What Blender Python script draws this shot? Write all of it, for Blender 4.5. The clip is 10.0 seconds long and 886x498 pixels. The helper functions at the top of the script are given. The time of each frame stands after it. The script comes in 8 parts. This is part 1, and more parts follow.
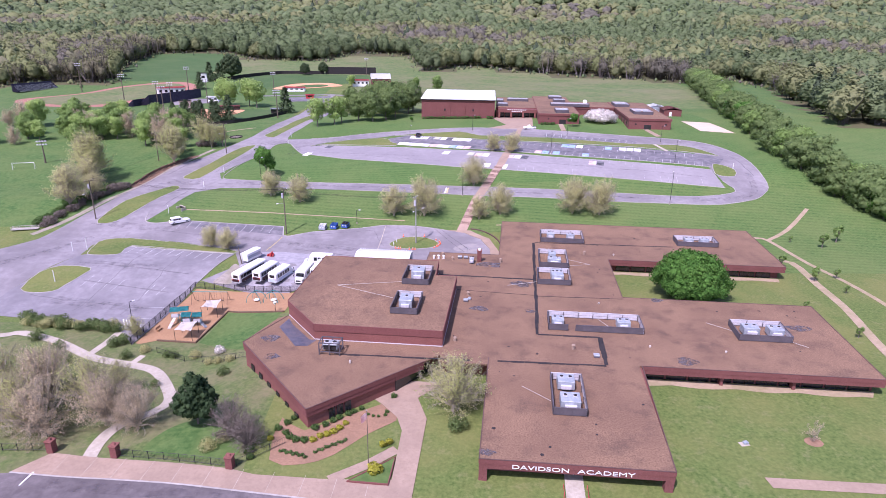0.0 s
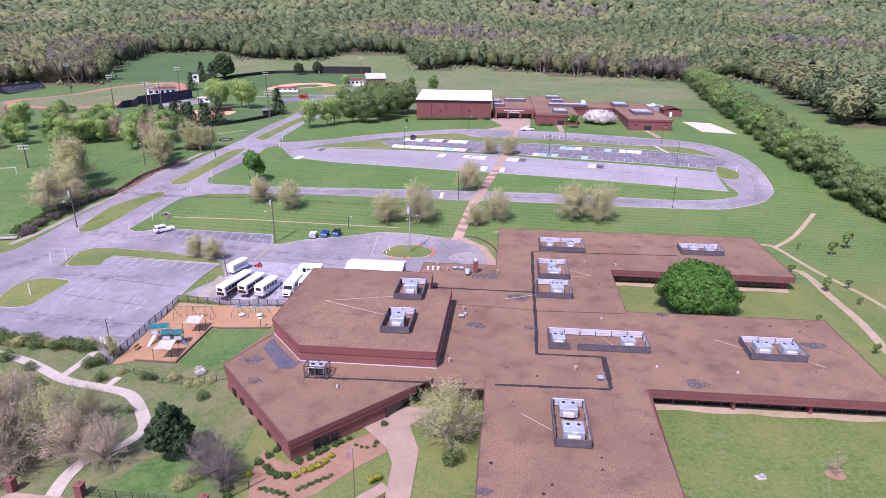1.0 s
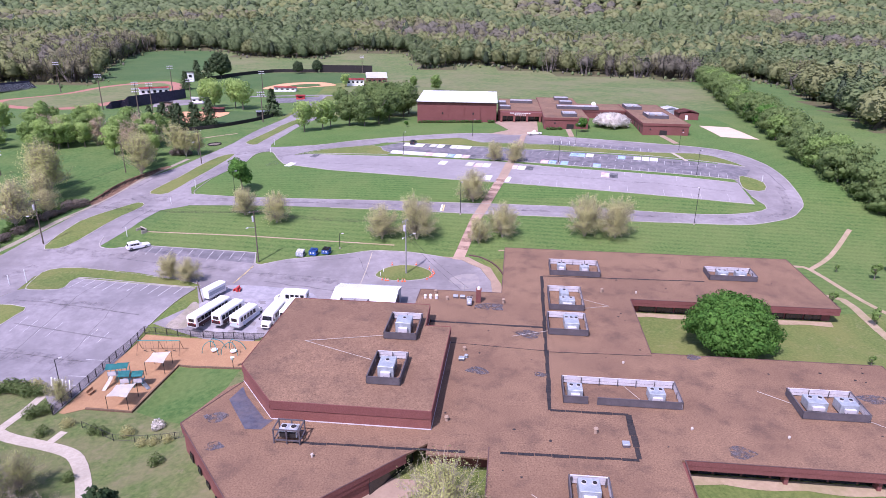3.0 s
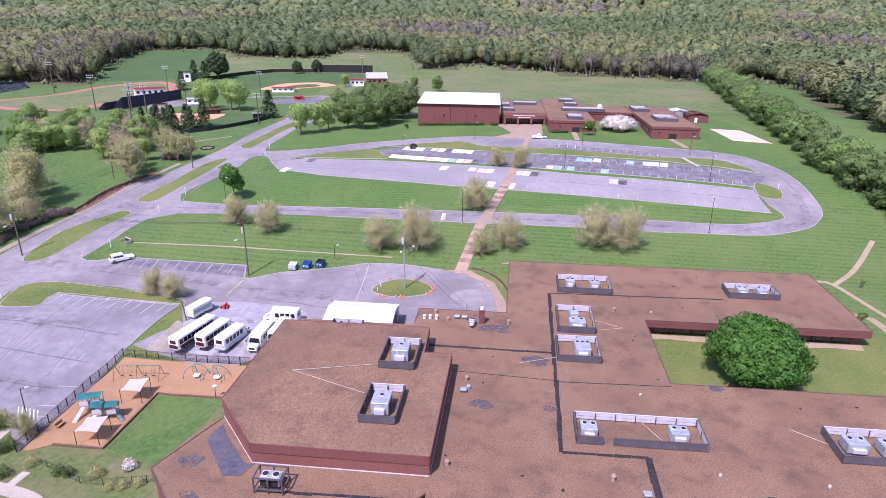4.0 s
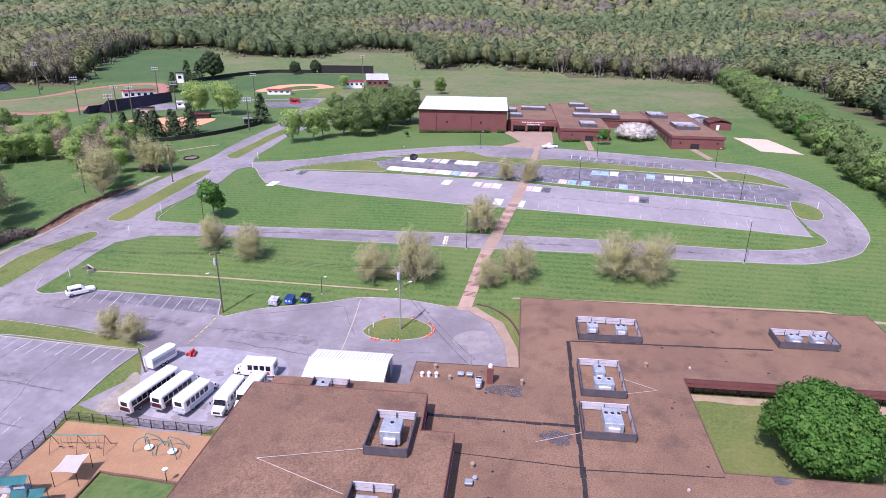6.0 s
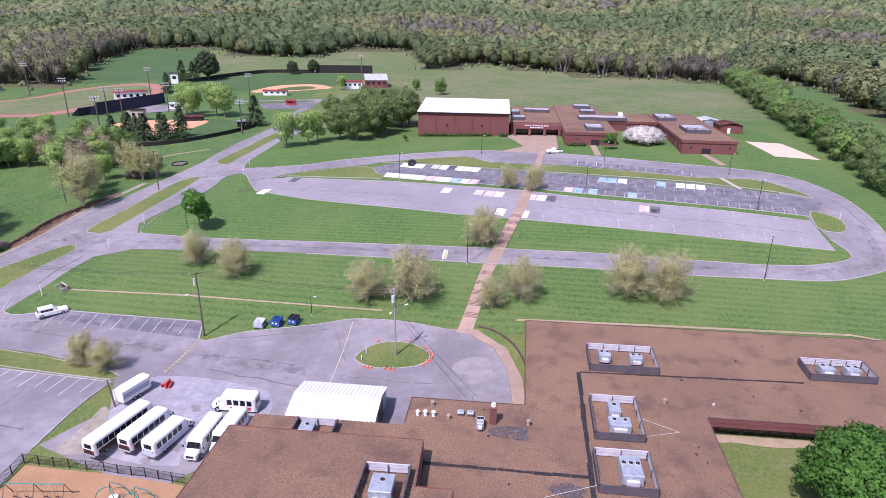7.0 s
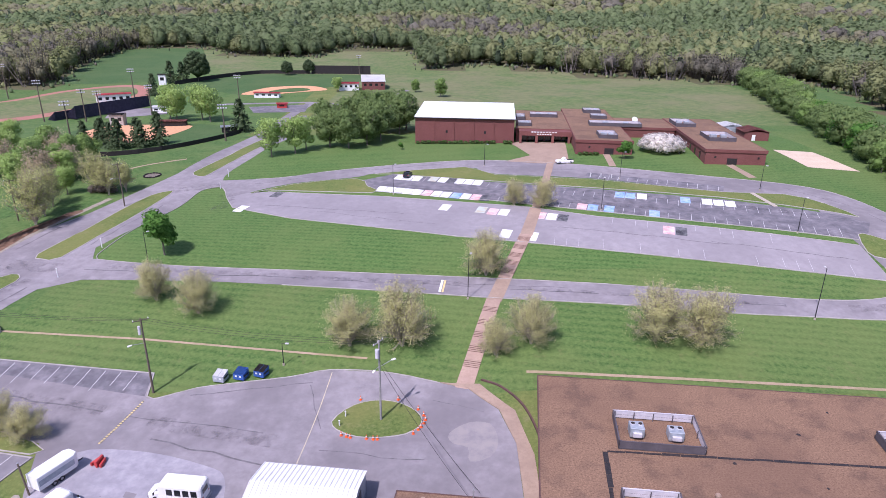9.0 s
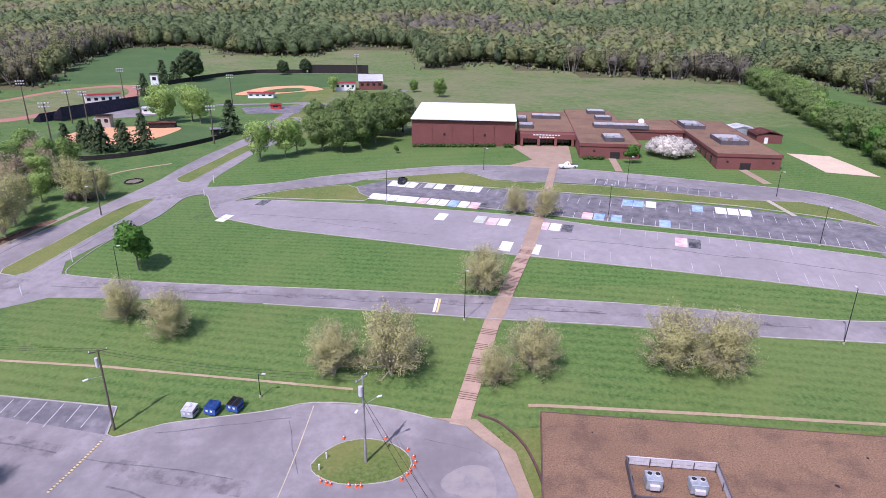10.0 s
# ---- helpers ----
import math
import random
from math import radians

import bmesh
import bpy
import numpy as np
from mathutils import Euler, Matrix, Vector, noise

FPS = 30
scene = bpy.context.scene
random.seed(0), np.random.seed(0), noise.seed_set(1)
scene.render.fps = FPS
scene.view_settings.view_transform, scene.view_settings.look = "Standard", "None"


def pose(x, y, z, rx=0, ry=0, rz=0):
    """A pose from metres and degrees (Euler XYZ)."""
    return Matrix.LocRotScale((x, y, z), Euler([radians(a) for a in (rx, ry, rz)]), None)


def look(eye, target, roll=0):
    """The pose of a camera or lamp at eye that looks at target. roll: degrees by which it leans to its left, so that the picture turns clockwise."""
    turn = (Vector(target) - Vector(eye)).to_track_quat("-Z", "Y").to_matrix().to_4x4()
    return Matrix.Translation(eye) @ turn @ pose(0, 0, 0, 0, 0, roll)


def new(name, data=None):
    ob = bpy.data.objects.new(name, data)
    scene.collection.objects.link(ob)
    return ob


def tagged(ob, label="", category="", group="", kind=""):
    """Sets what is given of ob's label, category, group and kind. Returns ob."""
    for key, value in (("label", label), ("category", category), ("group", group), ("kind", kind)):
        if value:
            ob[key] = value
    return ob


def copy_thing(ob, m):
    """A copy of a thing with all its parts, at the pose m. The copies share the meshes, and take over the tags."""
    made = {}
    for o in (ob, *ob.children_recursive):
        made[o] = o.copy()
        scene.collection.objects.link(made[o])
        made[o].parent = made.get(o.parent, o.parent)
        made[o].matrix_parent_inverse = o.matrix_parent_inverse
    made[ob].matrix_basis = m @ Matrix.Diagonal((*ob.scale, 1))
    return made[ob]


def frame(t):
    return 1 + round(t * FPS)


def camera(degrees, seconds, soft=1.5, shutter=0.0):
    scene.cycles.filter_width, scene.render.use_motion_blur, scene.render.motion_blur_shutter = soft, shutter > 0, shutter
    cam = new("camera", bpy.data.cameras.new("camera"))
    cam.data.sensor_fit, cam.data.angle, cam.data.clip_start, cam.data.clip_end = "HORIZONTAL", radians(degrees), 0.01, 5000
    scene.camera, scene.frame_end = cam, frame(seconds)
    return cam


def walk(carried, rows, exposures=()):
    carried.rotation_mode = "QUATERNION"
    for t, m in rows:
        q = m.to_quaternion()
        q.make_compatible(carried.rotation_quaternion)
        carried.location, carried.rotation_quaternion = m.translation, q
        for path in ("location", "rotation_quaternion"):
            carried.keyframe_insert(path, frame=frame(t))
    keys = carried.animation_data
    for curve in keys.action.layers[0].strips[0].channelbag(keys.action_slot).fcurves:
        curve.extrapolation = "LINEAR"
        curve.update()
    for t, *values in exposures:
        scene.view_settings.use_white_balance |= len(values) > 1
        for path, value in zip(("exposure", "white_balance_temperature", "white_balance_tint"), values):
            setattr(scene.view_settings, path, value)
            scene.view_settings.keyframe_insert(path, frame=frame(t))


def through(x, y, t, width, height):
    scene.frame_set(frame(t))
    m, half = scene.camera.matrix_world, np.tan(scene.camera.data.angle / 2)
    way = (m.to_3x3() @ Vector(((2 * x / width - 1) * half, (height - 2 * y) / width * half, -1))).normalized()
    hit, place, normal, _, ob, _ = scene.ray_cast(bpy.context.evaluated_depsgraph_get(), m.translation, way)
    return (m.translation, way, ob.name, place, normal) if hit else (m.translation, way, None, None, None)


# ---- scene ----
cam = camera(70.76, 10.0, 0.8)
PATH = [
    (0, (0.180, -35.364, 57.530), (1.608, 58.717, 23.667), 0.79),
    (0.5, (0.607, -31.945, 57.785), (2.396, 62.080, 23.783), 0.68),
    (1, (0.934, -28.173, 57.943), (2.768, 65.805, 23.815), 0.63),
    (1.5, (1.291, -24.279, 57.940), (2.937, 69.672, 23.727), 0.63),
    (2, (1.631, -20.084, 57.968), (3.125, 73.818, 23.615), 0.61),
    (2.5, (2.009, -15.814, 57.987), (3.325, 78.058, 23.545), 0.65),
    (4, (2.489, -1.951, 58.072), (3.410, 91.859, 23.448), 0.72),
    (4.5, (2.629, 2.956, 58.295), (3.410, 96.724, 23.553), 0.72),
    (5, (2.670, 7.820, 58.428), (3.329, 101.559, 23.608), 0.77),
    (6.5, (3.106, 23.137, 58.790), (3.401, 116.814, 23.795), 0.76),
    (7, (3.338, 28.326, 58.907), (3.563, 121.952, 23.776), 0.73),
    (7.5, (3.473, 33.482, 58.791), (3.639, 127.100, 23.640), 0.75),
    (8, (3.722, 38.644, 58.630), (3.800, 132.258, 23.467), 0.71),
    (8.5, (4.032, 43.778, 58.373), (4.004, 137.385, 23.193), 0.69),
    (9, (4.429, 49.058, 58.104), (4.268, 142.648, 22.877), 0.65),
    (9.5, (4.963, 54.351, 57.898), (4.712, 147.901, 22.567), 0.62),
    (10, (5.640, 59.678, 57.654), (5.267, 153.195, 22.235), 0.59),
]
walk(cam, [(t, look(eye, target, roll)) for t, eye, target, roll in PATH], [(0, 0.47, 5740, 40), (4, 0.46, 5740, 38), (10, 0.20, 5840, 30)])

from mathutils.geometry import tessellate_polygon

# ---- light ----
SUN = Vector((-0.54 * 0.56, -0.84 * 0.56, 0.83)).normalized()
world = bpy.data.worlds.new("sky")
scene.world = world
world.use_nodes = True
wt = world.node_tree
sky = wt.nodes.new("ShaderNodeTexSky")
sky.sky_type = "NISHITA"
sky.sun_disc = False
sky.sun_elevation = math.asin(SUN.z)
sky.sun_rotation = math.atan2(SUN.x, SUN.y)
sky.air_density, sky.dust_density, sky.ozone_density = 1.0, 1.5, 1.0
wt.links.new(sky.outputs[0], wt.nodes["Background"].inputs[0])
wt.nodes["Background"].inputs[1].default_value = 0.135
sun = new("sun", bpy.data.lights.new("sun", "SUN"))
sun.data.energy, sun.data.angle, sun.data.color = 4.1, radians(0.53), (1.0, 0.95, 0.88)
sun.matrix_basis = look(tuple(SUN * 200), (0, 0, 0))


# ---- materials ----
def material(name, a, b, scale=1.0, rough=0.9, c=None, scale2=0.08, c_amount=0.5, bump=0.0, bump_scale=None, metal=0.0,
             detail=6.0, sharp=(0.35, 0.65), per_object=0.0, per_island=0.0, spec=0.3, stripes=None, cracks=None, smudge=None, coords="Object"):
    """Two colours mixed by a fine noise, a third one laid over in large patches, with relief and optional bands."""
    m = bpy.data.materials.new(name)
    m.use_nodes = True
    nt = m.node_tree
    n, ln = nt.nodes, nt.links
    p = n["Principled BSDF"]
    p.inputs["Roughness"].default_value, p.inputs["Metallic"].default_value = rough, metal
    p.inputs["Specular IOR Level"].default_value = spec
    co = n.new("ShaderNodeTexCoord")

    def tex(sc, det, lo, hi):
        t = n.new("ShaderNodeTexNoise")
        t.inputs["Scale"].default_value, t.inputs["Detail"].default_value, t.inputs["Roughness"].default_value = sc, det, 0.66
        ln.new(co.outputs[coords], t.inputs["Vector"])
        r = n.new("ShaderNodeMapRange")
        r.inputs[1].default_value, r.inputs[2].default_value = lo, hi
        ln.new(t.outputs["Fac"], r.inputs[0])
        return r.outputs[0], t

    def mix(fac, x, y, amount=1.0, blend="MIX"):
        k = n.new("ShaderNodeMix")
        k.data_type, k.blend_type = "RGBA", blend
        if amount != 1.0:
            q = n.new("ShaderNodeMath")
            q.operation = "MULTIPLY"
            q.inputs[1].default_value = amount
            ln.new(fac, q.inputs[0])
            fac = q.outputs[0]
        ln.new(fac, k.inputs[0])
        for sock, v in ((k.inputs[6], x), (k.inputs[7], y)):
            if isinstance(v, tuple):
                sock.default_value = (*v, 1)
            else:
                ln.new(v, sock)
        return k.outputs[2]

    f1, t1 = tex(scale, detail, *sharp)
    col = mix(f1, a, b)
    if c:
        f2, _ = tex(scale2, 5.0, 0.4, 0.62)
        col = mix(f2, col, c, c_amount)
    if stripes:
        turn, width, tone, amount = stripes
        mp = n.new("ShaderNodeMapping")
        mp.inputs["Rotation"].default_value = (0, 0, radians(turn))
        ln.new(co.outputs[coords], mp.inputs[0])
        w = n.new("ShaderNodeTexWave")
        w.bands_direction = "Y"
        w.inputs["Scale"].default_value, w.inputs["Distortion"].default_value = 0.314 / width, 1.2
        w.inputs["Detail Scale"].default_value = 0.4
        ln.new(mp.outputs[0], w.inputs["Vector"])
        col = mix(w.outputs["Fac"], col, tone, amount)
    if smudge:
        tone, sc, lo, hi, amount = smudge
        f3, _ = tex(sc, 7.0, lo, hi)
        col = mix(f3, col, tone, amount)
    if cracks:
        sc, wide, tone, amount = cracks
        nz = n.new("ShaderNodeTexNoise")
        nz.inputs["Scale"].default_value = 0.25
        ln.new(co.outputs[coords], nz.inputs["Vector"])
        va = n.new("ShaderNodeVectorMath")
        va.operation = "MULTIPLY_ADD"
        va.inputs[1].default_value = (9, 9, 9)
        ln.new(nz.outputs["Color"], va.inputs[0])
        ln.new(co.outputs[coords], va.inputs[2])
        vo = n.new("ShaderNodeTexVoronoi")
        vo.feature = "DISTANCE_TO_EDGE"
        vo.inputs["Scale"].default_value = sc
        ln.new(va.outputs[0], vo.inputs["Vector"])
        lt = n.new("ShaderNodeMapRange")
        lt.inputs[1].default_value, lt.inputs[2].default_value = wide, 0.0
        ln.new(vo.outputs["Distance"], lt.inputs[0])
        col = mix(lt.outputs[0], col, tone, amount)
    if per_object or per_island:
        h = n.new("ShaderNodeHueSaturation")
        src = n.new("ShaderNodeObjectInfo").outputs["Random"] if per_object else n.new("ShaderNodeNewGeometry").outputs["Random Per Island"]
        r = n.new("ShaderNodeMapRange")
        amt = per_object or per_island
        r.inputs[3].default_value, r.inputs[4].default_value = 1 - amt, 1 + amt
        ln.new(src, r.inputs[0])
        ln.new(r.outputs[0], h.inputs["Value"])
        ln.new(col, h.inputs["Color"])
        col = h.outputs[0]
    ln.new(col, p.inputs["Base Color"])
    if bump:
        bn = n.new("ShaderNodeBump")
        bn.inputs["Strength"].default_value, bn.inputs["Distance"].default_value = min(1, bump), 0.05
        if bump_scale:
            _, t1 = tex(bump_scale, 4.0, 0.3, 0.7)
        ln.new(t1.outputs["Fac"], bn.inputs["Height"])
        ln.new(bn.outputs[0], p.inputs["Normal"])
    return m


def leaf_material(name, a, b, scale=0.5, var=0.25, through=0.45, c=None, scale2=0.08, c_amount=0.5):
    m = material(name, a, b, scale, 0.75, c, scale2, c_amount, per_island=var, spec=0.15)
    nt = m.node_tree
    p = nt.nodes["Principled BSDF"]
    tr = nt.nodes.new("ShaderNodeBsdfTranslucent")
    src = p.inputs["Base Color"].links[0].from_socket
    nt.links.new(src, tr.inputs[0])
    mx = nt.nodes.new("ShaderNodeMixShader")
    mx.inputs[0].default_value = through
    nt.links.new(p.outputs[0], mx.inputs[1])
    nt.links.new(tr.outputs[0], mx.inputs[2])
    nt.links.new(mx.outputs[0], nt.nodes["Material Output"].inputs[0])
    return m


M = {}
M["grass"] = material("grass", (0.064, 0.106, 0.022), (0.150, 0.196, 0.053), 1.8, 0.95, (0.188, 0.188, 0.060), 0.07, 0.6, 0.5, sharp=(0.34, 0.68), detail=14, smudge=((0.225, 0.205, 0.105), 0.45, 0.55, 0.76, 0.5))
M["mown"] = material("mown", (0.032, 0.086, 0.015), (0.100, 0.186, 0.046), 1.6, 0.95, (0.128, 0.172, 0.050), 0.045, 0.45, 0.6, sharp=(0.36, 0.66), detail=14, stripes=(6, 1.7, (0.140, 0.208, 0.062), 0.32), smudge=((0.185, 0.185, 0.070), 0.55, 0.60, 0.80, 0.4))
M["lawn"] = material("lawn", (0.036, 0.088, 0.017), (0.110, 0.184, 0.048), 1.6, 0.95, (0.150, 0.182, 0.056), 0.05, 0.42, 0.6, sharp=(0.36, 0.66), detail=14, stripes=(8, 2.2, (0.150, 0.215, 0.062), 0.34), smudge=((0.190, 0.180, 0.078), 0.55, 0.56, 0.78, 0.5))
M["weedy"] = material("weedy", (0.062, 0.105, 0.028), (0.140, 0.178, 0.058), 1.5, 0.95, (0.195, 0.170, 0.092), 0.16, 0.6, 0.6, sharp=(0.36, 0.66), detail=14, smudge=((0.24, 0.19, 0.125), 0.5, 0.54, 0.74, 0.5))
M["lush"] = material("lush", (0.043, 0.104, 0.022), (0.098, 0.168, 0.047), 0.9, 0.95, (0.130, 0.174, 0.052), 0.10, 0.5, 0.6, sharp=(0.38, 0.64), detail=14)
M["meadow"] = material("meadow", (0.074, 0.132, 0.036), (0.150, 0.186, 0.066), 0.30, 0.95, (0.215, 0.185, 0.105), 0.026, 0.55, 0.6, detail=14, sharp=(0.38, 0.64))
M["litter"] = material("litter", (0.12, 0.09, 0.055), (0.09, 0.10, 0.04), 0.3, 0.95, (0.07, 0.09, 0.03), 0.04, 0.6, 0.6)
M["asphalt"] = material("asphalt", (0.226, 0.206, 0.215), (0.312, 0.286, 0.298), 0.5, 0.92, (0.168, 0.153, 0.161), 0.06, 0.75, 0.3, detail=14, sharp=(0.32, 0.70), spec=0.25)
M["asphalt_lot"] = material("asphalt_lot", (0.205, 0.190, 0.204), (0.295, 0.275, 0.290), 0.5, 0.92, (0.165, 0.154, 0.168), 0.07, 0.6, 0.3, detail=14, sharp=(0.32, 0.70), spec=0.25)
M["asphalt_pale"] = material("asphalt_pale", (0.285, 0.270, 0.300), (0.390, 0.370, 0.395), 0.7, 0.92, (0.22, 0.212, 0.235), 0.12, 0.6, 0.3, detail=14, spec=0.25)
M["asphalt_dark"] = material("asphalt_dark", (0.128, 0.119, 0.132), (0.252, 0.236, 0.254), 0.45, 0.92, (0.10, 0.098, 0.112), 0.25, 0.6, 0.3, sharp=(0.34, 0.66), spec=0.25, detail=14)
M["asphalt_front"] = material("asphalt_front", (0.118, 0.102, 0.104), (0.192, 0.168, 0.170), 0.6, 0.92, (0.095, 0.083, 0.086), 0.10, 0.6, 0.3, detail=14, spec=0.25)
M["asphalt_long"] = material("asphalt_long", (0.255, 0.234, 0.246), (0.335, 0.308, 0.322), 0.5, 0.92, (0.225, 0.206, 0.218), 0.06, 0.6, 0.3, detail=14, sharp=(0.32, 0.70), spec=0.25)
M["turf"] = material("turf", (0.032, 0.082, 0.020), (0.070, 0.132, 0.040), 0.9, 0.95, (0.095, 0.135, 0.045), 0.05, 0.5, 0.5, sharp=(0.36, 0.66), detail=12, stripes=(20, 3.0, (0.080, 0.140, 0.045), 0.25))
M["navy"] = material("navy", (0.022, 0.020, 0.040), (0.040, 0.036, 0.065), 0.8, 0.7)
M["sediment"] = material("sediment", (0.232, 0.212, 0.220), (0.290, 0.266, 0.268), 0.5, 0.95, (0.310, 0.276, 0.250), 0.5, 0.5, 0.3, detail=12)
M["concrete"] = material("concrete", (0.40, 0.350, 0.285), (0.50, 0.445, 0.37), 2.0, 0.9, (0.32, 0.28, 0.225), 0.3, 0.5, 0.2)
M["pink_concrete"] = material("pink_concrete", (0.310, 0.225, 0.165), (0.395, 0.292, 0.220), 2.0, 0.9, (0.25, 0.180, 0.135), 0.25, 0.5, 0.2)
M["dirt"] = material("dirt", (0.34, 0.25, 0.17), (0.42, 0.32, 0.22), 1.5, 0.95, (0.22, 0.21, 0.09), 0.3, 0.5, 0.4)
M["gravel"] = material("gravel", (0.25, 0.215, 0.180), (0.36, 0.315, 0.27), 1.2, 0.95, (0.20, 0.19, 0.12), 0.25, 0.5, 0.4)
M["red_clay"] = material("red_clay", (0.15, 0.085, 0.055), (0.24, 0.145, 0.095), 1.0, 0.95, (0.09, 0.06, 0.04), 0.4, 0.6, 0.8)
M["mulch"] = material("mulch", (0.33, 0.190, 0.100), (0.40, 0.240, 0.130), 3.0, 0.95, (0.29, 0.165, 0.09), 0.3, 0.5, 0.6)
M["bed"] = material("bed", (0.265, 0.155, 0.095), (0.34, 0.205, 0.13), 3.0, 0.95, (0.21, 0.13, 0.085), 0.4, 0.5, 0.6)
M["sand"] = material("sand", (0.55, 0.43, 0.32), (0.64, 0.52, 0.40), 2.0, 0.95, (0.47, 0.37, 0.27), 0.2, 0.4, 0.3)
M["infield"] = material("infield", (0.56, 0.29, 0.15), (0.64, 0.36, 0.20), 1.0, 0.95, bump=0.3)
M["track"] = material("track", (0.32, 0.150, 0.110), (0.38, 0.185, 0.140), 1.0, 0.95)
M["gravel_roof"] = material("gravel_roof", (0.128, 0.076, 0.047), (0.325, 0.200, 0.127), 4.2, 0.95, (0.158, 0.093, 0.062), 0.07, 0.6, 0.3, sharp=(0.33, 0.67), detail=15, smudge=((0.074, 0.048, 0.040), 0.22, 0.50, 0.76, 0.75))
M["brick"] = material("brick", (0.150, 0.056, 0.050), (0.215, 0.084, 0.074), 5.0, 0.9, (0.135, 0.048, 0.042), 0.25, 0.4, 0.3)
M["brick_pale"] = material("brick_pale", (0.180, 0.070, 0.058), (0.245, 0.100, 0.082), 5.0, 0.9, (0.16, 0.06, 0.052), 0.3, 0.4, 0.3)
M["tar"] = material("tar", (0.018, 0.017, 0.020), (0.042, 0.039, 0.042), 3.0, 0.9, (0.075, 0.06, 0.055), 0.6, 0.3, spec=0.15)
M["tar_wet"] = material("tar_wet", (0.06, 0.06, 0.085), (0.11, 0.11, 0.14), 1.2, 0.4, (0.16, 0.13, 0.13), 0.5, 0.5)
def worn_through(m, scale, lo, hi):
    """Lets the ground show through the material in ragged patches."""
    nt = m.node_tree
    n, ln = nt.nodes, nt.links
    co, t, r = n.new("ShaderNodeTexCoord"), n.new("ShaderNodeTexNoise"), n.new("ShaderNodeMapRange")
    t.inputs["Scale"].default_value, t.inputs["Detail"].default_value, t.inputs["Roughness"].default_value = scale, 8.0, 0.7
    r.inputs[1].default_value, r.inputs[2].default_value = lo, hi
    ln.new(co.outputs["Object"], t.inputs["Vector"])
    ln.new(t.outputs["Fac"], r.inputs[0])
    ln.new(r.outputs[0], n["Principled BSDF"].inputs["Alpha"])
    return m


M["pond_stain"] = worn_through(material("pond_stain", (0.085, 0.080, 0.098), (0.160, 0.145, 0.160), 1.2, 0.7, (0.19, 0.15, 0.13), 0.5, 0.5), 0.9, 0.40, 0.66)
M["glass"] = material("glass", (0.012, 0.013, 0.016), (0.022, 0.024, 0.028), 0.7, 0.12, spec=0.6)
M["dark"] = material("dark", (0.020, 0.018, 0.018), (0.032, 0.028, 0.027), 2.0, 0.8)
M["white_metal"] = material("white_metal", (0.76, 0.76, 0.75), (0.82, 0.82, 0.81), 0.8, 0.45, (0.66, 0.65, 0.62), 0.3, 0.4, spec=0.4)
M["grey_metal"] = material("grey_metal", (0.34, 0.375, 0.41), (0.47, 0.505, 0.54), 2.0, 0.5, (0.22, 0.245, 0.27), 0.7, 0.4, metal=0.3)
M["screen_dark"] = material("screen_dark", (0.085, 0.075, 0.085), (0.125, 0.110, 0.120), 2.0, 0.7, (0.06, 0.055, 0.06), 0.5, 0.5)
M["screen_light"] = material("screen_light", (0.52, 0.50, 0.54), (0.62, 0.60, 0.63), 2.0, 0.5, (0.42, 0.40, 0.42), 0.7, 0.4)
M["white_paint"] = material("white_paint", (0.70, 0.70, 0.69), (0.80, 0.80, 0.79), 1.5, 0.75, (0.45, 0.44, 0.44), 0.5, 0.35)
M["yellow_paint"] = material("yellow_paint", (0.62, 0.48, 0.20), (0.70, 0.56, 0.26), 2.0, 0.8, (0.35, 0.30, 0.22), 0.6, 0.4)
M["bark"] = material("bark", (0.13, 0.105, 0.085), (0.22, 0.19, 0.16), 4.0, 0.95, bump=0.6)
M["wood_stem"] = material("wood_stem", (0.105, 0.095, 0.085), (0.175, 0.16, 0.145), 1.0, 0.95)
M["kerb_concrete"] = material("kerb_concrete", (0.34, 0.31, 0.29), (0.46, 0.43, 0.40), 1.0, 0.9, (0.27, 0.25, 0.23), 0.2, 0.6)
M["bark_grey"] = material("bark_grey", (0.30, 0.262, 0.20), (0.40, 0.35, 0.275), 4.0, 0.95, bump=0.5)
M["wood_pole"] = material("wood_pole", (0.10, 0.080, 0.062), (0.16, 0.13, 0.10), 5.0, 0.9, bump=0.4)
M["pole_metal"] = material("pole_metal", (0.30, 0.31, 0.32), (0.38, 0.39, 0.40), 2.0, 0.5, metal=0.4)
M["black_metal"] = material("black_metal", (0.018, 0.018, 0.02), (0.03, 0.03, 0.033), 2.0, 0.5)
M["red_roof"] = material("red_roof", (0.42, 0.05, 0.06), (0.50, 0.07, 0.08), 1.0, 0.5)
M["blue"] = material("blue", (0.028, 0.085, 0.29), (0.045, 0.120, 0.38), 1.5, 0.5, (0.05, 0.07, 0.13), 0.8, 0.3)
M["teal"] = material("teal", (0.0, 0.19, 0.20), (0.01, 0.24, 0.25), 1.0, 0.5)
M["orange"] = material("orange", (0.75, 0.12, 0.03), (0.82, 0.16, 0.05), 1.0, 0.6)
M["tyre"] = material("tyre", (0.015, 0.015, 0.015), (0.025, 0.025, 0.025), 4.0, 0.85)
M["fabric"] = material("fabric", (0.70, 0.67, 0.62), (0.78, 0.75, 0.70), 1.0, 0.85)
M["wood"] = material("wood", (0.12, 0.075, 0.05), (0.18, 0.115, 0.075), 3.0, 0.85)
M["stone"] = material("stone", (0.34, 0.31, 0.28), (0.46, 0.42, 0.38), 2.0, 0.95, bump=0.6)
M["leaf"] = leaf_material("leaf", (0.190, 0.300, 0.085), (0.270, 0.390, 0.120), var=0.18)
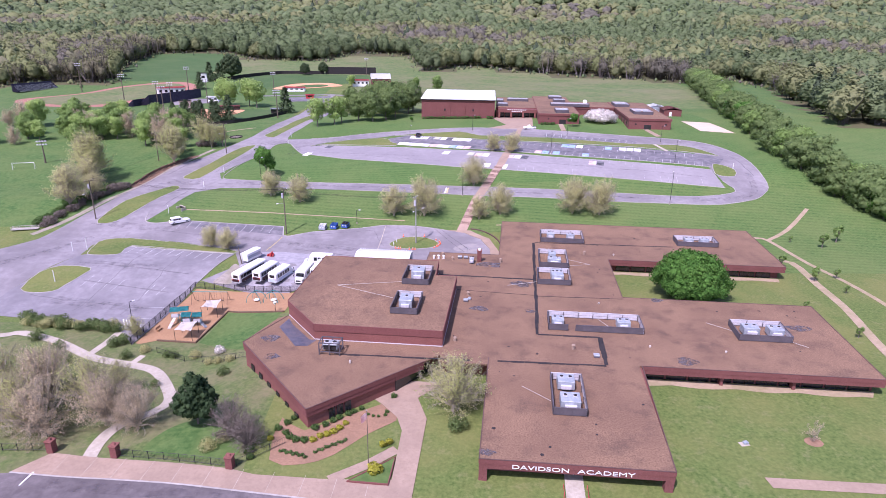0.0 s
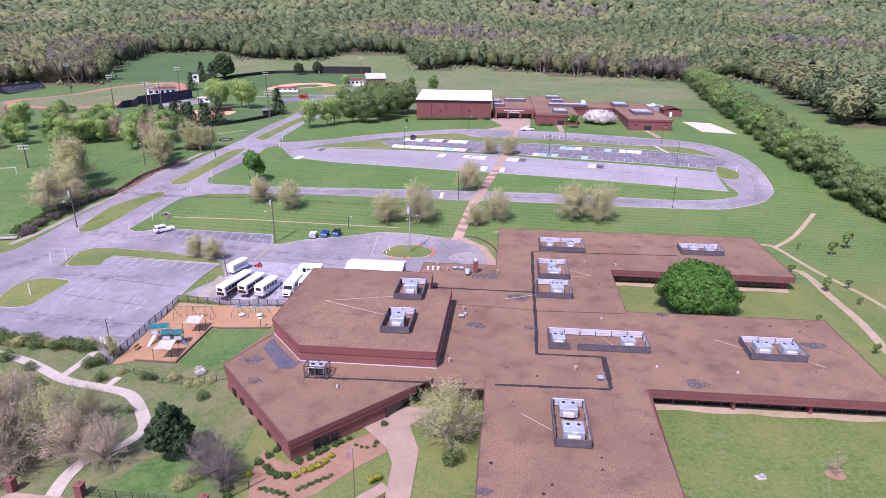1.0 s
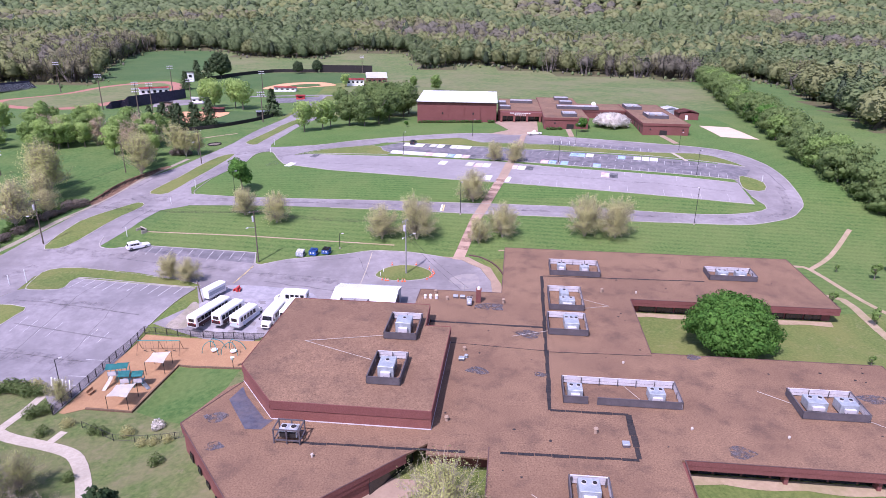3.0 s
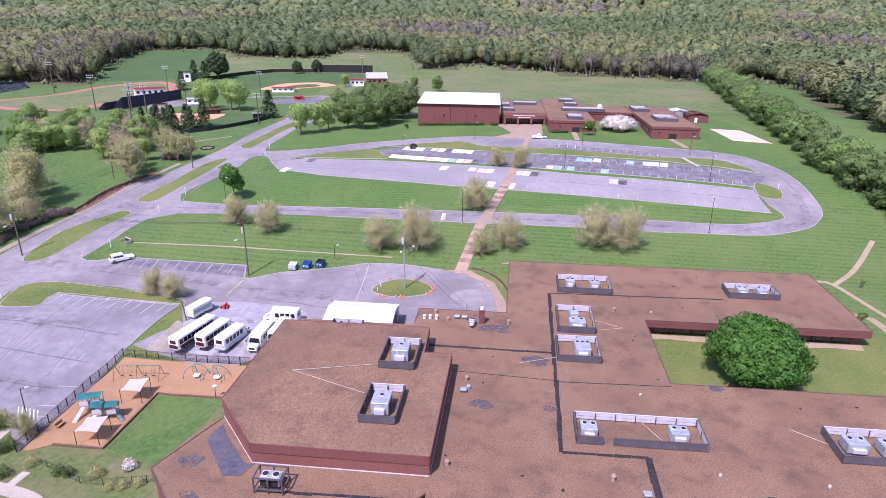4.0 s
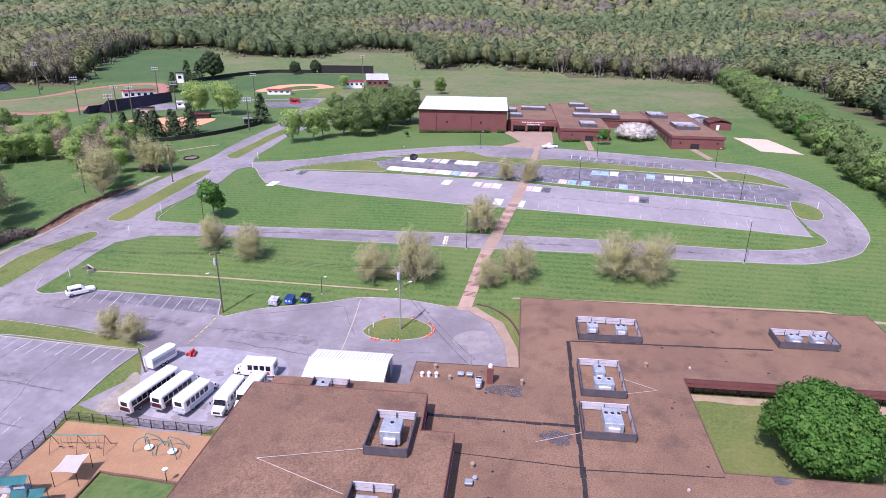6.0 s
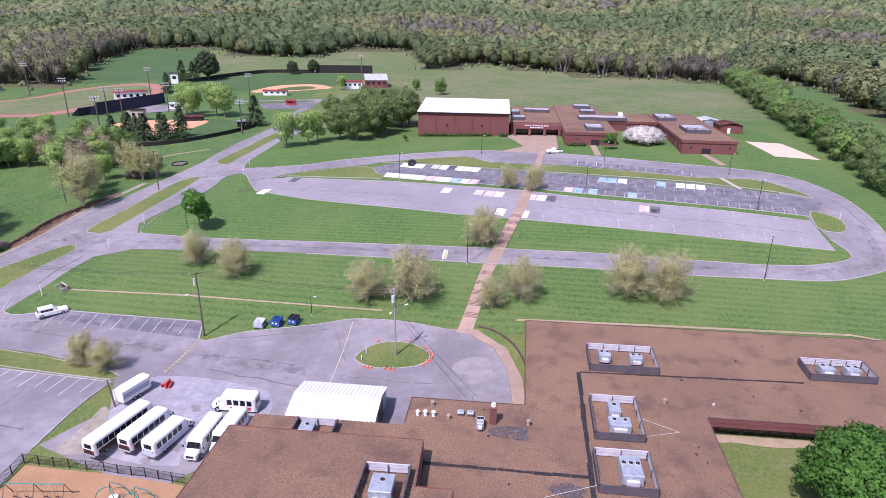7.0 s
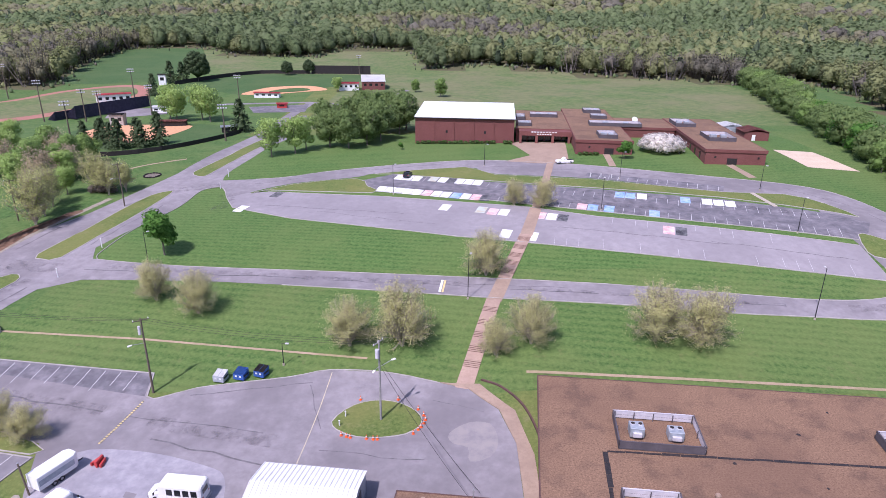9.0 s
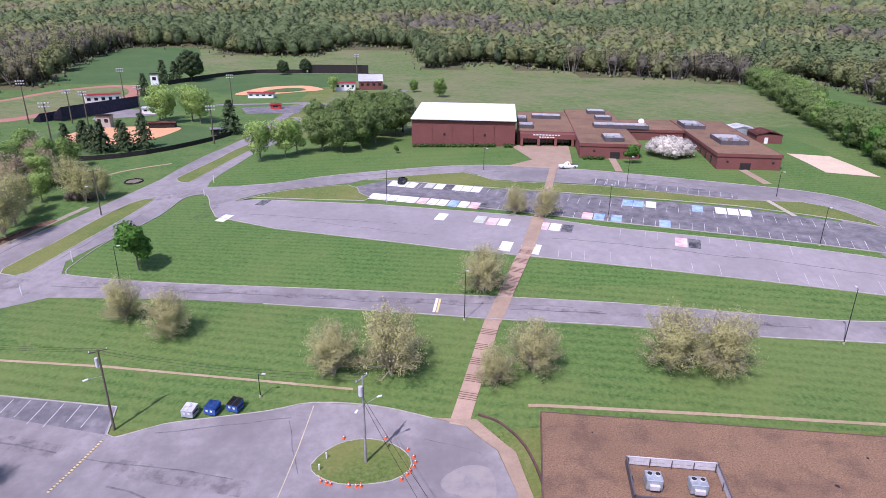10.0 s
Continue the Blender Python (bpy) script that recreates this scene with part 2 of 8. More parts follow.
M["leaf_hedge"] = leaf_material("leaf_hedge", (0.140, 0.215, 0.072), (0.210, 0.290, 0.100), var=0.16)
M["leaf_yellow"] = leaf_material("leaf_yellow", (0.300, 0.430, 0.125), (0.390, 0.520, 0.170), var=0.18)
M["leaf_dark"] = leaf_material("leaf_dark", (0.044, 0.082, 0.034), (0.074, 0.122, 0.050))
M["leaf_pine"] = leaf_material("leaf_pine", (0.068, 0.108, 0.050), (0.110, 0.155, 0.072), var=0.2)
M["leaf_maple"] = leaf_material("leaf_maple", (0.070, 0.185, 0.033), (0.128, 0.270, 0.052), var=0.3)
M["leaf_bud"] = leaf_material("leaf_bud", (0.460, 0.448, 0.200), (0.590, 0.570, 0.275), var=0.15)
M["leaf_twig"] = leaf_material("leaf_twig", (0.460, 0.372, 0.240), (0.570, 0.465, 0.310), var=0.15)
# woods colours greyed and blued, with some distance haze mixed into them
M["wood_green"] = leaf_material("wood_green", (0.100, 0.148, 0.062), (0.172, 0.226, 0.098), 0.6, 0.12, 0.3, (0.190, 0.232, 0.115), 0.03, 0.6)
M["wood_yellow"] = leaf_material("wood_yellow", (0.160, 0.190, 0.074), (0.250, 0.280, 0.118), 0.6, 0.12, 0.3, (0.262, 0.270, 0.136), 0.03, 0.6)
M["wood_grey"] = leaf_material("wood_grey", (0.132, 0.124, 0.096), (0.222, 0.208, 0.166), 0.6, 0.12, 0.3, (0.200, 0.190, 0.140), 0.03, 0.6)
M["wood_dark"] = leaf_material("wood_dark", (0.042, 0.062, 0.036), (0.074, 0.100, 0.054), 0.6, 0.10, 0.1)
M["wood_tan"] = leaf_material("wood_tan", (0.165, 0.156, 0.092), (0.260, 0.246, 0.150), 0.6, 0.12, 0.3, (0.200, 0.214, 0.112), 0.03, 0.6)
M["leaf_olive"] = leaf_material("leaf_olive", (0.400, 0.420, 0.165), (0.510, 0.510, 0.220), var=0.15)
M["leaf_lime"] = leaf_material("leaf_lime", (0.42, 0.42, 0.05), (0.52, 0.50, 0.08))
M["leaf_shrub"] = leaf_material("leaf_shrub", (0.085, 0.160, 0.045), (0.130, 0.215, 0.062))
M["leaf_twig_dark"] = leaf_material("leaf_twig_dark", (0.20, 0.17, 0.14), (0.27, 0.23, 0.19), var=0.15)
M["leaf_weed"] = leaf_material("leaf_weed", (0.120, 0.180, 0.060), (0.190, 0.250, 0.090), var=0.2)
M["blossom"] = leaf_material("blossom", (0.70, 0.66, 0.60), (0.80, 0.76, 0.70))
M["blossom_red"] = leaf_material("blossom_red", (0.20, 0.13, 0.09), (0.26, 0.17, 0.11))


# ---- building helpers ----
def world_of(ob):
    return world_of(ob.parent) @ ob.matrix_parent_inverse @ ob.matrix_basis if ob.parent else ob.matrix_basis.copy()


def link_mesh(name, data, mat, parent=None, label="", smooth=False):
    if isinstance(data, bmesh.types.BMesh):
        me = bpy.data.meshes.new(name)
        data.to_mesh(me)
        data.free()
    else:
        me = data
    for k in (mat if isinstance(mat, (list, tuple)) else [mat]):
        if k is not None and not me.materials.get(M[k].name):
            me.materials.append(M[k])
    if smooth:
        me.shade_smooth()
    ob = new(name, me)
    if parent:
        ob.parent = parent
        ob.matrix_parent_inverse = world_of(parent).inverted()
    if label:
        ob["label"] = label
    return ob


def part(name, bm, mat, parent, label="", smooth=False):
    return link_mesh(name, bm, mat, parent, label, smooth)


def thing(name, at, label, category, group="", kind=""):
    ob = new(name)
    ob.matrix_basis = at if isinstance(at, Matrix) else Matrix.Translation(at)
    ob.empty_display_size = 0.3
    return tagged(ob, label, category, group, kind)


def box(bm, x, y, z, sx, sy, sz, turn=0.0, m=None, bevel=0.0):
    """A box with its base centre at x, y, z."""
    mat = Matrix.Translation((x, y, z + sz / 2)) @ Matrix.Rotation(radians(turn), 4, "Z") @ Matrix.Diagonal((sx, sy, sz, 1))
    got = bmesh.ops.create_cube(bm, size=1, matrix=(m @ mat) if m else mat)
    if bevel:
        edges = {e for v in got["verts"] for e in v.link_edges}
        bmesh.ops.bevel(bm, geom=list(edges), offset=bevel, segments=1, affect="EDGES")
    return bm


def tube(bm, p0, p1, r0, r1=None, sides=8, cap=True):
    r1 = r0 if r1 is None else r1
    p0, p1 = Vector(p0), Vector(p1)
    q = (p1 - p0).to_track_quat("Z", "Y").to_matrix()
    rings = []
    for p, r in ((p0, r0), (p1, r1)):
        rings.append([bm.verts.new(p + q @ Vector((r * math.cos(a), r * math.sin(a), 0))) for a in (2 * math.pi * k / sides for k in range(sides))])
    for k in range(sides):
        bm.faces.new((rings[0][k], rings[0][(k + 1) % sides], rings[1][(k + 1) % sides], rings[1][k]))
    if cap:
        bm.faces.new(rings[0][::-1])
        bm.faces.new(rings[1])
    return bm


def pipe(bm, pts, r, sides=6):
    """One closed pipe along a line."""
    rings = []
    for k, p in enumerate(pts):
        d = Vector(pts[min(k + 1, len(pts) - 1)]) - Vector(pts[max(k - 1, 0)])
        q = d.to_track_quat("Z", "Y").to_matrix()
        rings.append([bm.verts.new(Vector(p) + q @ Vector((r * math.cos(a), r * math.sin(a), 0))) for a in (2 * math.pi * s / sides for s in range(sides))])
    for a, b in zip(rings, rings[1:]):
        for s in range(sides):
            bm.faces.new((a[s], a[(s + 1) % sides], b[(s + 1) % sides], b[s]))
    bm.faces.new(rings[0][::-1])
    bm.faces.new(rings[-1])
    return bm


def prism(bm, pts, z0, z1):
    """A polygon raised from z0 to z1."""
    lo = [bm.verts.new((x, y, z0)) for x, y in pts]
    hi = [bm.verts.new((x, y, z1)) for x, y in pts]
    area = sum(pts[k][0] * pts[(k + 1) % len(pts)][1] - pts[(k + 1) % len(pts)][0] * pts[k][1] for k in range(len(pts)))
    if area < 0:
        lo, hi = lo[::-1], hi[::-1]
    bm.faces.new(lo[::-1])
    bm.faces.new(hi)
    for k in range(len(pts)):
        j = (k + 1) % len(pts)
        bm.faces.new((lo[k], lo[j], hi[j], hi[k]))
    return bm


def loft(bm, rings, m):
    """A closed skin through rings of equal length."""
    vs = [[bm.verts.new(m @ Vector(p)) for p in r] for r in rings]
    n = len(rings[0])
    for a, b in zip(vs, vs[1:]):
        for k in range(n):
            bm.faces.new((a[k], a[(k + 1) % n], b[(k + 1) % n], b[k]))
    bm.faces.new(vs[0][::-1])
    bm.faces.new(vs[-1])
    bmesh.ops.recalc_face_normals(bm, faces=bm.faces[:])
    return bm


def rounded(points, closed=True, steps=4):
    """A smooth line through the points."""
    n, out = len(points), []
    for k in range(n if closed else n - 1):
        p = [Vector(points[(k + d) % n] if closed else points[min(max(k + d, 0), n - 1)]) for d in (-1, 0, 1, 2)]
        for s in range(steps):
            t = s / steps
            out.append(tuple(0.5 * ((2 * p[1]) + (p[2] - p[0]) * t + (2 * p[0] - 5 * p[1] + 4 * p[2] - p[3]) * t * t + (3 * p[1] - p[0] - 3 * p[2] + p[3]) * t ** 3)))
    if not closed:
        out.append(tuple(points[-1]))
    return out


# ---- the lie of the land ----
def ease(a, b, x):
    s = np.clip((np.asarray(x, float) - a) / (b - a), 0, 1)
    return s * s * (3 - 2 * s)


LAND_Y = (-300, 20, 60, 100, 118, 128, 137, 160, 167, 188, 215, 250, 270, 300, 340, 420, 520, 700, 1000, 1600, 2600)
LAND_W = (1.0, 1.6, 1.5, 0.2, -0.3, -0.4, 0.6, 4.8, 5.1, 8.8, 10.5, 13, 13.8, 13.2, 12, 13.5, 15, 22, 42, 125, 170)
LAND_E = (1.0, 1.8, 1.8, 1.6, 1.5, 1.5, 1.8, 4.8, 5.1, 8.8, 10.5, 13, 13.8, 13.2, 12, 13.5, 15, 22, 42, 125, 170)


def land(x, y):
    x, y = np.asarray(x, float), np.asarray(y, float)
    w = ease(6, 22, x)
    z = sum(np.interp(y + d, LAND_Y, LAND_W) * (1 - w) + np.interp(y + d, LAND_Y, LAND_E) * w for d in (-4, 0, 4)) / 3
    z = z + 0.025 * np.clip(x, -120, 100) * ease(150, 190, y) * (1 - ease(380, 500, y))
    z = z - 3.4 * ease(-24, -46, x) * (1 - ease(92, 116, y)) * ease(38, 64, y)
    z = z - 0.8 * ease(-30, -50, x) * (1 - ease(38, 64, y))
    far = ease(600, 1500, y)
    return z + far * (14 * np.sin(x / 310 + 1.0) + 9 * np.sin(x / 140 + y / 300) + 6 * np.sin(x / 73 + 2 + y / 170))


def height(x, y):
    return float(land(x, y))


def on_land(x, y, turn=0.0, sink=0.0):
    return pose(x, y, height(x, y) - sink, 0, 0, turn)


def steps_of(a, b, fine, grow):
    """Grid lines: fine between a and b, growing wider outside."""
    xs = list(np.arange(a, b + 0.01, fine))
    d = fine
    while xs[-1] < 2600:
        d *= grow
        xs.append(xs[-1] + d)
    d = fine
    while xs[0] > -2600:
        d *= grow
        xs.insert(0, xs[0] - d)
    return np.array(xs)


CLEARING = [(-2600, 330), (-900, 340), (-420, 400), (-306, 437), (-243, 455), (-277, 540), (-298, 611), (-316, 690), (-295, 712), (-242, 716), (-187, 650), (-141, 643), (-119, 645), (-95, 735), (-29, 705), (-9, 562), (34, 604), (69, 575), (98, 556), (146, 522), (191, 508), (207, 486), (225, 500), (262, 534), (257, 478), (247, 421), (229, 390), (196, 276), (186, 254), (205, 249), (420, 246), (2600, 240)]


def in_woods(x, y, back=0.0):
    """Whether a place lies beyond the line where the woods begin; back moves that line towards the viewer."""
    x, y = np.broadcast_arrays(np.asarray(x, float), np.asarray(y, float) + back)
    inside = np.zeros(x.shape, bool)
    ring = CLEARING + [(2600, -3000), (-2600, -3000)]
    for (ax, ay), (bx, by) in zip(ring, ring[1:] + ring[:1]):
        if ay != by:
            inside ^= ((ay > y) != (by > y)) & (x < ax + (y - ay) * (bx - ax) / (by - ay))
    return ~inside


EDGE = np.vstack([np.array(a) + (np.array(b) - np.array(a)) * np.arange(0, 1, 4 / max(4.0, math.dist(a, b)))[:, None] for a, b in zip(CLEARING[2:], CLEARING[3:-1])])


def into_woods(x, y):
    """How far places lie from the edge of the woods."""
    return np.array([np.sqrt(((EDGE - p) ** 2).sum(1).min()) for p in np.stack([x, y], 1)])


# one grid carries the ground; all covers follow it
gx, gy = steps_of(-130, 150, 3.0, 1.14), steps_of(15, 290, 3.0, 1.14)
gy = gy[gy > -400]
gx, gy = gx[(gx > -2400) & (gx < 2400)], gy[gy < 2600]
XX, YY = np.meshgrid(gx, gy)
ZZ = land(XX, YY)
nx, ny = len(gx), len(gy)
idx = np.arange(nx * ny).reshape(ny, nx)
quads = np.stack([idx[:-1, :-1], idx[:-1, 1:], idx[1:, 1:], idx[1:, :-1]], -1).reshape(-1, 4)
me = bpy.data.meshes.new("ground")
me.from_pydata(np.stack([XX, YY, ZZ], -1).reshape(-1, 3).tolist(), [], quads.tolist())
for k in ("grass", "meadow", "litter", "mown", "weedy", "lush", "lawn"):
    me.materials.append(M[k])
mx, my = (XX[:-1, :-1] + XX[1:, 1:]).ravel() / 2, (YY[:-1, :-1] + YY[1:, 1:]).ravel() / 2
kind_of = np.where(in_woods(mx, my, np.where(mx > 195, 1.0, 8 - 7 * np.sin(mx / 13) * np.sin(mx / 5.1 + my / 9))), 2, np.where((my > 318) & (mx > -60) & (mx < 195) | (my > 535), 1, 0))
kind_of = np.where((kind_of == 0) & (mx > -75) & (mx < 132) & (my > 174) & (my < 300), 3, kind_of)
kind_of = np.where((kind_of == 0) & (mx < -24) & (my < 84) & (mx > -120), 4, kind_of)
kind_of = np.where((kind_of == 0) & (mx > -76) & (my > 136) & (my < 300) | (kind_of == 0) & (mx > 74) & (my > 104) & (my < 300), 6, kind_of)
kind_of = np.where((kind_of == 0) & ((mx < -75) & (my > 138) | (mx > 132) & (my > 120)), 5, kind_of)
me.polygons.foreach_set("material_index", kind_of.astype(np.int32))
me.shade_smooth()
tagged(new("ground", me), "mown green grass, rough meadow and leaf litter", "ground", kind="structure")



def lie(x, y):
    """Height of the ground's own facets."""
    x, y = np.atleast_1d(np.asarray(x, float)), np.atleast_1d(np.asarray(y, float))
    i = np.clip(np.searchsorted(gx, x) - 1, 0, nx - 2)
    j = np.clip(np.searchsorted(gy, y) - 1, 0, ny - 2)
    a, b = (x - gx[i]) / (gx[i + 1] - gx[i]), (y - gy[j]) / (gy[j + 1] - gy[j])
    return (ZZ[j, i] * (1 - a) + ZZ[j, i + 1] * a) * (1 - b) + (ZZ[j + 1, i] * (1 - a) + ZZ[j + 1, i + 1] * a) * b


def drape(name, pts, lift, mat, label="", category="", parent=None, skirt=0.0):
    """A flat cover of the ground inside the polygon, lift metres over it, with an edge that goes down by skirt."""
    bm = bmesh.new()
    vs = [bm.verts.new((x, y, 0)) for x, y in pts]
    for tri in tessellate_polygon([[Vector((x, y, 0)) for x, y in pts]]):
        (ax, ay), (bx, by), (cx, cy) = (pts[k] for k in tri)
        turn = (bx - ax) * (cy - ay) - (by - ay) * (cx - ax)
        if abs(turn) > 1e-6:
            bm.faces.new([vs[k] for k in (tri if turn > 0 else tri[::-1])])
    xs, ys = [p[0] for p in pts], [p[1] for p in pts]
    for axis, lo, hi, cuts in ((0, min(xs), max(xs), gx), (1, min(ys), max(ys), gy)):
        for c in cuts[(cuts > lo + 0.01) & (cuts < hi - 0.01)]:
            co, no = [0, 0, 0], [0, 0, 0]
            co[axis], no[axis] = float(c), 1
            bmesh.ops.bisect_plane(bm, geom=bm.verts[:] + bm.edges[:] + bm.faces[:], plane_co=co, plane_no=no)
    if skirt:
        rim = [e for e in bm.edges if e.is_boundary]
        got = bmesh.ops.extrude_edge_only(bm, edges=rim)
        low = {v for v in got["geom"] if isinstance(v, bmesh.types.BMVert)}
    else:
        low = set()
    zs = lie([v.co.x for v in bm.verts], [v.co.y for v in bm.verts])
    for v, z in zip(bm.verts, zs):
        v.co.z = float(z) + lift - (skirt if v in low else 0)
    ob = link_mesh(name, bm, mat, parent)
    if not parent:
        tagged(ob, label, category, kind="structure")
    return ob


def ribbon(points, width):
    """The outline of a band of that width along a line."""
    left, right = [], []
    for k, p in enumerate(points):
        a, b = Vector(points[max(k - 1, 0)]), Vector(points[min(k + 1, len(points) - 1)])
        d = (b - a).normalized()
        n = Vector((-d.y, d.x)) * width / 2
        left.append((p[0] + n.x, p[1] + n.y))
        right.append((p[0] - n.x, p[1] - n.y))
    return left + right[::-1]


def kerb(points, closed=False, wide=0.2, high=0.15, parent=None, name="kerb", mat="kerb_concrete"):
    """A raised concrete edge along a line on the ground."""
    pts = []
    n = len(points)
    for k in range(n if closed else n - 1):
        a, b = Vector(points[k]), Vector(points[(k + 1) % n])
        m = max(1, int((b - a).length / 2.5))
        pts += [tuple(a.lerp(b, s / m)) for s in range(m)]
    if not closed:
        pts.append(tuple(points[-1]))
    bm = bmesh.new()
    rows = []
    for k, p in enumerate(pts):
        a = Vector(pts[k - 1] if closed or k else pts[0])
        b = Vector(pts[(k + 1) % len(pts)] if closed else pts[min(k + 1, len(pts) - 1)])
        d = (b - a).normalized() if (b - a).length > 1e-6 else Vector((1, 0))
        nv = Vector((-d.y, d.x)) * wide / 2
        z = height(*p)
        rows.append([bm.verts.new((p[0] + s * nv.x, p[1] + s * nv.y, z + h)) for s, h in ((-1, -0.05), (-1, high - 0.02), (-0.8, high), (0.8, high), (1, high - 0.02), (1, -0.05))])
    for k in range(len(rows) if closed else len(rows) - 1):
        r, q = rows[k], rows[(k + 1) % len(rows)]
        for j in range(5):
            bm.faces.new((r[j], q[j], q[j + 1], r[j + 1]))
    ob = link_mesh(name, bm, mat, parent)
    if not parent:
        tagged(ob, "pale weathered concrete kerb", "kerb", kind="structure")
    return ob


def island(name, pts, label, mat="grass"):
    """A raised bed of grass with a kerb all round it."""
    ob = drape(name, pts, 0.14, mat, label, "traffic island", skirt=0.16)
    kerb(pts, True, parent=ob)
    return ob

# ---- roads, lots and paths ----
# dark riser tone, paints the shadow lines between the treads
M["step_dark"] = material("step_dark", (0.13, 0.075, 0.058), (0.18, 0.11, 0.085), 2.0, 0.9)
M["step_concrete"] = material("step_concrete", (0.36, 0.25, 0.19), (0.45, 0.32, 0.25), 2.0, 0.9, (0.28, 0.19, 0.15), 0.25, 0.5, 0.2)
drape("road", [(-110, 130), (-105, 146.6), (-102, 155), (-98.5, 177.9), (-94.3, 196.8), (-89.8, 206), (-86.1, 218.4), (-82.9, 228.5), (-79.5, 240.3), (-77.2, 257.7), (-74.2, 277), (-72.6, 300), (-55.5, 300), (-58.5, 280), (-60, 266.5), (-61.3, 254.7), (-63.2, 243.5), (-63.6, 237), (-61.8, 227.4), (-66.3, 223.9), (-67.5, 210.5), (-72.3, 196), (-76.6, 184.5), (-74.7, 179.5), (-72, 169.7), (-78.7, 165.1), (-81.4, 152.3), (-85.3, 142.2), (-82.5, 136), (-88, 131), (-93, 126), (-92, 118), (-96, 109), (-99, 100), (-99, 86), (-140, 60), (-150, 76)], 0.05, "asphalt", "faded grey asphalt entry road with patched joints", "road")
south_out = rounded([(75, 156.8), (58.1, 158.0), (36.4, 160.8), (16.1, 162.5), (-2, 164.6), (-43.3, 168.9), (-78, 169.8)], False, 3)
south_in = rounded([(-76, 179.5), (-52.1, 175.5), (-16.3, 172.8), (37.7, 168.3), (75, 163.1)], False, 3)
drape("road", south_out + south_in, 0.062, "asphalt", "faded grey asphalt loop road", "road")
bend = rounded([(93, 227), (106.9, 220.5), (113.2, 212.8), (116.2, 201), (115.8, 188.8), (114.9, 176), (113.3, 169.5), (110.2, 165.4), (105.4, 160.9), (98, 157.9), (89.2, 156), (75, 156.8)], False, 3)
bend_in = rounded([(97, 214), (100, 203), (98.4, 190), (99.5, 174), (101, 166.6), (90.4, 163), (75, 163.1)], False, 3)
for k in range(0, 33, 11):
    cut = bend[k:k + 12]
    i0, i1 = round(k * (len(bend_in) - 1) / 33), round(min(k + 11, 33) * (len(bend_in) - 1) / 33)
    drape("road", cut + bend_in[i0:i1 + 1][::-1], 0.066, "asphalt", "faded grey asphalt bend of the loop road", "road")
north_out = rounded([(-66, 232.6), (-46, 234.7), (-32.4, 240.4), (-14, 245.8), (11.2, 250.5), (30, 248.5), (51.2, 243), (93, 227)], False, 3)
north_in = [(97, 214)] + rounded([(81.6, 216.5), (48.8, 230.2), (19.8, 236), (10.9, 243.2), (-16.2, 238.1), (-22.5, 234.5), (-40.9, 229.2), (-51, 222)], False, 3) + [(-52.5, 209.5), (-56.6, 217.5), (-59, 223.3), (-61.8, 227), (-66, 224.5)]
drape("road", north_out + north_in, 0.058, "asphalt", "faded grey asphalt loop road below the plaza", "road")
kerb(north_out[2:] + bend[1:] + south_out[1:-4])
kerb(rounded([(-74.5, 181.5), (-73.8, 179.6), (-71, 178.4), (-52.1, 175.5), (-16.3, 172.8), (37.7, 168.3), (75, 163.1), (90.4, 163), (101, 166.6), (99.5, 174)], False, 3))
kerb(rounded([(-74.5, 181.5), (-72.1, 196), (-67.3, 210.5), (-66.1, 223.6), (-61.8, 226.8), (-59, 223.1), (-56.6, 217.3), (-52.5, 209.5)], False, 3))
lot_c = [(-52.5, 209.5), (-56.6, 217.5), (-52, 221), (-46.3, 222), (-12.1, 216.8), (25.6, 207.5), (43.1, 199.8), (98.7, 182.2), (98.5, 169.3), (40.1, 181.4), (7.1, 188.5), (-35.1, 201.1)]
lot_low = drape("parking_lot", lot_c, 0.074, "asphalt_long", "long faded asphalt parking lot with white stall lines", "parking lot")
kerb(lot_c[:1] + lot_c[:7:-1])
kerb(lot_c[3:8])
lot_d = [(-16, 234), (-11.5, 236.7), (14.2, 229.2), (47, 221), (79.3, 211.2), (102.8, 199.3), (108, 194), (104, 188), (99.7, 184.6), (79.9, 191.2), (43.8, 203.5), (17.7, 212.6), (-15, 221.5), (-19, 224), (-22, 230)]
lot_high = drape("parking_lot", lot_d, 0.086, "asphalt_dark", "dark patched asphalt parking lot with painted stalls", "parking lot")
kerb([(-14, 221)] + lot_d[12:7:-1])
island("traffic_island", rounded([(-16.2, 237.6), (10.9, 243.2), (19.8, 235), (48.8, 229.2), (81.6, 217), (97.3, 214.6), (104.5, 207), (107.6, 197.5), (103.8, 200.4), (79.3, 212.9), (47, 222), (14.2, 230.2), (-11.5, 237)], True, 2), "long grass strip between loop road and parking lot")
island("traffic_island", rounded([(101, 187), (103.7, 186.7), (107.1, 182.5), (105.3, 177.6), (101.1, 177.3), (98.9, 179.5)], True, 2), "small oval of grass with pale kerb")
island("traffic_island", rounded([(-50.8, 220.4), (-40.9, 228.2), (-22.5, 233), (-18.2, 226), (-16, 220), (-46, 223.5)], True, 2), "grass island at the head of the lot")
island("traffic_island", rounded([(-99.5, 142.2), (-97.5, 155), (-91.5, 168), (-88.4, 172.2), (-85.7, 170.6), (-86.1, 165.1), (-90.5, 150), (-93.8, 142), (-97, 140.5)], True, 2), "long grass median between the two lanes of the entry road")
island("traffic_island", rounded([(-88.4, 181.5), (-84.6, 194), (-82.4, 207.8), (-79.2, 220), (-75.2, 223.6), (-74.0, 221.5), (-76, 206.6), (-78.4, 194), (-82.1, 180), (-86, 179.2)], True, 2), "long grass median between the two lanes of the entry road")
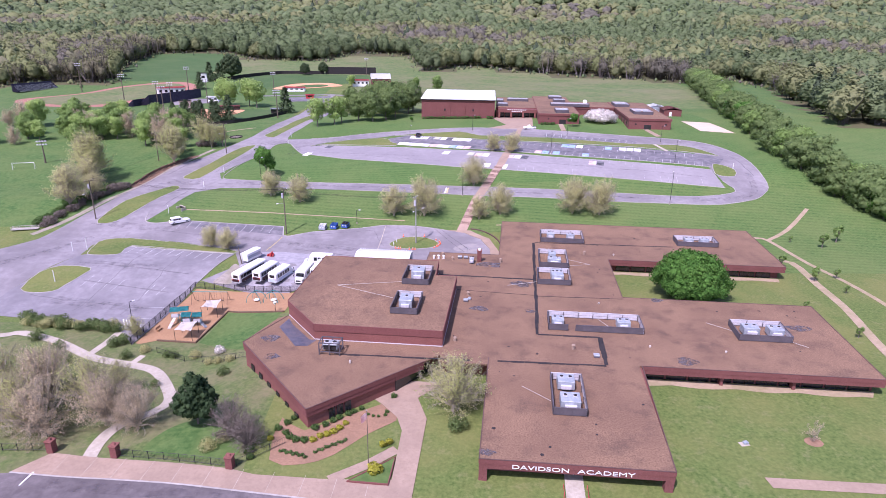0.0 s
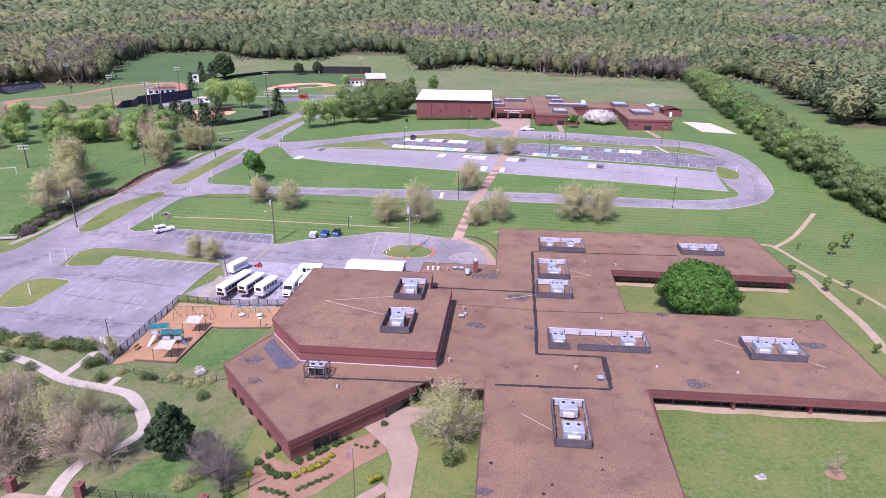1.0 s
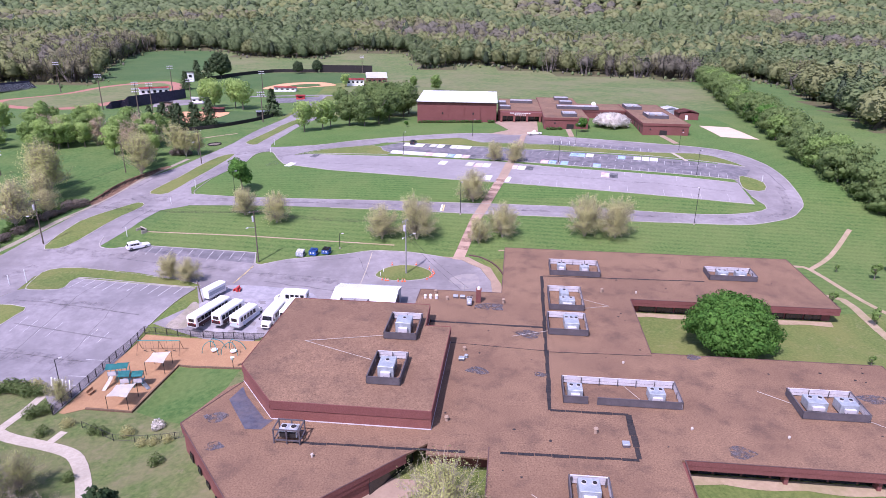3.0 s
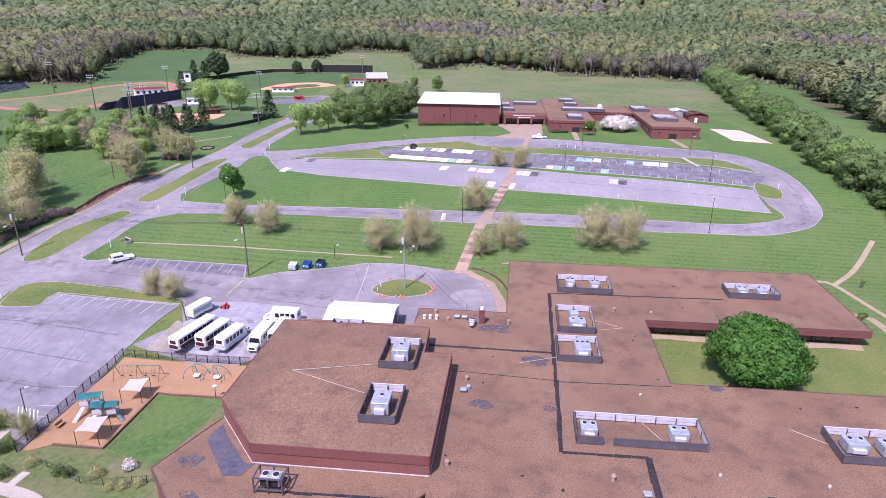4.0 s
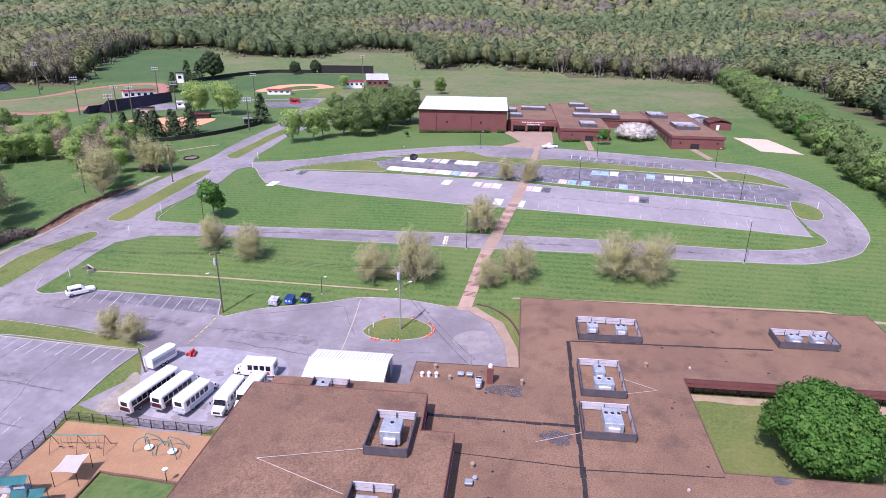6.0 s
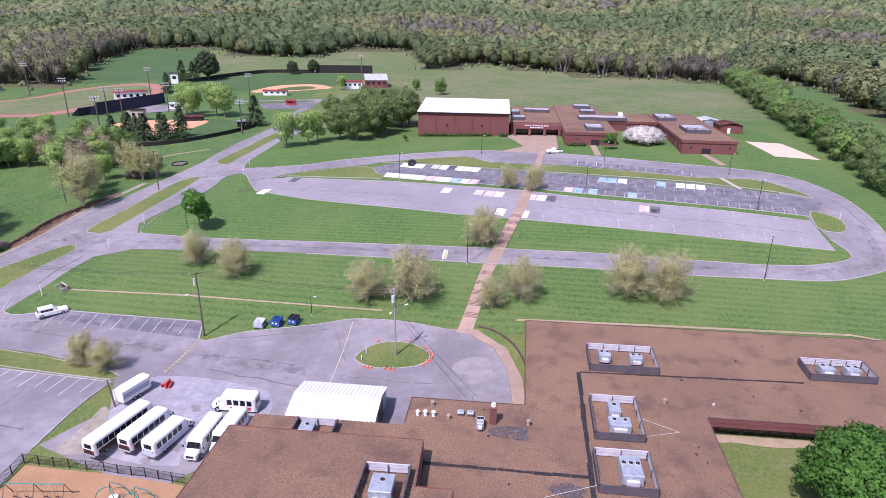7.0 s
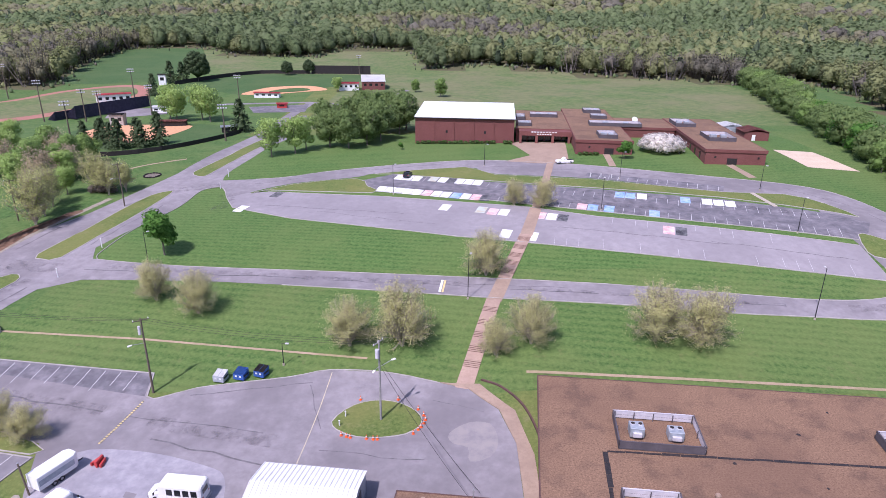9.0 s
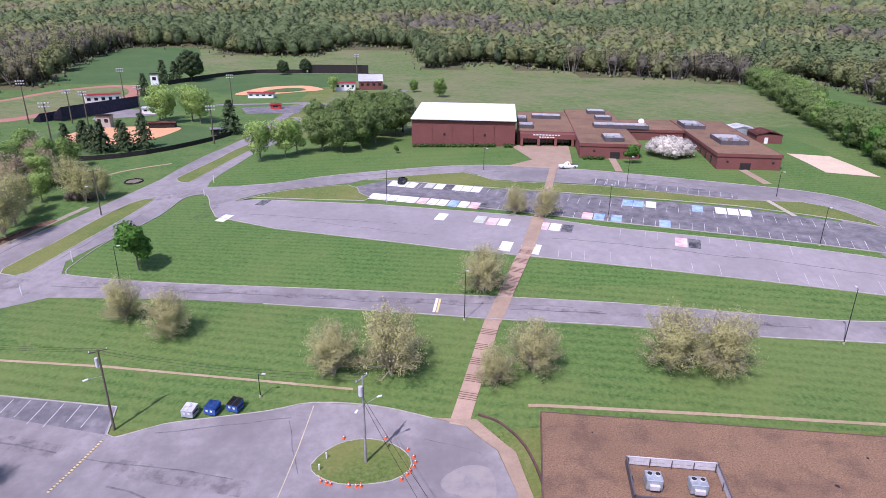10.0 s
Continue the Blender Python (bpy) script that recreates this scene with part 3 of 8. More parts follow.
island("traffic_island", rounded([(-74.8, 240.8), (-73.7, 245.8), (-69.6, 263.2), (-66.9, 288), (-64.2, 298), (-61.6, 288), (-62.8, 273), (-66.2, 252.9), (-68.2, 243.8), (-69.7, 237.3), (-72.5, 237.6)], True, 2), "broad grass median at the top of the entry road")
service = [(-85.3, 142.2), (-82.4, 140.9), (-75.8, 142.9), (-44, 139.5), (-42.8, 133.7), (-41.8, 133.4), (-37, 135.4), (-33.5, 136.6), (-21.1, 139), (-14.5, 140.9), (-4.8, 140.4), (4, 138), (8.6, 136.6), (13.2, 131), (15.1, 122.8), (14.8, 106), (-30, 98), (-34, 95.4), (-56, 104.5), (-49, 112), (-53.4, 122.8), (-69.6, 128.5), (-84.6, 131.3), (-92, 128), (-92, 136)]
yard = drape("service_yard", service, 0.070, "asphalt", "pale grey asphalt service yard and turning circle", "yard")
kerb(rounded([(-86.5, 147), (-85.5, 142.4), (-82.4, 141), (-78.5, 141.6)], False, 3))
kerb([(-75.8, 142.9), (-44, 139.5), (-42.8, 133.9), (-41.6, 133.4)] + rounded([(-41, 133.5), (-37, 135.4), (-33.5, 136.6), (-21.1, 139), (-14.5, 140.9), (-4.8, 140.4), (4, 138)], False, 3))
island("traffic_island", rounded([(-12.3, 128.6), (-9.5, 132.5), (-4.8, 133.7), (-0.5, 132.1), (1.4, 129), (-1, 125.9), (-6.5, 125.1), (-10.2, 126)], True, 3), "rounded grass island in the turning circle")
drape("stall_bay", [(-76.3, 140.1), (-75.8, 142.7), (-44.1, 139.3), (-43.2, 133.9)], 0.082, "asphalt_dark", "dark parking bay with white stall lines", "parking bay")
lot_a = [(-92, 118), (-82, 125.3), (-52.4, 119.9), (-56.6, 104), (-58.9, 73.9), (-65.3, 81.7), (-74, 83.5), (-83.7, 85.5), (-100, 88.3), (-99, 100)]
lot_left = drape("parking_lot", lot_a, 0.066, "asphalt_lot", "wide faded asphalt parking lot with worn stall lines", "parking lot")
kerb([(-82, 125), (-52.6, 119.7), (-56.5, 104)])
island("traffic_island", rounded([(-91.1, 120), (-92.2, 126), (-91.4, 129.8), (-84.7, 131), (-70, 127.8), (-54.6, 123.2), (-53.2, 120.4), (-70, 123.6), (-82, 125.6), (-82.4, 121), (-83, 118.6), (-89, 118.2)], True, 2), "grass island with young trees between lot and service lane")
island("traffic_island", rounded([(-96.8, 100.4), (-96.5, 107.6), (-92.5, 111), (-85.1, 109.9), (-85.4, 107), (-87.6, 101.6), (-89, 99.4), (-93, 98.8)], True, 2), "kerbed grass island at the lot's entrance")
drape("sidewalk", [(4, 138.1), (10.6, 137.5), (15.7, 130.3), (17.3, 119.9), (16.9, 107), (14.9, 107), (15.1, 122.8), (13.3, 131), (8.6, 136.7)], 0.13, "pink_concrete", "pinkish concrete sidewalk round the turning circle", "sidewalk", skirt=0.15)
drape("road", [(-140, 6), (-140, 36), (-57.1, 33), (-52.5, 33.3), (-43, 31.7), (-33.5, 30.3), (-23, 28.7), (-18.6, 28), (30, 21), (30, 4)], 0.05, "asphalt_front", "worn asphalt road before the gates", "road")
drape("pavement", [(-52.6, 37.2), (-45.9, 36.1), (-26.9, 33.1), (-23.1, 31.9), (-13.2, 31), (-5, 31), (-2.5, 28), (-3, 24.5), (-18.6, 28), (-33.5, 30.3), (-43, 31.7), (-56, 33.2)], 0.09, "pink_concrete", "pinkish exposed concrete forecourt", "pavement", skirt=0.1)
drape("walkway", [(-9.5, 50.2), (-7.8, 48.3), (-5.2, 44.8), (-4.3, 41.5), (-4.6, 37.4), (-5.4, 27), (-2.5, 26.2), (-0.7, 44.4), (-2.2, 50), (2, 54.5), (-4, 55)], 0.105, "pink_concrete", "pinkish concrete entrance walkway", "walkway", skirt=0.1)
drape("walkway", ribbon([(-13.2, 30.9), (-8.5, 34), (-4.8, 37.2)], 1.7), 0.095, "pink_concrete", "narrow pink concrete path to the flagpole", "walkway")
drape("flower_bed", [(-10.8, 30.5), (-4.9, 35.3), (-5.5, 29.9)], 0.25, "lush", "triangular raised bed with dark edging", "flower bed", skirt=0.3)
kerb([(-56, 33.2), (-43, 31.7), (-33.5, 30.3), (-18.6, 28), (-5.4, 26)], False, 0.25, 0.10)
for k in range(11):
    jx = -50 + 4.2 * k
    drape("paving_joint", ribbon([(jx, 36.9 - 0.155 * (jx + 50)), (jx - 0.35, 32.6 - 0.155 * (jx + 50))], 0.05), 0.098, "concrete", "pale mortar joint across the forecourt", "joint")
kerb([(-10.8, 30.5), (-4.9, 35.3), (-5.5, 29.9)], True, 0.2, 0.34, mat="brick")
drape("mulch_bed", rounded([(-22, 34.9), (-17.3, 34), (-13.4, 36), (-9.5, 40.4), (-6.1, 43.2), (-5.2, 44.8), (-7.8, 48.3), (-18.5, 41.4), (-22.4, 44.6)], True, 2), 0.06, "bed", "reddish mulch planting bed along the wall", "planting bed")
drape("lawn", rounded([(-40.2, 38.8), (-37.4, 43.6), (-31.0, 45.0), (-27.4, 40.0), (-27.6, 35.0), (-38.5, 36.4)], True, 3), 0.03, "lush", "bright green patch of lawn behind the front fence", "lawn")
drape("garden_path", ribbon(rounded([(-98, 76), (-86.9, 77.6), (-83.2, 78.9), (-74.3, 75.3), (-65.9, 69.9), (-61.6, 67.7), (-53.2, 65.2), (-49.1, 62.8), (-44.8, 56.7), (-42.4, 51.6), (-43.6, 47.6), (-46.6, 44), (-47.4, 40), (-47.0, 36)], False, 3), 2.0), 0.07, "concrete", "pale curving concrete garden path", "path")
drape("garden_path", ribbon([(-64.9, 70), (-64.2, 75), (-64, 79.5)], 1.5), 0.06, "concrete", "pale concrete side path", "path")
drape("garden_path", ribbon([(-55.5, 65.8), (-54.7, 69.5)], 1.3), 0.06, "concrete", "pale concrete side path", "path")
drape("trail", ribbon(rounded([(85, 114), (91.2, 111.9), (89.5, 97.7), (87.9, 84.2), (84.6, 70.2), (83, 60), (84, 45)], False, 3), 1.9), 0.05, "dirt", "worn tan dirt footpath", "path")
drape("trail", ribbon(rounded([(86, 133), (90.6, 131.4), (94, 129.2), (95.2, 111.9), (97.3, 99.3), (98, 86.2), (97, 70)], False, 3), 1.3), 0.045, "dirt", "worn tan dirt footpath", "path")
drape("trail", ribbon(rounded([(94, 129.5), (104, 138), (118.2, 153.7)], False, 3), 1.2), 0.055, "dirt", "worn tan dirt footpath", "path")
drape("sidewalk", ribbon([(18.5, 139.8), (46.6, 138.1), (82.7, 135.5), (88, 133.6)], 0.7), 0.07, "dirt", "narrow weathered strip behind the building", "sidewalk")
drape("trail", ribbon([(-77, 150.1), (-49.7, 148.3), (-8.7, 143.9)], 0.5), 0.05, "dirt", "narrow worn gutter path across the lawn", "path")
drape("bare_earth", rounded([(-53.0, 103.6), (-49.0, 103.0), (-47.6, 106), (-48.6, 111), (-50.4, 112.6), (-51.2, 108.5)], True, 3), 0.088, "gravel", "bare tan earth beside the yard", "ground patch")
drape("playground_surface", [(-45.2, 90.1), (-45.2, 99.7), (-44.0, 99.5), (-37.3, 97.7), (-30.4, 94.9), (-31.5, 84.8), (-39.5, 88.3)], 0.09, "mulch", "orange-brown wood chips under the swings", "playground")
drape("playground_surface", [(-58.5, 74.6), (-58.0, 83.8), (-57.5, 92.7), (-55.9, 100.9), (-49.3, 100.1), (-45.2, 99.7), (-45.2, 90.1), (-46.1, 81.9), (-46.8, 74.8), (-54.7, 75.7), (-57.5, 74.2)], 0.09, "mulch", "orange-brown wood chip playground surface", "playground")
kerb([(-31.5, 84.8), (-39.5, 88.3), (-45.2, 90.1), (-46.1, 81.9), (-46.8, 74.8), (-54.7, 75.7)], False, 0.3, 0.34, mat="wood")
drape("lawn", [(-46.2, 75.0), (-45.4, 82), (-44.8, 89.6), (-39.3, 87.8), (-32, 84.9), (-33.5, 68)], 0.03, "lush", "bright green fenced lawn", "lawn")
drape("plaza", [(27, 278), (48, 276), (44.3, 246.5), (35.4, 246), (24, 249), (33, 256)], 0.1, "pink_concrete", "pink concrete entrance plaza", "plaza")
drape("walkway", ribbon([(58.5, 258), (57.2, 242)], 2.2), 0.09, "pink_concrete", "short pink concrete walk to a door", "walkway")
drape("walkway", ribbon([(93.6, 242), (95.2, 229)], 2.4), 0.09, "pink_concrete", "short pink concrete walk to a door", "walkway")
drape("sand_court", [(116.2, 261), (128.2, 258), (131, 236), (117.2, 240)], 0.06, "sand", "pale tan sand court", "sand court")
drape("path", ribbon([(89, 216), (90.5, 205)], 1.3), 0.17, "concrete", "short concrete cut across the strip", "path")
drape("court", [(44, 31.4), (75, 29), (75, 27), (44.2, 29.4)], 0.08, "pink_concrete", "pinkish concrete slab in the lawn", "slab")

# the walk from the turning circle up to the far plaza: treads and landings
walk_line = [(7.9, 136.6), (14.5, 162.2), (17.3, 170.4), (24, 189.3)]
for a, b, flights in ((walk_line[0], walk_line[1], (141.8, 145.7, 149.7, 153.4, 157.7)), (walk_line[2], walk_line[3], (172.4, 175.6, 178.8, 182.2, 186.0))):
    stair = thing("stairway", on_land(*a), "long reddish concrete stairway climbing the lawn", "stairway", kind="structure")
    a, b = Vector(a), Vector(b)
    d = b - a
    turn = math.degrees(math.atan2(d.y, d.x)) - 90
    at, low = a, height(*a) + 0.12
    for y0 in flights + (b.y,):
        # a gently rising landing up to the foot of the flight, then four steps
        p = a + d * ((y0 - a.y) / d.y)
        top = height(*p) + 0.10
        m = pose(at.x, at.y, 0, 0, 0, turn)
        run = (p - at).length
        part("landing", loft(bmesh.new(), [[(-1.45, yy, zz - 0.6), (1.45, yy, zz - 0.6), (1.45, yy, zz), (-1.45, yy, zz)] for yy, zz in ((0, low), (run, top))], m), "step_concrete", stair)
        at, low = p, top
        if y0 != b.y:
            q = a + d * ((y0 + 1.8 - a.y) / d.y)
            rise = (height(*q) + 0.12 - low) / 4
            m = pose(p.x, p.y, 0, 0, 0, turn)
            for k in range(4):
                part("tread", box(bmesh.new(), 0, 0.25 + 0.46 * k, low - 0.6, 2.9, 0.40, 0.6 + rise * (k + 1), m=m), "step_concrete", stair)
                # riser coloured dark to draw the step's shadow line
                part("riser", box(bmesh.new(), 0, 0.03 + 0.46 * k, low - 0.6, 2.88, 0.07, 0.58 + rise * (k + 1), m=m), "step_dark", stair)
            at, low = q, low + rise * 4
drape("crosswalk", ribbon([(14.5, 161.6), (17.3, 170.4)], 3.0), 0.10, "pink_concrete", "pinkish paved crossing", "crossing")
drape("walkway", ribbon([(24, 189), (28.5, 206.5)], 3.0), 0.115, "pink_concrete", "pinkish paved crossing of the lot", "crossing")
drape("walkway", ribbon([(28.5, 206.5), (32.9, 223.1), (38.2, 246)], 2.2), 0.20, "pink_concrete", "pinkish paved path to the plaza", "walkway")

drape("asphalt_patch", rounded([(-48.6, 112), (-47.9, 118.5), (-45.5, 121.6), (-36.5, 121.1), (-28, 118.5), (-24.6, 116.2), (-23.6, 110), (-29, 101.5), (-34, 99.5), (-48.5, 104.5)], True, 3), 0.080, "asphalt_pale", "paler grey patch of newer paving under the buses", "paving patch")
drape("sediment_stain", rounded([(5.5, 126.2), (8.5, 128.6), (11.8, 127.8), (12.6, 123.5), (11.3, 120.6), (8.4, 119.9), (8.2, 123), (6.0, 124)], True, 3), 0.080, "sediment", "tan washed-out sediment drying on the asphalt", "stain")

# dark sealed cracks and worn streaks wander along the paving
M["crack_seal"] = material("crack_seal", (0.095, 0.088, 0.094), (0.170, 0.158, 0.166), 0.8, 0.85, (0.21, 0.195, 0.205), 0.5, 0.6)
crack_rng = random.Random(44)


def sealed_crack(a, b, wide, lift):
    a, b = Vector(a), Vector(b)
    n = max(4, int((b - a).length / 3))
    d = (b - a).normalized()
    nv = Vector((-d.y, d.x))
    pts = [tuple(a.lerp(b, k / n) + nv * crack_rng.uniform(-0.35, 0.35)) for k in range(n + 1)]
    drape("sealed_crack", ribbon(pts, wide), lift, "crack_seal", "wandering dark sealed crack in the asphalt", "crack")


for a, b, w in (((72, 160.4), (40, 164.2), 0.22), ((36, 164.6), (18, 166.0), 0.3), ((10, 167.0), (-20, 169.6), 0.25), ((-24, 170.2), (-50, 172.4), 0.35), ((-56, 172.8), (-74, 174.4), 0.3), ((30, 166.6), (-6, 169.6), 0.15), ((112, 178), (111.5, 200), 0.3), ((110, 206), (100, 219), 0.25), ((86, 225), (56, 236.5), 0.25), ((44, 239), (20, 244), 0.3), ((4, 247), (-24, 240.5), 0.3), ((-34, 236), (-52, 229), 0.25), ((-101.5, 160), (-97.5, 180), 0.35), ((-95, 184), (-90, 204), 0.3), ((-84, 152), (-81.5, 166), 0.3), ((-78.5, 186), (-72, 212), 0.3)):
    sealed_crack(a, b, w, 0.076)
for a, b, w in (((-78, 136), (-48, 130.5), 0.3), ((-44, 129.5), (-22, 126), 0.2), ((-36, 134), (-17, 137.8), 0.2), ((-38, 124), (-18, 118.5), 0.3), ((-13, 122), (2, 120), 0.18), ((-17.5, 137), (-13.5, 127), 0.15), ((3, 134), (11, 131), 0.15)):
    sealed_crack(a, b, w, 0.084)
for a, b, w in (((-88, 113), (-60, 107.5), 0.3), ((-76, 121), (-79, 90), 0.18), ((-66, 118.5), (-68, 88), 0.15), ((-94, 98), (-62, 91), 0.2)):
    sealed_crack(a, b, w, 0.078)
for a, b, w in (((-44, 211), (-6, 203.5), 0.2), ((30, 193.5), (70, 183), 0.2), ((66, 184.5), (95, 176.5), 0.18), ((-30, 206), (2, 196), 0.15)):
    sealed_crack(a, b, w, 0.084)

# dark ragged wear, oil and patched asphalt where the traffic turns
M["road_wear"] = worn_through(material("road_wear", (0.085, 0.074, 0.082), (0.150, 0.134, 0.144), 1.0, 0.92, spec=0.2), 0.55, 0.47, 0.98)
for pts, w, z in (([(-92, 176.5), (-86, 175.5), (-80, 175)], 4.5, 0.080), ([(-96, 168), (-92, 176)], 3.0, 0.080), ([(-86, 163), (-84, 170)], 3.2, 0.080), ([(-75, 224), (-68, 226), (-62, 228)], 4.0, 0.080), ([(-57, 207), (-55, 214), (-58, 220)], 3.5, 0.082), ([(-70, 175.4), (-30, 171.6)], 1.4, 0.080), ([(-28, 170.8), (10, 168.2)], 1.6, 0.080), ([(20, 166.6), (72, 160.6)], 1.3, 0.080), ([(84, 159.6), (100, 161.6), (108, 168), (110.5, 180)], 2.2, 0.080), ([(-100, 142), (-88, 139), (-72, 136.5)], 3.6, 0.086), ([(-66, 134), (-48, 130.5)], 2.4, 0.090), ([(-40, 128), (-20, 124)], 3.0, 0.090), ([(-10, 236), (10, 231)], 2.0, 0.094), ([(20, 226), (60, 214), (95, 200)], 2.6, 0.098), ([(-6, 223), (30, 213.5), (60, 205)], 2.4, 0.098), ([(-120, 100), (-104, 118), (-96, 132)], 2.6, 0.080), ([(-88, 96), (-64, 91)], 3.5, 0.080), ([(-90, 113), (-66, 110)], 3.0, 0.080), ([(-50, 31), (-20, 26.5)], 2.0, 0.07), ([(-55, 27), (-15, 21)], 2.4, 0.07)):
    drape("worn_patch", ribbon(rounded(pts, False, 4), w), z, "road_wear", "dark ragged wear in the asphalt", "stain")

# ---- the school ----
M["roof_edge"] = material("roof_edge", (0.10, 0.055, 0.048), (0.15, 0.085, 0.072), 1.0, 0.7, (0.07, 0.045, 0.04), 0.4, 0.5)
M["pipe_grey"] = material("pipe_grey", (0.50, 0.45, 0.40), (0.60, 0.55, 0.50), 1.0, 0.6, (0.34, 0.28, 0.24), 0.5, 0.5)
def B(u, v):
    """From the school's own grid to the plan."""
    return (6.2 + 0.9949 * u + 0.1253 * v, 31.0 - 0.1011 * u + 0.9921 * v)


def rect(u0, v0, u1, v1):
    return [B(u0, v0), B(u1, v0), B(u1, v1), B(u0, v1)]


def strip(bm, a, b, wide, z0, z1, inner=True):
    """An upright slab along the line from a to b, its outer face on the line."""
    a, b = Vector(a), Vector(b)
    d = (b - a).normalized()
    n = Vector((-d.y, d.x)) * wide
    prism(bm, [tuple(a), tuple(b), tuple(b + n), tuple(a + n)], z0, z1)


school = thing("school_building", (*B(12, 50), 1.0), "sprawling single-storey dark red brick school with brown gravel roofs", "building")
ROOF = 5.0
for r in ((0, 0, 24.8, 26.2), (-8.1, 26.2, 25.3, 54.1), (-12.6, 54.1, 26.3, 62.6), (-16.7, 62.6, 26.3, 76.3), (0.2, 76.3, 67.3, 104), (25.3, 26.2, 63.6, 54.1)):
    part("roof", prism(bmesh.new(), rect(*r), ROOF - 0.3, ROOF), "gravel_roof", school)
wedge_pts = [B(-42.8, 26.8), B(-25.5, 8.2), B(-10.6, 23.6), B(-8.1, 26.2), B(-8.1, 29.0), B(-30.7, 29.1), B(-38.5, 38.1), B(-40.2, 36.2)]
part("roof", prism(bmesh.new(), wedge_pts, ROOF - 0.3, ROOF - 0.004), "gravel_roof", school)
part("roof", prism(bmesh.new(), rect(-8.1, 24.0, 0, 26.2), ROOF - 0.3, ROOF - 0.01), "gravel_roof", school)
part("roof", prism(bmesh.new(), rect(-38.5, 62.6, -16.7, 70.2), 4.2, 4.5), "gravel_roof", school)
# walls set back under the eaves
for r in ((1.0, 2.2, 23.8, 26.2), (-7.9, 26.4, 25.3, 54.1), (-12.4, 54.1, 25.6, 76.1), (0.8, 76.3, 26.6, 103.4), (26.6, 77.9, 66.4, 103.4), (25.3, 28.0, 62.8, 53.5), (-16.5, 62.6, 0.8, 75.8)):
    part("wall", prism(bmesh.new(), rect(*r), -2.5, ROOF - 0.3), "brick", school)
part("wall", prism(bmesh.new(), rect(-38.3, 62.6, -16.7, 70.0), -3.5, 4.2), "brick", school)
part("wall", prism(bmesh.new(), [B(-42.5, 26.8), B(-25.5, 8.6), B(-14.6, 19.8), B(-10.2, 27.0), B(-30.5, 29.3), B(-38.3, 38.1)], -3.5, ROOF - 0.3), "brick_pale", school)
# brick band under the roof edge, in two courses with a shadow line
edges = [((0, 0), (24.8, 0)), ((24.8, 0), (25.3, 26.2)), ((25.3, 26.2), (63.6, 26.2)), ((63.6, 26.2), (63.6, 54.1)), ((63.6, 54.1), (26.3, 54.1)), ((26.3, 54.1), (26.3, 76.3)), ((26.3, 76.3), (67.3, 76.3)), ((67.3, 76.3), (67.3, 104)), ((67.3, 104), (0.2, 104)), ((0.2, 104), (0.2, 76.3)), ((0.2, 76.3), (-16.7, 76.3)), ((-16.7, 76.3), (-16.7, 70.2)), ((-42.8, 26.8), (-25.5, 8.2)), ((-25.5, 8.2), (-10.6, 23.6)), ((0, 26.2), (0, 0)), ((-38.5, 38.1), (-42.8, 26.8))]
for a, b in edges:
    bm = bmesh.new()
    strip(bm, B(*a), B(*b), 0.35, ROOF - 1.45, ROOF - 0.31)
    d0 = (Vector(B(*b)) - Vector(B(*a))).normalized()
    o0 = Vector((d0.y, -d0.x)) * 0.06
    strip(bm, Vector(B(*a)) + o0, Vector(B(*b)) + o0, 0.055, ROOF - 0.72, ROOF - 0.04)
    fascia = part("fascia", bm, "brick", school)
    bm = bmesh.new()
    strip(bm, Vector(B(*a)) + o0, Vector(B(*b)) + o0, 0.16, ROOF + 0.004, ROOF + 0.05)
    part("edge_trim", bm, "roof_edge", fascia, "dark brown metal roof edge")
for u, v in ((0.55, 0.55), (24.2, 0.55)):
    bm = bmesh.new()
    x, y = B(u, v)
    box(bm, x, y, 0.5, 1.1, 1.1, 3.1, -6)
    part("pier", bm, "brick", school)
for u in (38.5, 50.0):
    x, y = B(u, 27.4)
    part("buttress", box(bmesh.new(), x, y, 0.6, 0.5, 1.2, 3.0, -6), "brick", school)


def windows(wall_pairs, z0, z1, wide, gap, parent=school, off=0.06):
    """A row of dark panes in frames along each line."""
    for a, b in wall_pairs:
        a, b = Vector(a), Vector(b)
        d = (b - a).normalized()
        n = int((b - a).length // (wide + gap))
        if n < 1:
            continue
        first = ((b - a).length - n * (wide + gap)) / 2
        turn = math.degrees(math.atan2(d.y, d.x))
        for k in range(n):
            p = a + d * (first + (k + 0.5) * (wide + gap)) + Vector((d.y, -d.x)) * off
            bm = bmesh.new()
            box(bm, p.x, p.y, z0, wide, 0.12, z1 - z0, turn)
            w = part("window", bm, "glass", parent)
            q = p + Vector((d.y, -d.x)) * 0.05
            for s in (-0.5, 0.0, 0.5):
                part("mullion", box(bmesh.new(), q.x + d.x * s * (wide - 0.06), q.y + d.y * s * (wide - 0.06), z0, 0.07, 0.08, z1 - z0, turn), "dark", w)


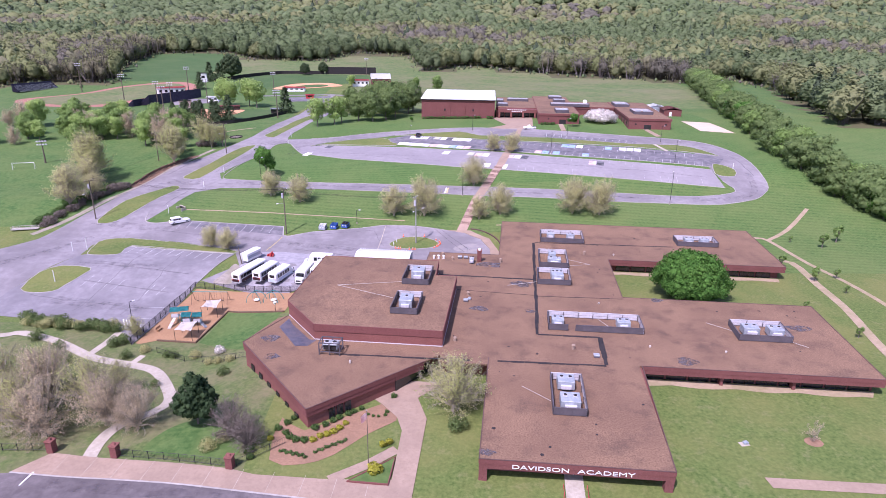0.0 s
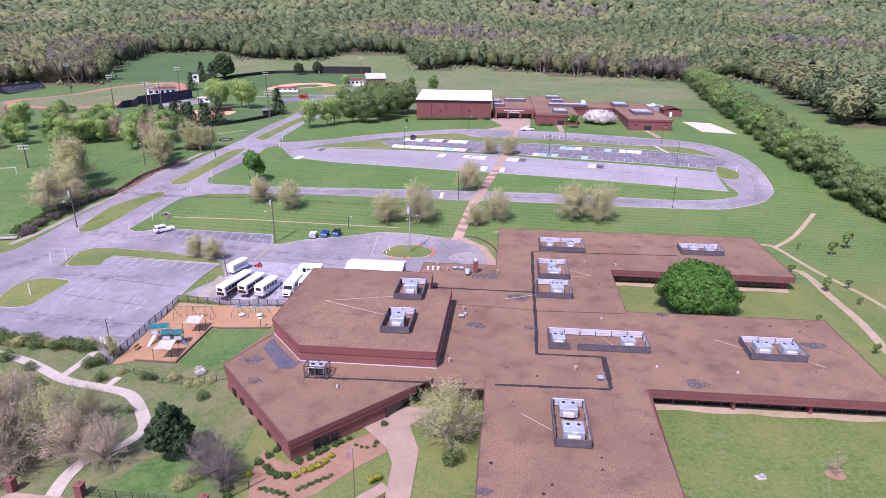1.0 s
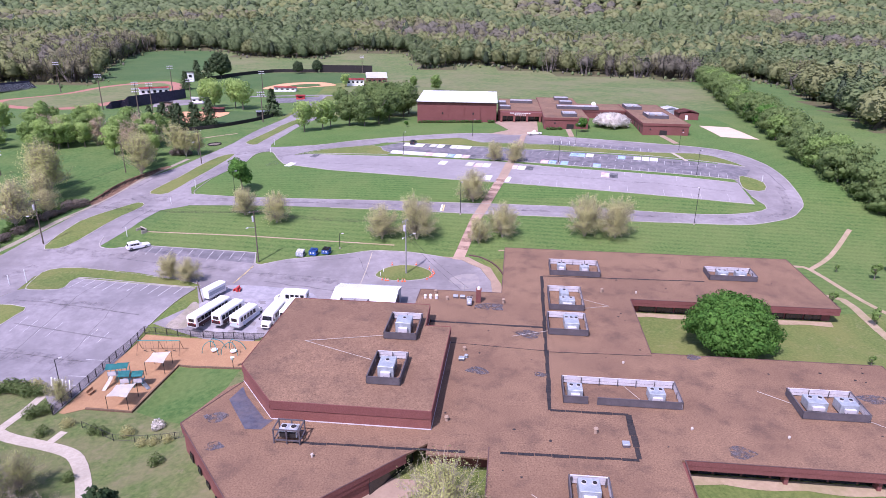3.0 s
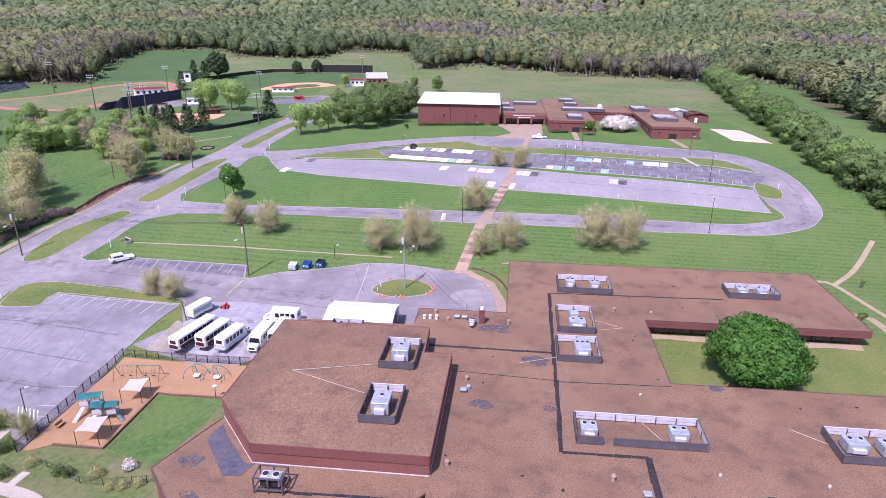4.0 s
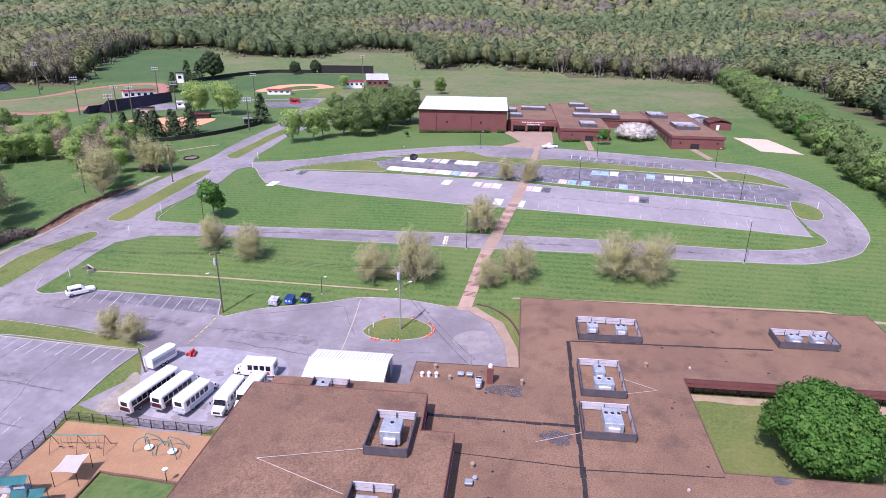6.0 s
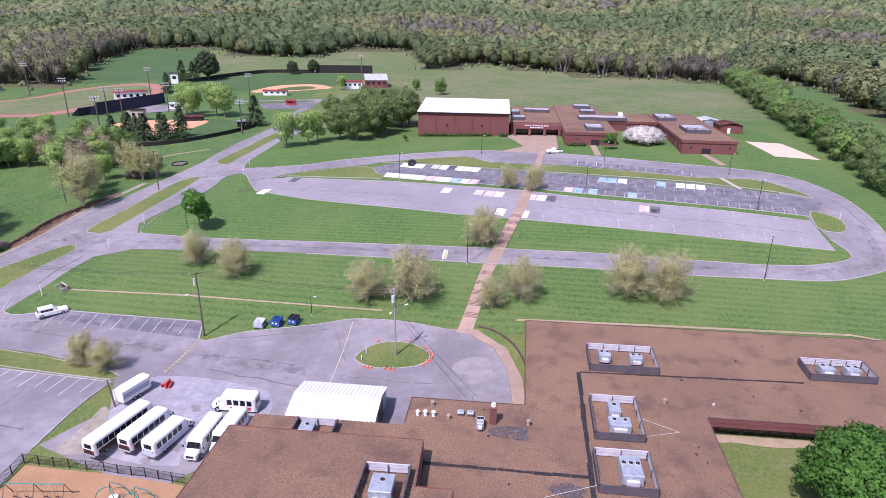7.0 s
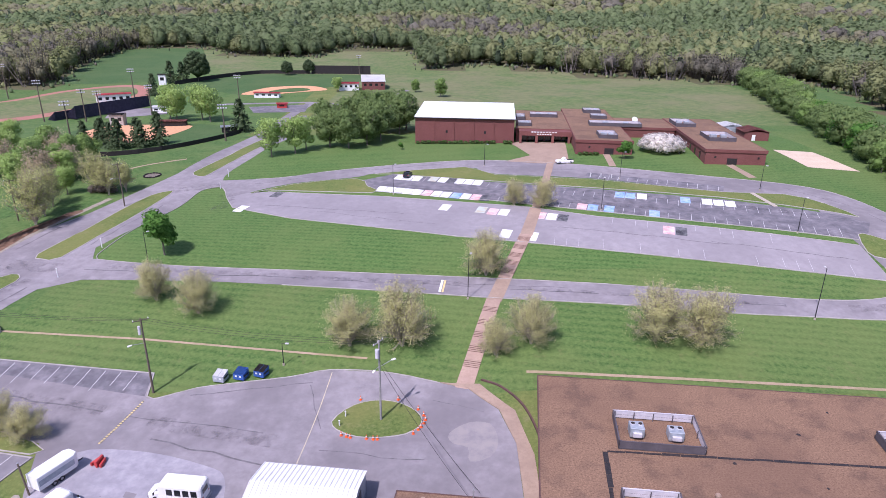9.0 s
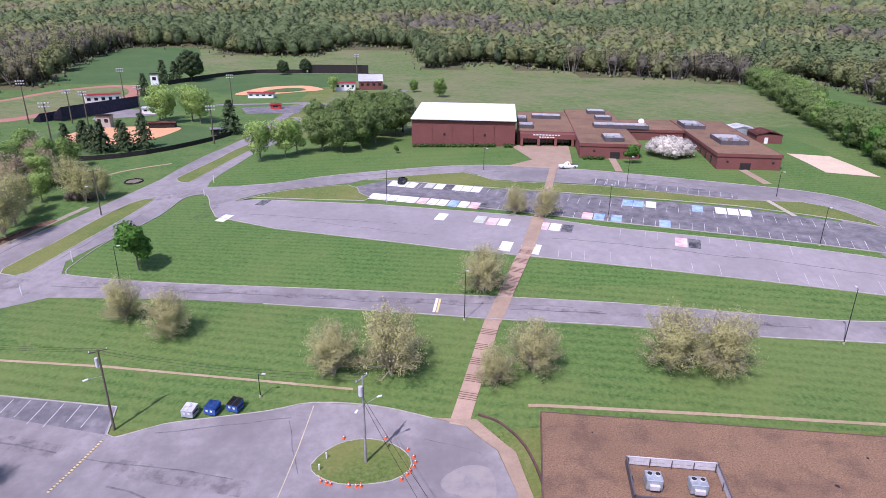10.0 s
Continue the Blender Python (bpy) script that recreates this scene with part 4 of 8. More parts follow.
# on the long wings, panes widened so dark glass also paints the eaves' shade
windows([(B(26.0, 28), B(62.5, 28))], 1.75, 3.6, 3.3, 0.35)
windows([(B(1.5, 2.2), B(9.5, 2.2)), (B(15.5, 2.2), B(23.3, 2.2))], 1.9, 3.4, 2.0, 1.2)
windows([(B(27.0, 77.9), B(66.2, 77.9))], 1.6, 3.6, 3.3, 0.35)
windows([(B(-42.0, 26.1), B(-26.2, 9.2))], 1.0, 2.2, 1.1, 2.4)
windows([(B(-23.6, 10.5), B(-19.9, 14.2))], 1.6, 3.5, 1.0, 0.4)
for v0, u0, u1 in ((25.6, 26.0, 63.0), (75.2, 27.0, 66.5)):
    edge = [B(u, v0 + 0.4 - 0.6 * abs(math.sin(u * 0.31))) for u in np.arange(u0, u1, 1.5)]
    drape("bare_earth", edge + [B(u1, v0 + 2.0), B(u0, v0 + 2.0)], 0.06, "dirt", "pale bare earth along the foot of the wall", "ground patch")
# glazed entrance under the canopy and front doors
bm = bmesh.new()
a, b = Vector(B(-14.7, 19.6)), Vector(B(-10.3, 26.6))
strip(bm, a + Vector((0.15, -0.1)), b + Vector((0.15, -0.1)), 0.1, 1.2, 4.4)
part("window", bm, "glass", school, "tall dark glazed entrance")
bm = bmesh.new()
x, y = B(12.4, 2.1)
box(bm, x, y, 1.5, 3.0, 0.12, 2.3, -6)
door = part("door", bm, "dark", school, "dark recessed double doors")
bm = bmesh.new()
box(bm, x, y - 0.1, 1.55, 0.08, 0.1, 2.2, -6)
part("mullion", bm, "grey_metal", door)
drape("walkway", [B(11.2, 2.2), B(13.6, 2.2), B(13.6, -6), B(11.2, -6)], 0.1, "concrete", "short concrete walk to the front doors", "walkway")
for u in (10.9, 13.9):
    hr = thing("handrail", (*B(u, -3), 1.6), "thin red metal handrail beside the walk", "handrail", "handrails")
    for v in np.arange(-5.5, -0.5, 1.6):
        part("post", tube(bmesh.new(), (*B(u, v), 1.6), (*B(u, v), 2.6), 0.03, sides=6), "red_roof", hr)
    part("rail", tube(bmesh.new(), (*B(u, -5.5), 2.6), (*B(u, -0.7), 2.6), 0.03, sides=6), "red_roof", hr)


def lettering(word, centre_u, wide, tall, z):
    cu = bpy.data.curves.new("lettering", "FONT")
    cu.body, cu.size, cu.extrude = word, 1.0, 0.03
    tmp = new("lettering", cu)
    me = bpy.data.meshes.new_from_object(tmp)
    bpy.data.objects.remove(tmp)
    co = np.array([v.co for v in me.vertices])
    lo, hi = co.min(0), co.max(0)
    co = (co - (lo + hi) / 2) / (hi - lo)
    x0, y0 = B(centre_u, -0.05)
    t = math.radians(-5.8)
    for v, c in zip(me.vertices, co):
        v.co = (x0 + c[0] * wide * math.cos(t) + c[2] * 0.08 * math.sin(t), y0 + c[0] * wide * math.sin(t) - c[2] * 0.08 - 0.03, z + c[1] * tall)
    return tagged(link_mesh("sign_lettering", me, "white_paint"), "white raised capital letters on the brick fascia", "sign")


lettering("DAVIDSON", 7.9, 7.2, 0.62, 4.15)
lettering("ACADEMY", 16.2, 7.2, 0.62, 4.15)

# the gymnasium, higher than the rest
gym = thing("gymnasium", (*B(-23, 46), 1.0), "tall windowless dark red brick gymnasium with brown gravel roof", "building")
gym_pts = [B(-38.5, 38.1), B(-30.7, 29.1), B(-8.1, 29.0), B(-8.1, 54.1), B(-12.5, 54.1), B(-12.9, 62.6), B(-38.5, 62.6)]
part("wall", prism(bmesh.new(), gym_pts, -3.5, 7.65), "brick_pale", gym)
part("roof", prism(bmesh.new(), gym_pts, 7.65, 8.0), "gravel_roof", gym)
for k in range(len(gym_pts)):
    a, b = gym_pts[k], gym_pts[(k + 1) % len(gym_pts)]
    bm = bmesh.new()
    d = (Vector(b) - Vector(a)).normalized()
    o = Vector((d.y, -d.x)) * 0.12
    strip(bm, Vector(a) + o, Vector(b) + o, 0.12, 6.75, 8.06)
    part("fascia", bm, "brick", gym)
    bm = bmesh.new()
    strip(bm, Vector(a) + o * 0.4, Vector(b) + o * 0.4, 0.05, 5.02, 5.16)
    part("flashing", bm, "screen_light", gym, "pale metal flashing")


def flat_patch(name, pts, z, mat, label, category):
    bm = bmesh.new()
    prism(bm, pts, z - 0.02, z)
    return tagged(link_mesh(name, bm, mat), label, category)


# tarred joints across the roofs
rng = random.Random(5)
for k, (a, b, w) in enumerate((((8.7, 86.5), (8.4, 35.5), 0.7), ((8.4, 35.5), (19.6, 35.6), 0.6), ((19.6, 35.6), (19.4, 25.8), 0.9), ((19.4, 25.6), (1.5, 25.2), 0.6), ((-3, 24.9), (-26, 24.4), 0.5), ((-12.6, 61.9), (8.3, 61.6), 0.6), ((9, 86.6), (44, 87.6), 0.45), ((9, 52.6), (26.2, 53.2), 0.18), ((-8, 54.0), (8.4, 52.9), 0.16))):
    a, b = Vector(a), Vector(b)
    n = max(2, int((b - a).length / 2.2))
    d = (b - a).normalized()
    joint = thing("tar_joint", (*B(*a), ROOF), "patched black tar joint in the gravel roof", "roof joint", "tar joints")
    for s in range(n):
        p, q = a.lerp(b, (s + 0.01) / n), a.lerp(b, (s + 0.985) / n)
        o = Vector((-d.y, d.x)) * w * rng.uniform(0.35, 0.55)
        j = Vector((-d.y, d.x)) * rng.uniform(-0.06, 0.06)
        part("strip", prism(bmesh.new(), [B(*(p + o + j)), B(*(q + o + j)), B(*(q - o + j)), B(*(p - o + j))], ROOF, ROOF + 0.025 + 0.004 * (k % 2)), "tar", joint)
flat_patch("tar_patch", [B(-38, 36.6), B(-36.6, 34.4), B(-31.6, 28.9), B(-30.3, 28.9), B(-31.2, 26.6), B(-33.4, 26.4), B(-38.6, 33.0)], ROOF + 0.03, "tar_wet", "bluish worn tar patch beside the gym wall", "roof patch")
for u, v, r in ((-2.7, 45.3, 1.3), (5.7, 58.7, 1.6), (7.2, 45.2, 0.8), (-38.5, 28.6, 1.2), (57, 43.5, 1.6), (-36, 22.5, 0.9), (-1.6, 69.4, 2.0), (33, 53.5, 0.9), (0.9, 1.4, 0.8), (33, 28.6, 1.3)):
    z = ROOF + 0.03
    r *= 1.15
    pts = [B(u + r * (1 + 0.25 * math.sin(3 * t + u)) * math.cos(t) * 1.2, v + r * (1 + 0.2 * math.cos(2 * t + v)) * math.sin(t) * 0.8) for t in np.arange(0, 6.28, 0.42)]
    flat_patch("ponding_stain", pts, z, "pond_stain", "irregular dark ponding stain on the gravel", "roof stain")


# tarry spots, drains and scuffs scattered over the gravel
spot_rng = random.Random(12)
for k in range(46):
    u0, v0, u1, v1 = ((1, 1, 24, 26), (-7, 27, 25, 54), (26, 28, 63, 53), (1, 77, 66, 103), (-12, 55, 25, 76))[k % 5]
    u, v, r = spot_rng.uniform(u0, u1), spot_rng.uniform(v0, v1), spot_rng.uniform(0.1, 0.3)
    pts = [B(u + r * spot_rng.uniform(0.6, 1.3) * math.cos(t), v + r * spot_rng.uniform(0.6, 1.3) * math.sin(t)) for t in np.arange(0, 6.28, 0.7)]
    tagged(flat_patch("tar_spot", pts, ROOF + 0.022 + 0.0002 * k, "tar", "small black tar spot on the gravel roof", "roof stain"), group="tar spots")


def roof_unit(u, v, z, wide=2.2, deep=1.6, tall=1.3, fans=2, group="rooftop air units"):
    x, y = B(u, v)
    ac = thing("air_conditioner", pose(x, y, z, 0, 0, -6), "grey metal rooftop air conditioner on a curb", "air conditioner", group)
    m = ac.matrix_basis
    part("curb", box(bmesh.new(), 0, 0, 0, wide * 0.9, deep * 0.9, 0.25, m=m), "screen_dark", ac)
    body = part("cabinet", box(bmesh.new(), 0, 0, 0.25, wide, deep, tall, m=m, bevel=0.05), "grey_metal", ac)
    part("hood", box(bmesh.new(), 0, -deep / 2 - 0.2, 0.5, wide * 0.6, 0.42, tall * 0.45, m=m, bevel=0.04), "screen_light", ac)
    part("side_panel", box(bmesh.new(), wide / 2 + 0.012, 0, 0.4, 0.02, deep * 0.7, tall * 0.6, m=m), "screen_dark", ac)
    for k in range(fans):
        fx = (k - (fans - 1) / 2) * wide / max(fans, 1.6)
        bm = bmesh.new()
        c = Vector((fx, deep * 0.12, 0.25 + tall))
        tube(bm, m @ c, m @ (c + Vector((0, 0, 0.12))), 0.34, 0.34, 14)
        fan = part("fan", bm, "screen_light", ac)
        bm = bmesh.new()
        tube(bm, m @ (c + Vector((0, 0, 0.121))), m @ (c + Vector((0, 0, 0.14))), 0.29, 0.29, 14)
        part("grille", bm, "dark", fan)
    return ac


def screen(u0, v0, u1, v1, z, gap=None, tall=1.25):
    """Four louvred screens round roof units, dark outside; back and right ones pale inside."""
    cu, cv = (u0 + u1) / 2, (v0 + v1) / 2
    sc = thing("equipment_screen", pose(*B(cu, cv), z, 0, 0, -6), "dark metal screen round the roof equipment, pale inside on two sides", "equipment screen", "rooftop screens")
    runs = [((u0, v1), (u1, v1)), ((u0, v0), (u0, v1)), ((u1, v0), (u1, v1))]
    runs += [((u0, v0), (gap[0], v0)), ((gap[1], v0), (u1, v0))] if gap else [((u0, v0), (u1, v0))]
    for k, (a, b) in enumerate(runs):
        inner = {0: (0, -1), 1: (1, 0), 2: (-1, 0)}.get(k, (0, 1))
        bm = bmesh.new()
        pa, pb = Vector(a), Vector(b)
        nv = Vector(inner)
        prism(bm, [B(*pa), B(*pb), B(*(pb + nv * 0.09)), B(*(pa + nv * 0.09))], z + 0.12, z + tall)
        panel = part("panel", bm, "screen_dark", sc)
        # only the back and right panels get a pale lining
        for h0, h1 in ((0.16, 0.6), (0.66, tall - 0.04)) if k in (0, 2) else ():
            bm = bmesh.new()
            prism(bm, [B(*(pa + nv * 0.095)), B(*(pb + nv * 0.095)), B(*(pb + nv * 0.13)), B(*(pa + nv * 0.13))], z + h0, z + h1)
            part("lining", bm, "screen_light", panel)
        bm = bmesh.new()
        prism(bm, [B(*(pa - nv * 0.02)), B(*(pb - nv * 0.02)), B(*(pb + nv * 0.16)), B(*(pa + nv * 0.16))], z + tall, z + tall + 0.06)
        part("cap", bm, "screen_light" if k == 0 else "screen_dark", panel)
        n = max(2, int((pb - pa).length / 2.5) + 1)
        for s in range(n):
            p = pa.lerp(pb, (s + 0.1) / (n - 0.8)) + nv * 0.3
            bm = bmesh.new()
            x, y = B(*p)
            box(bm, x, y, z, 0.1, 0.1, tall, -6)
            part("post", bm, "screen_dark", panel)
    return sc


for u0, v0, u1, v1, z, gap in ((10.5, 87.2, 21.6, 94.2, 5, None), (9.6, 69.3, 16.4, 78.5, 5, None), (9.0, 58.9, 16.2, 66.0, 5, None), (10.4, 37.5, 27.6, 43.2, 5, (14.0, 15.3)), (45.2, 88.5, 55.4, 93.6, 5, None), (44.1, 37.2, 53.4, 43.4, 5, None), (9.9, 10.7, 14.8, 20.4, 5, None), (-18.7, 48.5, -13.2, 56.2, 8, None), (-18.4, 34.7, -13.4, 42.4, 8, None), (-31.5, 64.8, -25.8, 68.6, 4.5, None)):
    screen(u0, v0, u1, v1, z, gap)
for u, v, z, w, d, h, f in ((13.2, 90.5, 5, 1.9, 1.8, 1.4, 2), (18.3, 90.3, 5, 2.0, 1.7, 1.3, 2), (13.2, 71.8, 5, 3.0, 2.0, 1.3, 2), (12.8, 75.0, 5, 1.7, 2.4, 1.5, 1), (13.3, 62.3, 5, 2.6, 3.8, 1.5, 3), (12.2, 39.8, 5, 2.2, 2.2, 1.3, 2), (24.2, 40.0, 5, 2.4, 2.0, 1.3, 2), (48.4, 90.6, 5, 2.2, 1.8, 1.3, 2), (52.3, 90.6, 5, 2.2, 1.8, 1.3, 2), (46.9, 40.2, 5, 2.8, 2.2, 1.4, 2), (51.2, 40.0, 5, 2.6, 2.2, 1.4, 2), (12.2, 18.4, 5, 2.6, 2.4, 1.4, 2), (12.5, 13.2, 5, 2.9, 2.6, 1.4, 2), (-15.8, 52.0, 8, 2.6, 3.0, 1.9, 1), (-15.9, 38.0, 8, 2.4, 3.2, 1.8, 1), (-29.6, 66.6, 4.5, 2.0, 2.0, 1.1, 1)):
    roof_unit(u, v, z, w, d, h, f)
for a, b, z in (((-18.8, 49.6), (-31.3, 46.3), 8.12), ((-31.3, 46.3), (-19.2, 41.5), 8.12), ((9.8, 14.2), (5.5, 17.8), 5.1), ((16.4, 75.0), (21.5, 72.2), 5.1), ((21.5, 72.2), (16.4, 70.6), 5.1), ((44.1, 41), (40.2, 43.8), 5.1), ((53.4, 37.6), (55.6, 35.8), 5.1), ((20, 43.0), (22.4, 38.6), 5.1), ((9, 60.2), (2.6, 57.4), 5.1)):
    link = bmesh.new()
    tube(link, (*B(*a), z), (*B(*b), z), 0.038, sides=6)
    tagged(link_mesh("condensate_pipe", link, "pipe_grey"), "thin white pipe lying on the gravel roof", "pipe", "roof pipes")


def roof_vent(u, v, z=5.0, r=0.28, h=0.6, mat="pink_concrete"):
    vent = thing("roof_vent", (*B(u, v), z), "small capped roof vent", "roof vent", "roof vents")
    x, y = B(u, v)
    part("pipe", tube(bmesh.new(), (x, y, z), (x, y, z + h), r, r * 0.9, 10), mat, vent)
    part("cap", tube(bmesh.new(), (x, y, z + h), (x, y, z + h + 0.18), r * 1.35, r * 0.9, 10), mat, vent)
    return vent


for u, v, h, mat in ((-15.1, 72.0, 0.6, "white_metal"), (-14.0, 72.0, 0.7, "white_metal"), (-12.8, 72.0, 0.7, "white_metal"), (-10.6, 71.6, 0.6, "pink_concrete"), (-13.3, 74.6, 0.6, "pink_concrete"), (0.7, 71.4, 0.8, "pink_concrete"), (20.9, 79.2, 0.7, "pink_concrete"), (14.4, 30.8, 0.7, "pink_concrete"), (-5.4, 51.5, 0.6, "pink_concrete"), (-6.2, 31.4, 0.6, "pink_concrete"), (-22.5, 21.8, 0.35, "pipe_grey"), (28.0, 79.5, 0.2, "pipe_grey"), (21.0, 50.2, 0.2, "pipe_grey"), (27.8, 33.0, 0.2, "pipe_grey"), (-4.9, 49.2, 0.4, "grey_metal"), (40.5, 32.4, 0.2, "pipe_grey")):
    roof_vent(u, v, 5.0, 0.26 if h > 0.35 else 0.16, h, mat)
for u, v in ((-9.0, 72.9), (-7.6, 72.9), (18.1, 28.4), (-5.6, 48.3)):
    x, y = B(u, v)
    h = thing("roof_hatch", pose(x, y, 5.0, 0, 0, -6), "small grey metal box vent on the roof", "roof vent", "roof boxes")
    part("base", box(bmesh.new(), 0, 0, 0, 0.9, 0.8, 0.3, m=h.matrix_basis), "screen_dark", h)
    part("lid", box(bmesh.new(), 0, 0, 0.3, 1.0, 0.9, 0.25, m=h.matrix_basis, bevel=0.06), "grey_metal", h)
x, y = B(-4.3, 71.5)
ch = thing("chimney", pose(x, y, 5.0, 0, 0, -6), "square dark red brick chimney with a white cap", "chimney")
part("stack", box(bmesh.new(), 0, 0, 0, 1.0, 1.0, 2.6, m=ch.matrix_basis, bevel=0.03), "brick", ch)
part("rim", box(bmesh.new(), 0, 0, 2.6, 1.15, 1.15, 0.15, m=ch.matrix_basis, bevel=0.03), "brick_pale", ch)
part("cap", tube(bmesh.new(), ch.matrix_basis @ Vector((0, 0, 2.75)), ch.matrix_basis @ Vector((0, 0, 3.2)), 0.35, 0.3, 10), "white_metal", ch)
roof_unit(-6.0, 70.2, 5.0, 1.0, 1.8, 1.0, 2)

# open steel frame with a chiller on the low roof beside the gym
x, y = B(-26.6, 25.1)
cm = pose(x, y, 5.0, 0, 0, -6)
cf = thing("chiller", cm, "grey chiller in an open dark steel frame on the roof", "chiller")
part("cabinet", box(bmesh.new(), 0, 0.1, 0.7, 2.5, 1.6, 1.1, m=cm, bevel=0.05), "grey_metal", cf)
part("coil", box(bmesh.new(), 0, -0.75, 0.8, 2.2, 0.06, 0.8, m=cm), "dark", cf)
for fx in (-0.65, 0.65):
    fan = part("fan", tube(bmesh.new(), cm @ Vector((fx, 0.1, 1.8)), cm @ Vector((fx, 0.1, 1.95)), 0.45, 0.45, 14), "screen_light", cf)
    part("grille", tube(bmesh.new(), cm @ Vector((fx, 0.1, 1.951)), cm @ Vector((fx, 0.1, 1.97)), 0.38, 0.38, 14), "dark", fan)
for sx in (-1.75, 0, 1.75):
    for sy in (-1.15, 1.15):
        part("leg", box(bmesh.new(), sx, sy, 0, 0.16, 0.16, 2.2, m=cm), "screen_dark", cf)
for z in (0.5, 2.1):
    for sy in (-1.15, 1.15):
        part("beam", box(bmesh.new(), 0, sy, z, 3.7, 0.14, 0.16, m=cm), "screen_dark", cf)
    for sx in (-1.75, 1.75):
        part("beam", box(bmesh.new(), sx, 0, z, 0.14, 2.2, 0.16, m=cm), "screen_dark", cf)

# white metal shed in the yard
shed = thing("metal_shed", (-12.3, 109.5, -0.3), "white corrugated metal shed with a low gable roof", "shed")
sm = pose(-12.3, 109.9, height(-12.3, 109.9), 0, 0, -6)
W2, D2 = 6.6, 4.4
prof = [(-D2, 0), (D2, 0), (D2, 3.3), (0, 4.3), (-D2, 3.3)]
bm = bmesh.new()
vs0 = [bm.verts.new(sm @ Vector((-W2, y, z))) for y, z in prof]
vs1 = [bm.verts.new(sm @ Vector((W2, y, z))) for y, z in prof]
bm.faces.new(vs0)
bm.faces.new(vs1[::-1])
for k in range(5):
    bm.faces.new((vs0[k], vs1[k], vs1[(k + 1) % 5], vs0[(k + 1) % 5])[::-1])
bmesh.ops.recalc_face_normals(bm, faces=bm.faces[:])
part("wall", bm, "grey_metal", shed)
for s in (-1, 1):
    for k in range(22):
        bm = bmesh.new()
        x0 = -W2 - 0.2 + k * (2 * W2 + 0.4) / 22
        x1 = x0 + (2 * W2 + 0.4) / 22
        rows = []
        for x, lift in ((x0, 0.18), (x0 + 0.08, 0.18), (x0 + 0.11, 0.06), (x1 - 0.03, 0.06), (x1, 0.18)):
            rows.append([bm.verts.new(sm @ Vector((x, 0, 4.3 + lift))), bm.verts.new(sm @ Vector((x, s * (D2 + 0.3), 3.3 - 0.07 + lift)))])
        for j in range(4):
            q = (rows[j][0], rows[j + 1][0], rows[j + 1][1], rows[j][1])
            bm.faces.new(q if s < 0 else q[::-1])
        part("roof_sheet", bm, "white_metal", shed)
part("door", box(bmesh.new(), W2 + 0.03, 0, 0, 0.06, 3.6, 2.9, m=sm), "screen_dark", shed, "grey roller door")


# ---- the far school buildings on the rise ----
def block(parent, x, y, w, d, z1, mat="brick", roof="gravel_roof", turn=-6.0, base=6.0, band=0.35):
    """A flat-roofed brick block; x, y is its front left corner."""
    m = pose(x, y, 0, 0, 0, turn)
    z0 = height(x, y) - base
    part("wall", box(bmesh.new(), w / 2, d / 2, z0, w, d, z1 - 0.3 - z0, m=m), mat, parent)
    part("roof", box(bmesh.new(), w / 2, d / 2, z1 - 0.3, w + 0.5, d + 0.5, 0.3, m=m), roof, parent)
    for bx, by, bw, bd in ((w / 2, -0.16, w + 0.6, 0.2), (w / 2, d + 0.16, w + 0.6, 0.2), (-0.16, d / 2, 0.2, d), (w + 0.16, d / 2, 0.2, d)):
        part("fascia", box(bmesh.new(), bx, by, z1 - 0.9, bw, bd, 0.95, m=m), "brick", parent)
    return m


hall = thing("sports_hall", (10, 290, 13), "large dark red brick sports hall with a white metal roof", "building")
hm = pose(-6.6, 278.2, 0, 0, 0, -4.5)
part("wall", box(bmesh.new(), 18, 16, 8, 36, 32, 15.0, m=hm), "brick", hall)
bm = bmesh.new()
for k in range(36):
    x0, x1 = -0.3 + k * 36.6 / 36, -0.3 + (k + 1) * 36.6 / 36
    rows = []
    for x, l in ((x0, 0.07), (x0 + 0.08, 0.07), (x0 + 0.12, 0), (x1 - 0.04, 0), (x1, 0.07)):
        rows.append([bm.verts.new(hm @ Vector((x, y, z + l))) for y, z in ((-0.5, 22.9), (-0.5, 23.3), (32.5, 24.6), (32.5, 22.9))])
    for j in range(4):
        for i in range(3):
            bm.faces.new((rows[j][i], rows[j + 1][i], rows[j + 1][i + 1], rows[j][i + 1]))
bmesh.ops.remove_doubles(bm, verts=bm.verts[:], dist=0.002)
part("roof", bm, "white_metal", hall)
part("gutter", box(bmesh.new(), 18, -0.55, 22.75, 36.8, 0.3, 0.3, m=hm), "dark", hall, "dark gutter line")
for k in range(5):
    part("pilaster", box(bmesh.new(), 7 + k * 7.2, -0.1, 9, 0.35, 0.2, 13.7, m=hm), "brick", hall)
for k in (11.5, 25.5):
    part("vent", box(bmesh.new(), k, -0.08, 17.6, 0.7, 0.1, 0.9, m=hm), "dark", hall)

campus = thing("upper_school", (70, 270, 15), "low flat-roofed dark red brick classroom buildings", "building")
block(campus, 30.5, 279.5, 21, 46, 19.2)
mb = block(campus, 48.2, 257.2, 18.5, 74, 19.4)
block(campus, 66, 285, 24, 22, 19.3)
rb = block(campus, 86.2, 243.2, 18.2, 62, 19.5)
bm = box(bmesh.new(), 10.5, -2.0, 17.4, 19, 5.0, 1.6, m=pose(30.5, 279.5, 0, 0, 0, -6))
part("canopy", bm, "brick", campus, "deep brick entrance canopy")
em = pose(30.5, 279.5, 0, 0, 0, -6)
for k in range(6):
    w = part("window", box(bmesh.new(), 2.6 + k * 3.1, -0.1, 14.0, 2.7, 0.12, 3.3, m=em), "glass", campus)
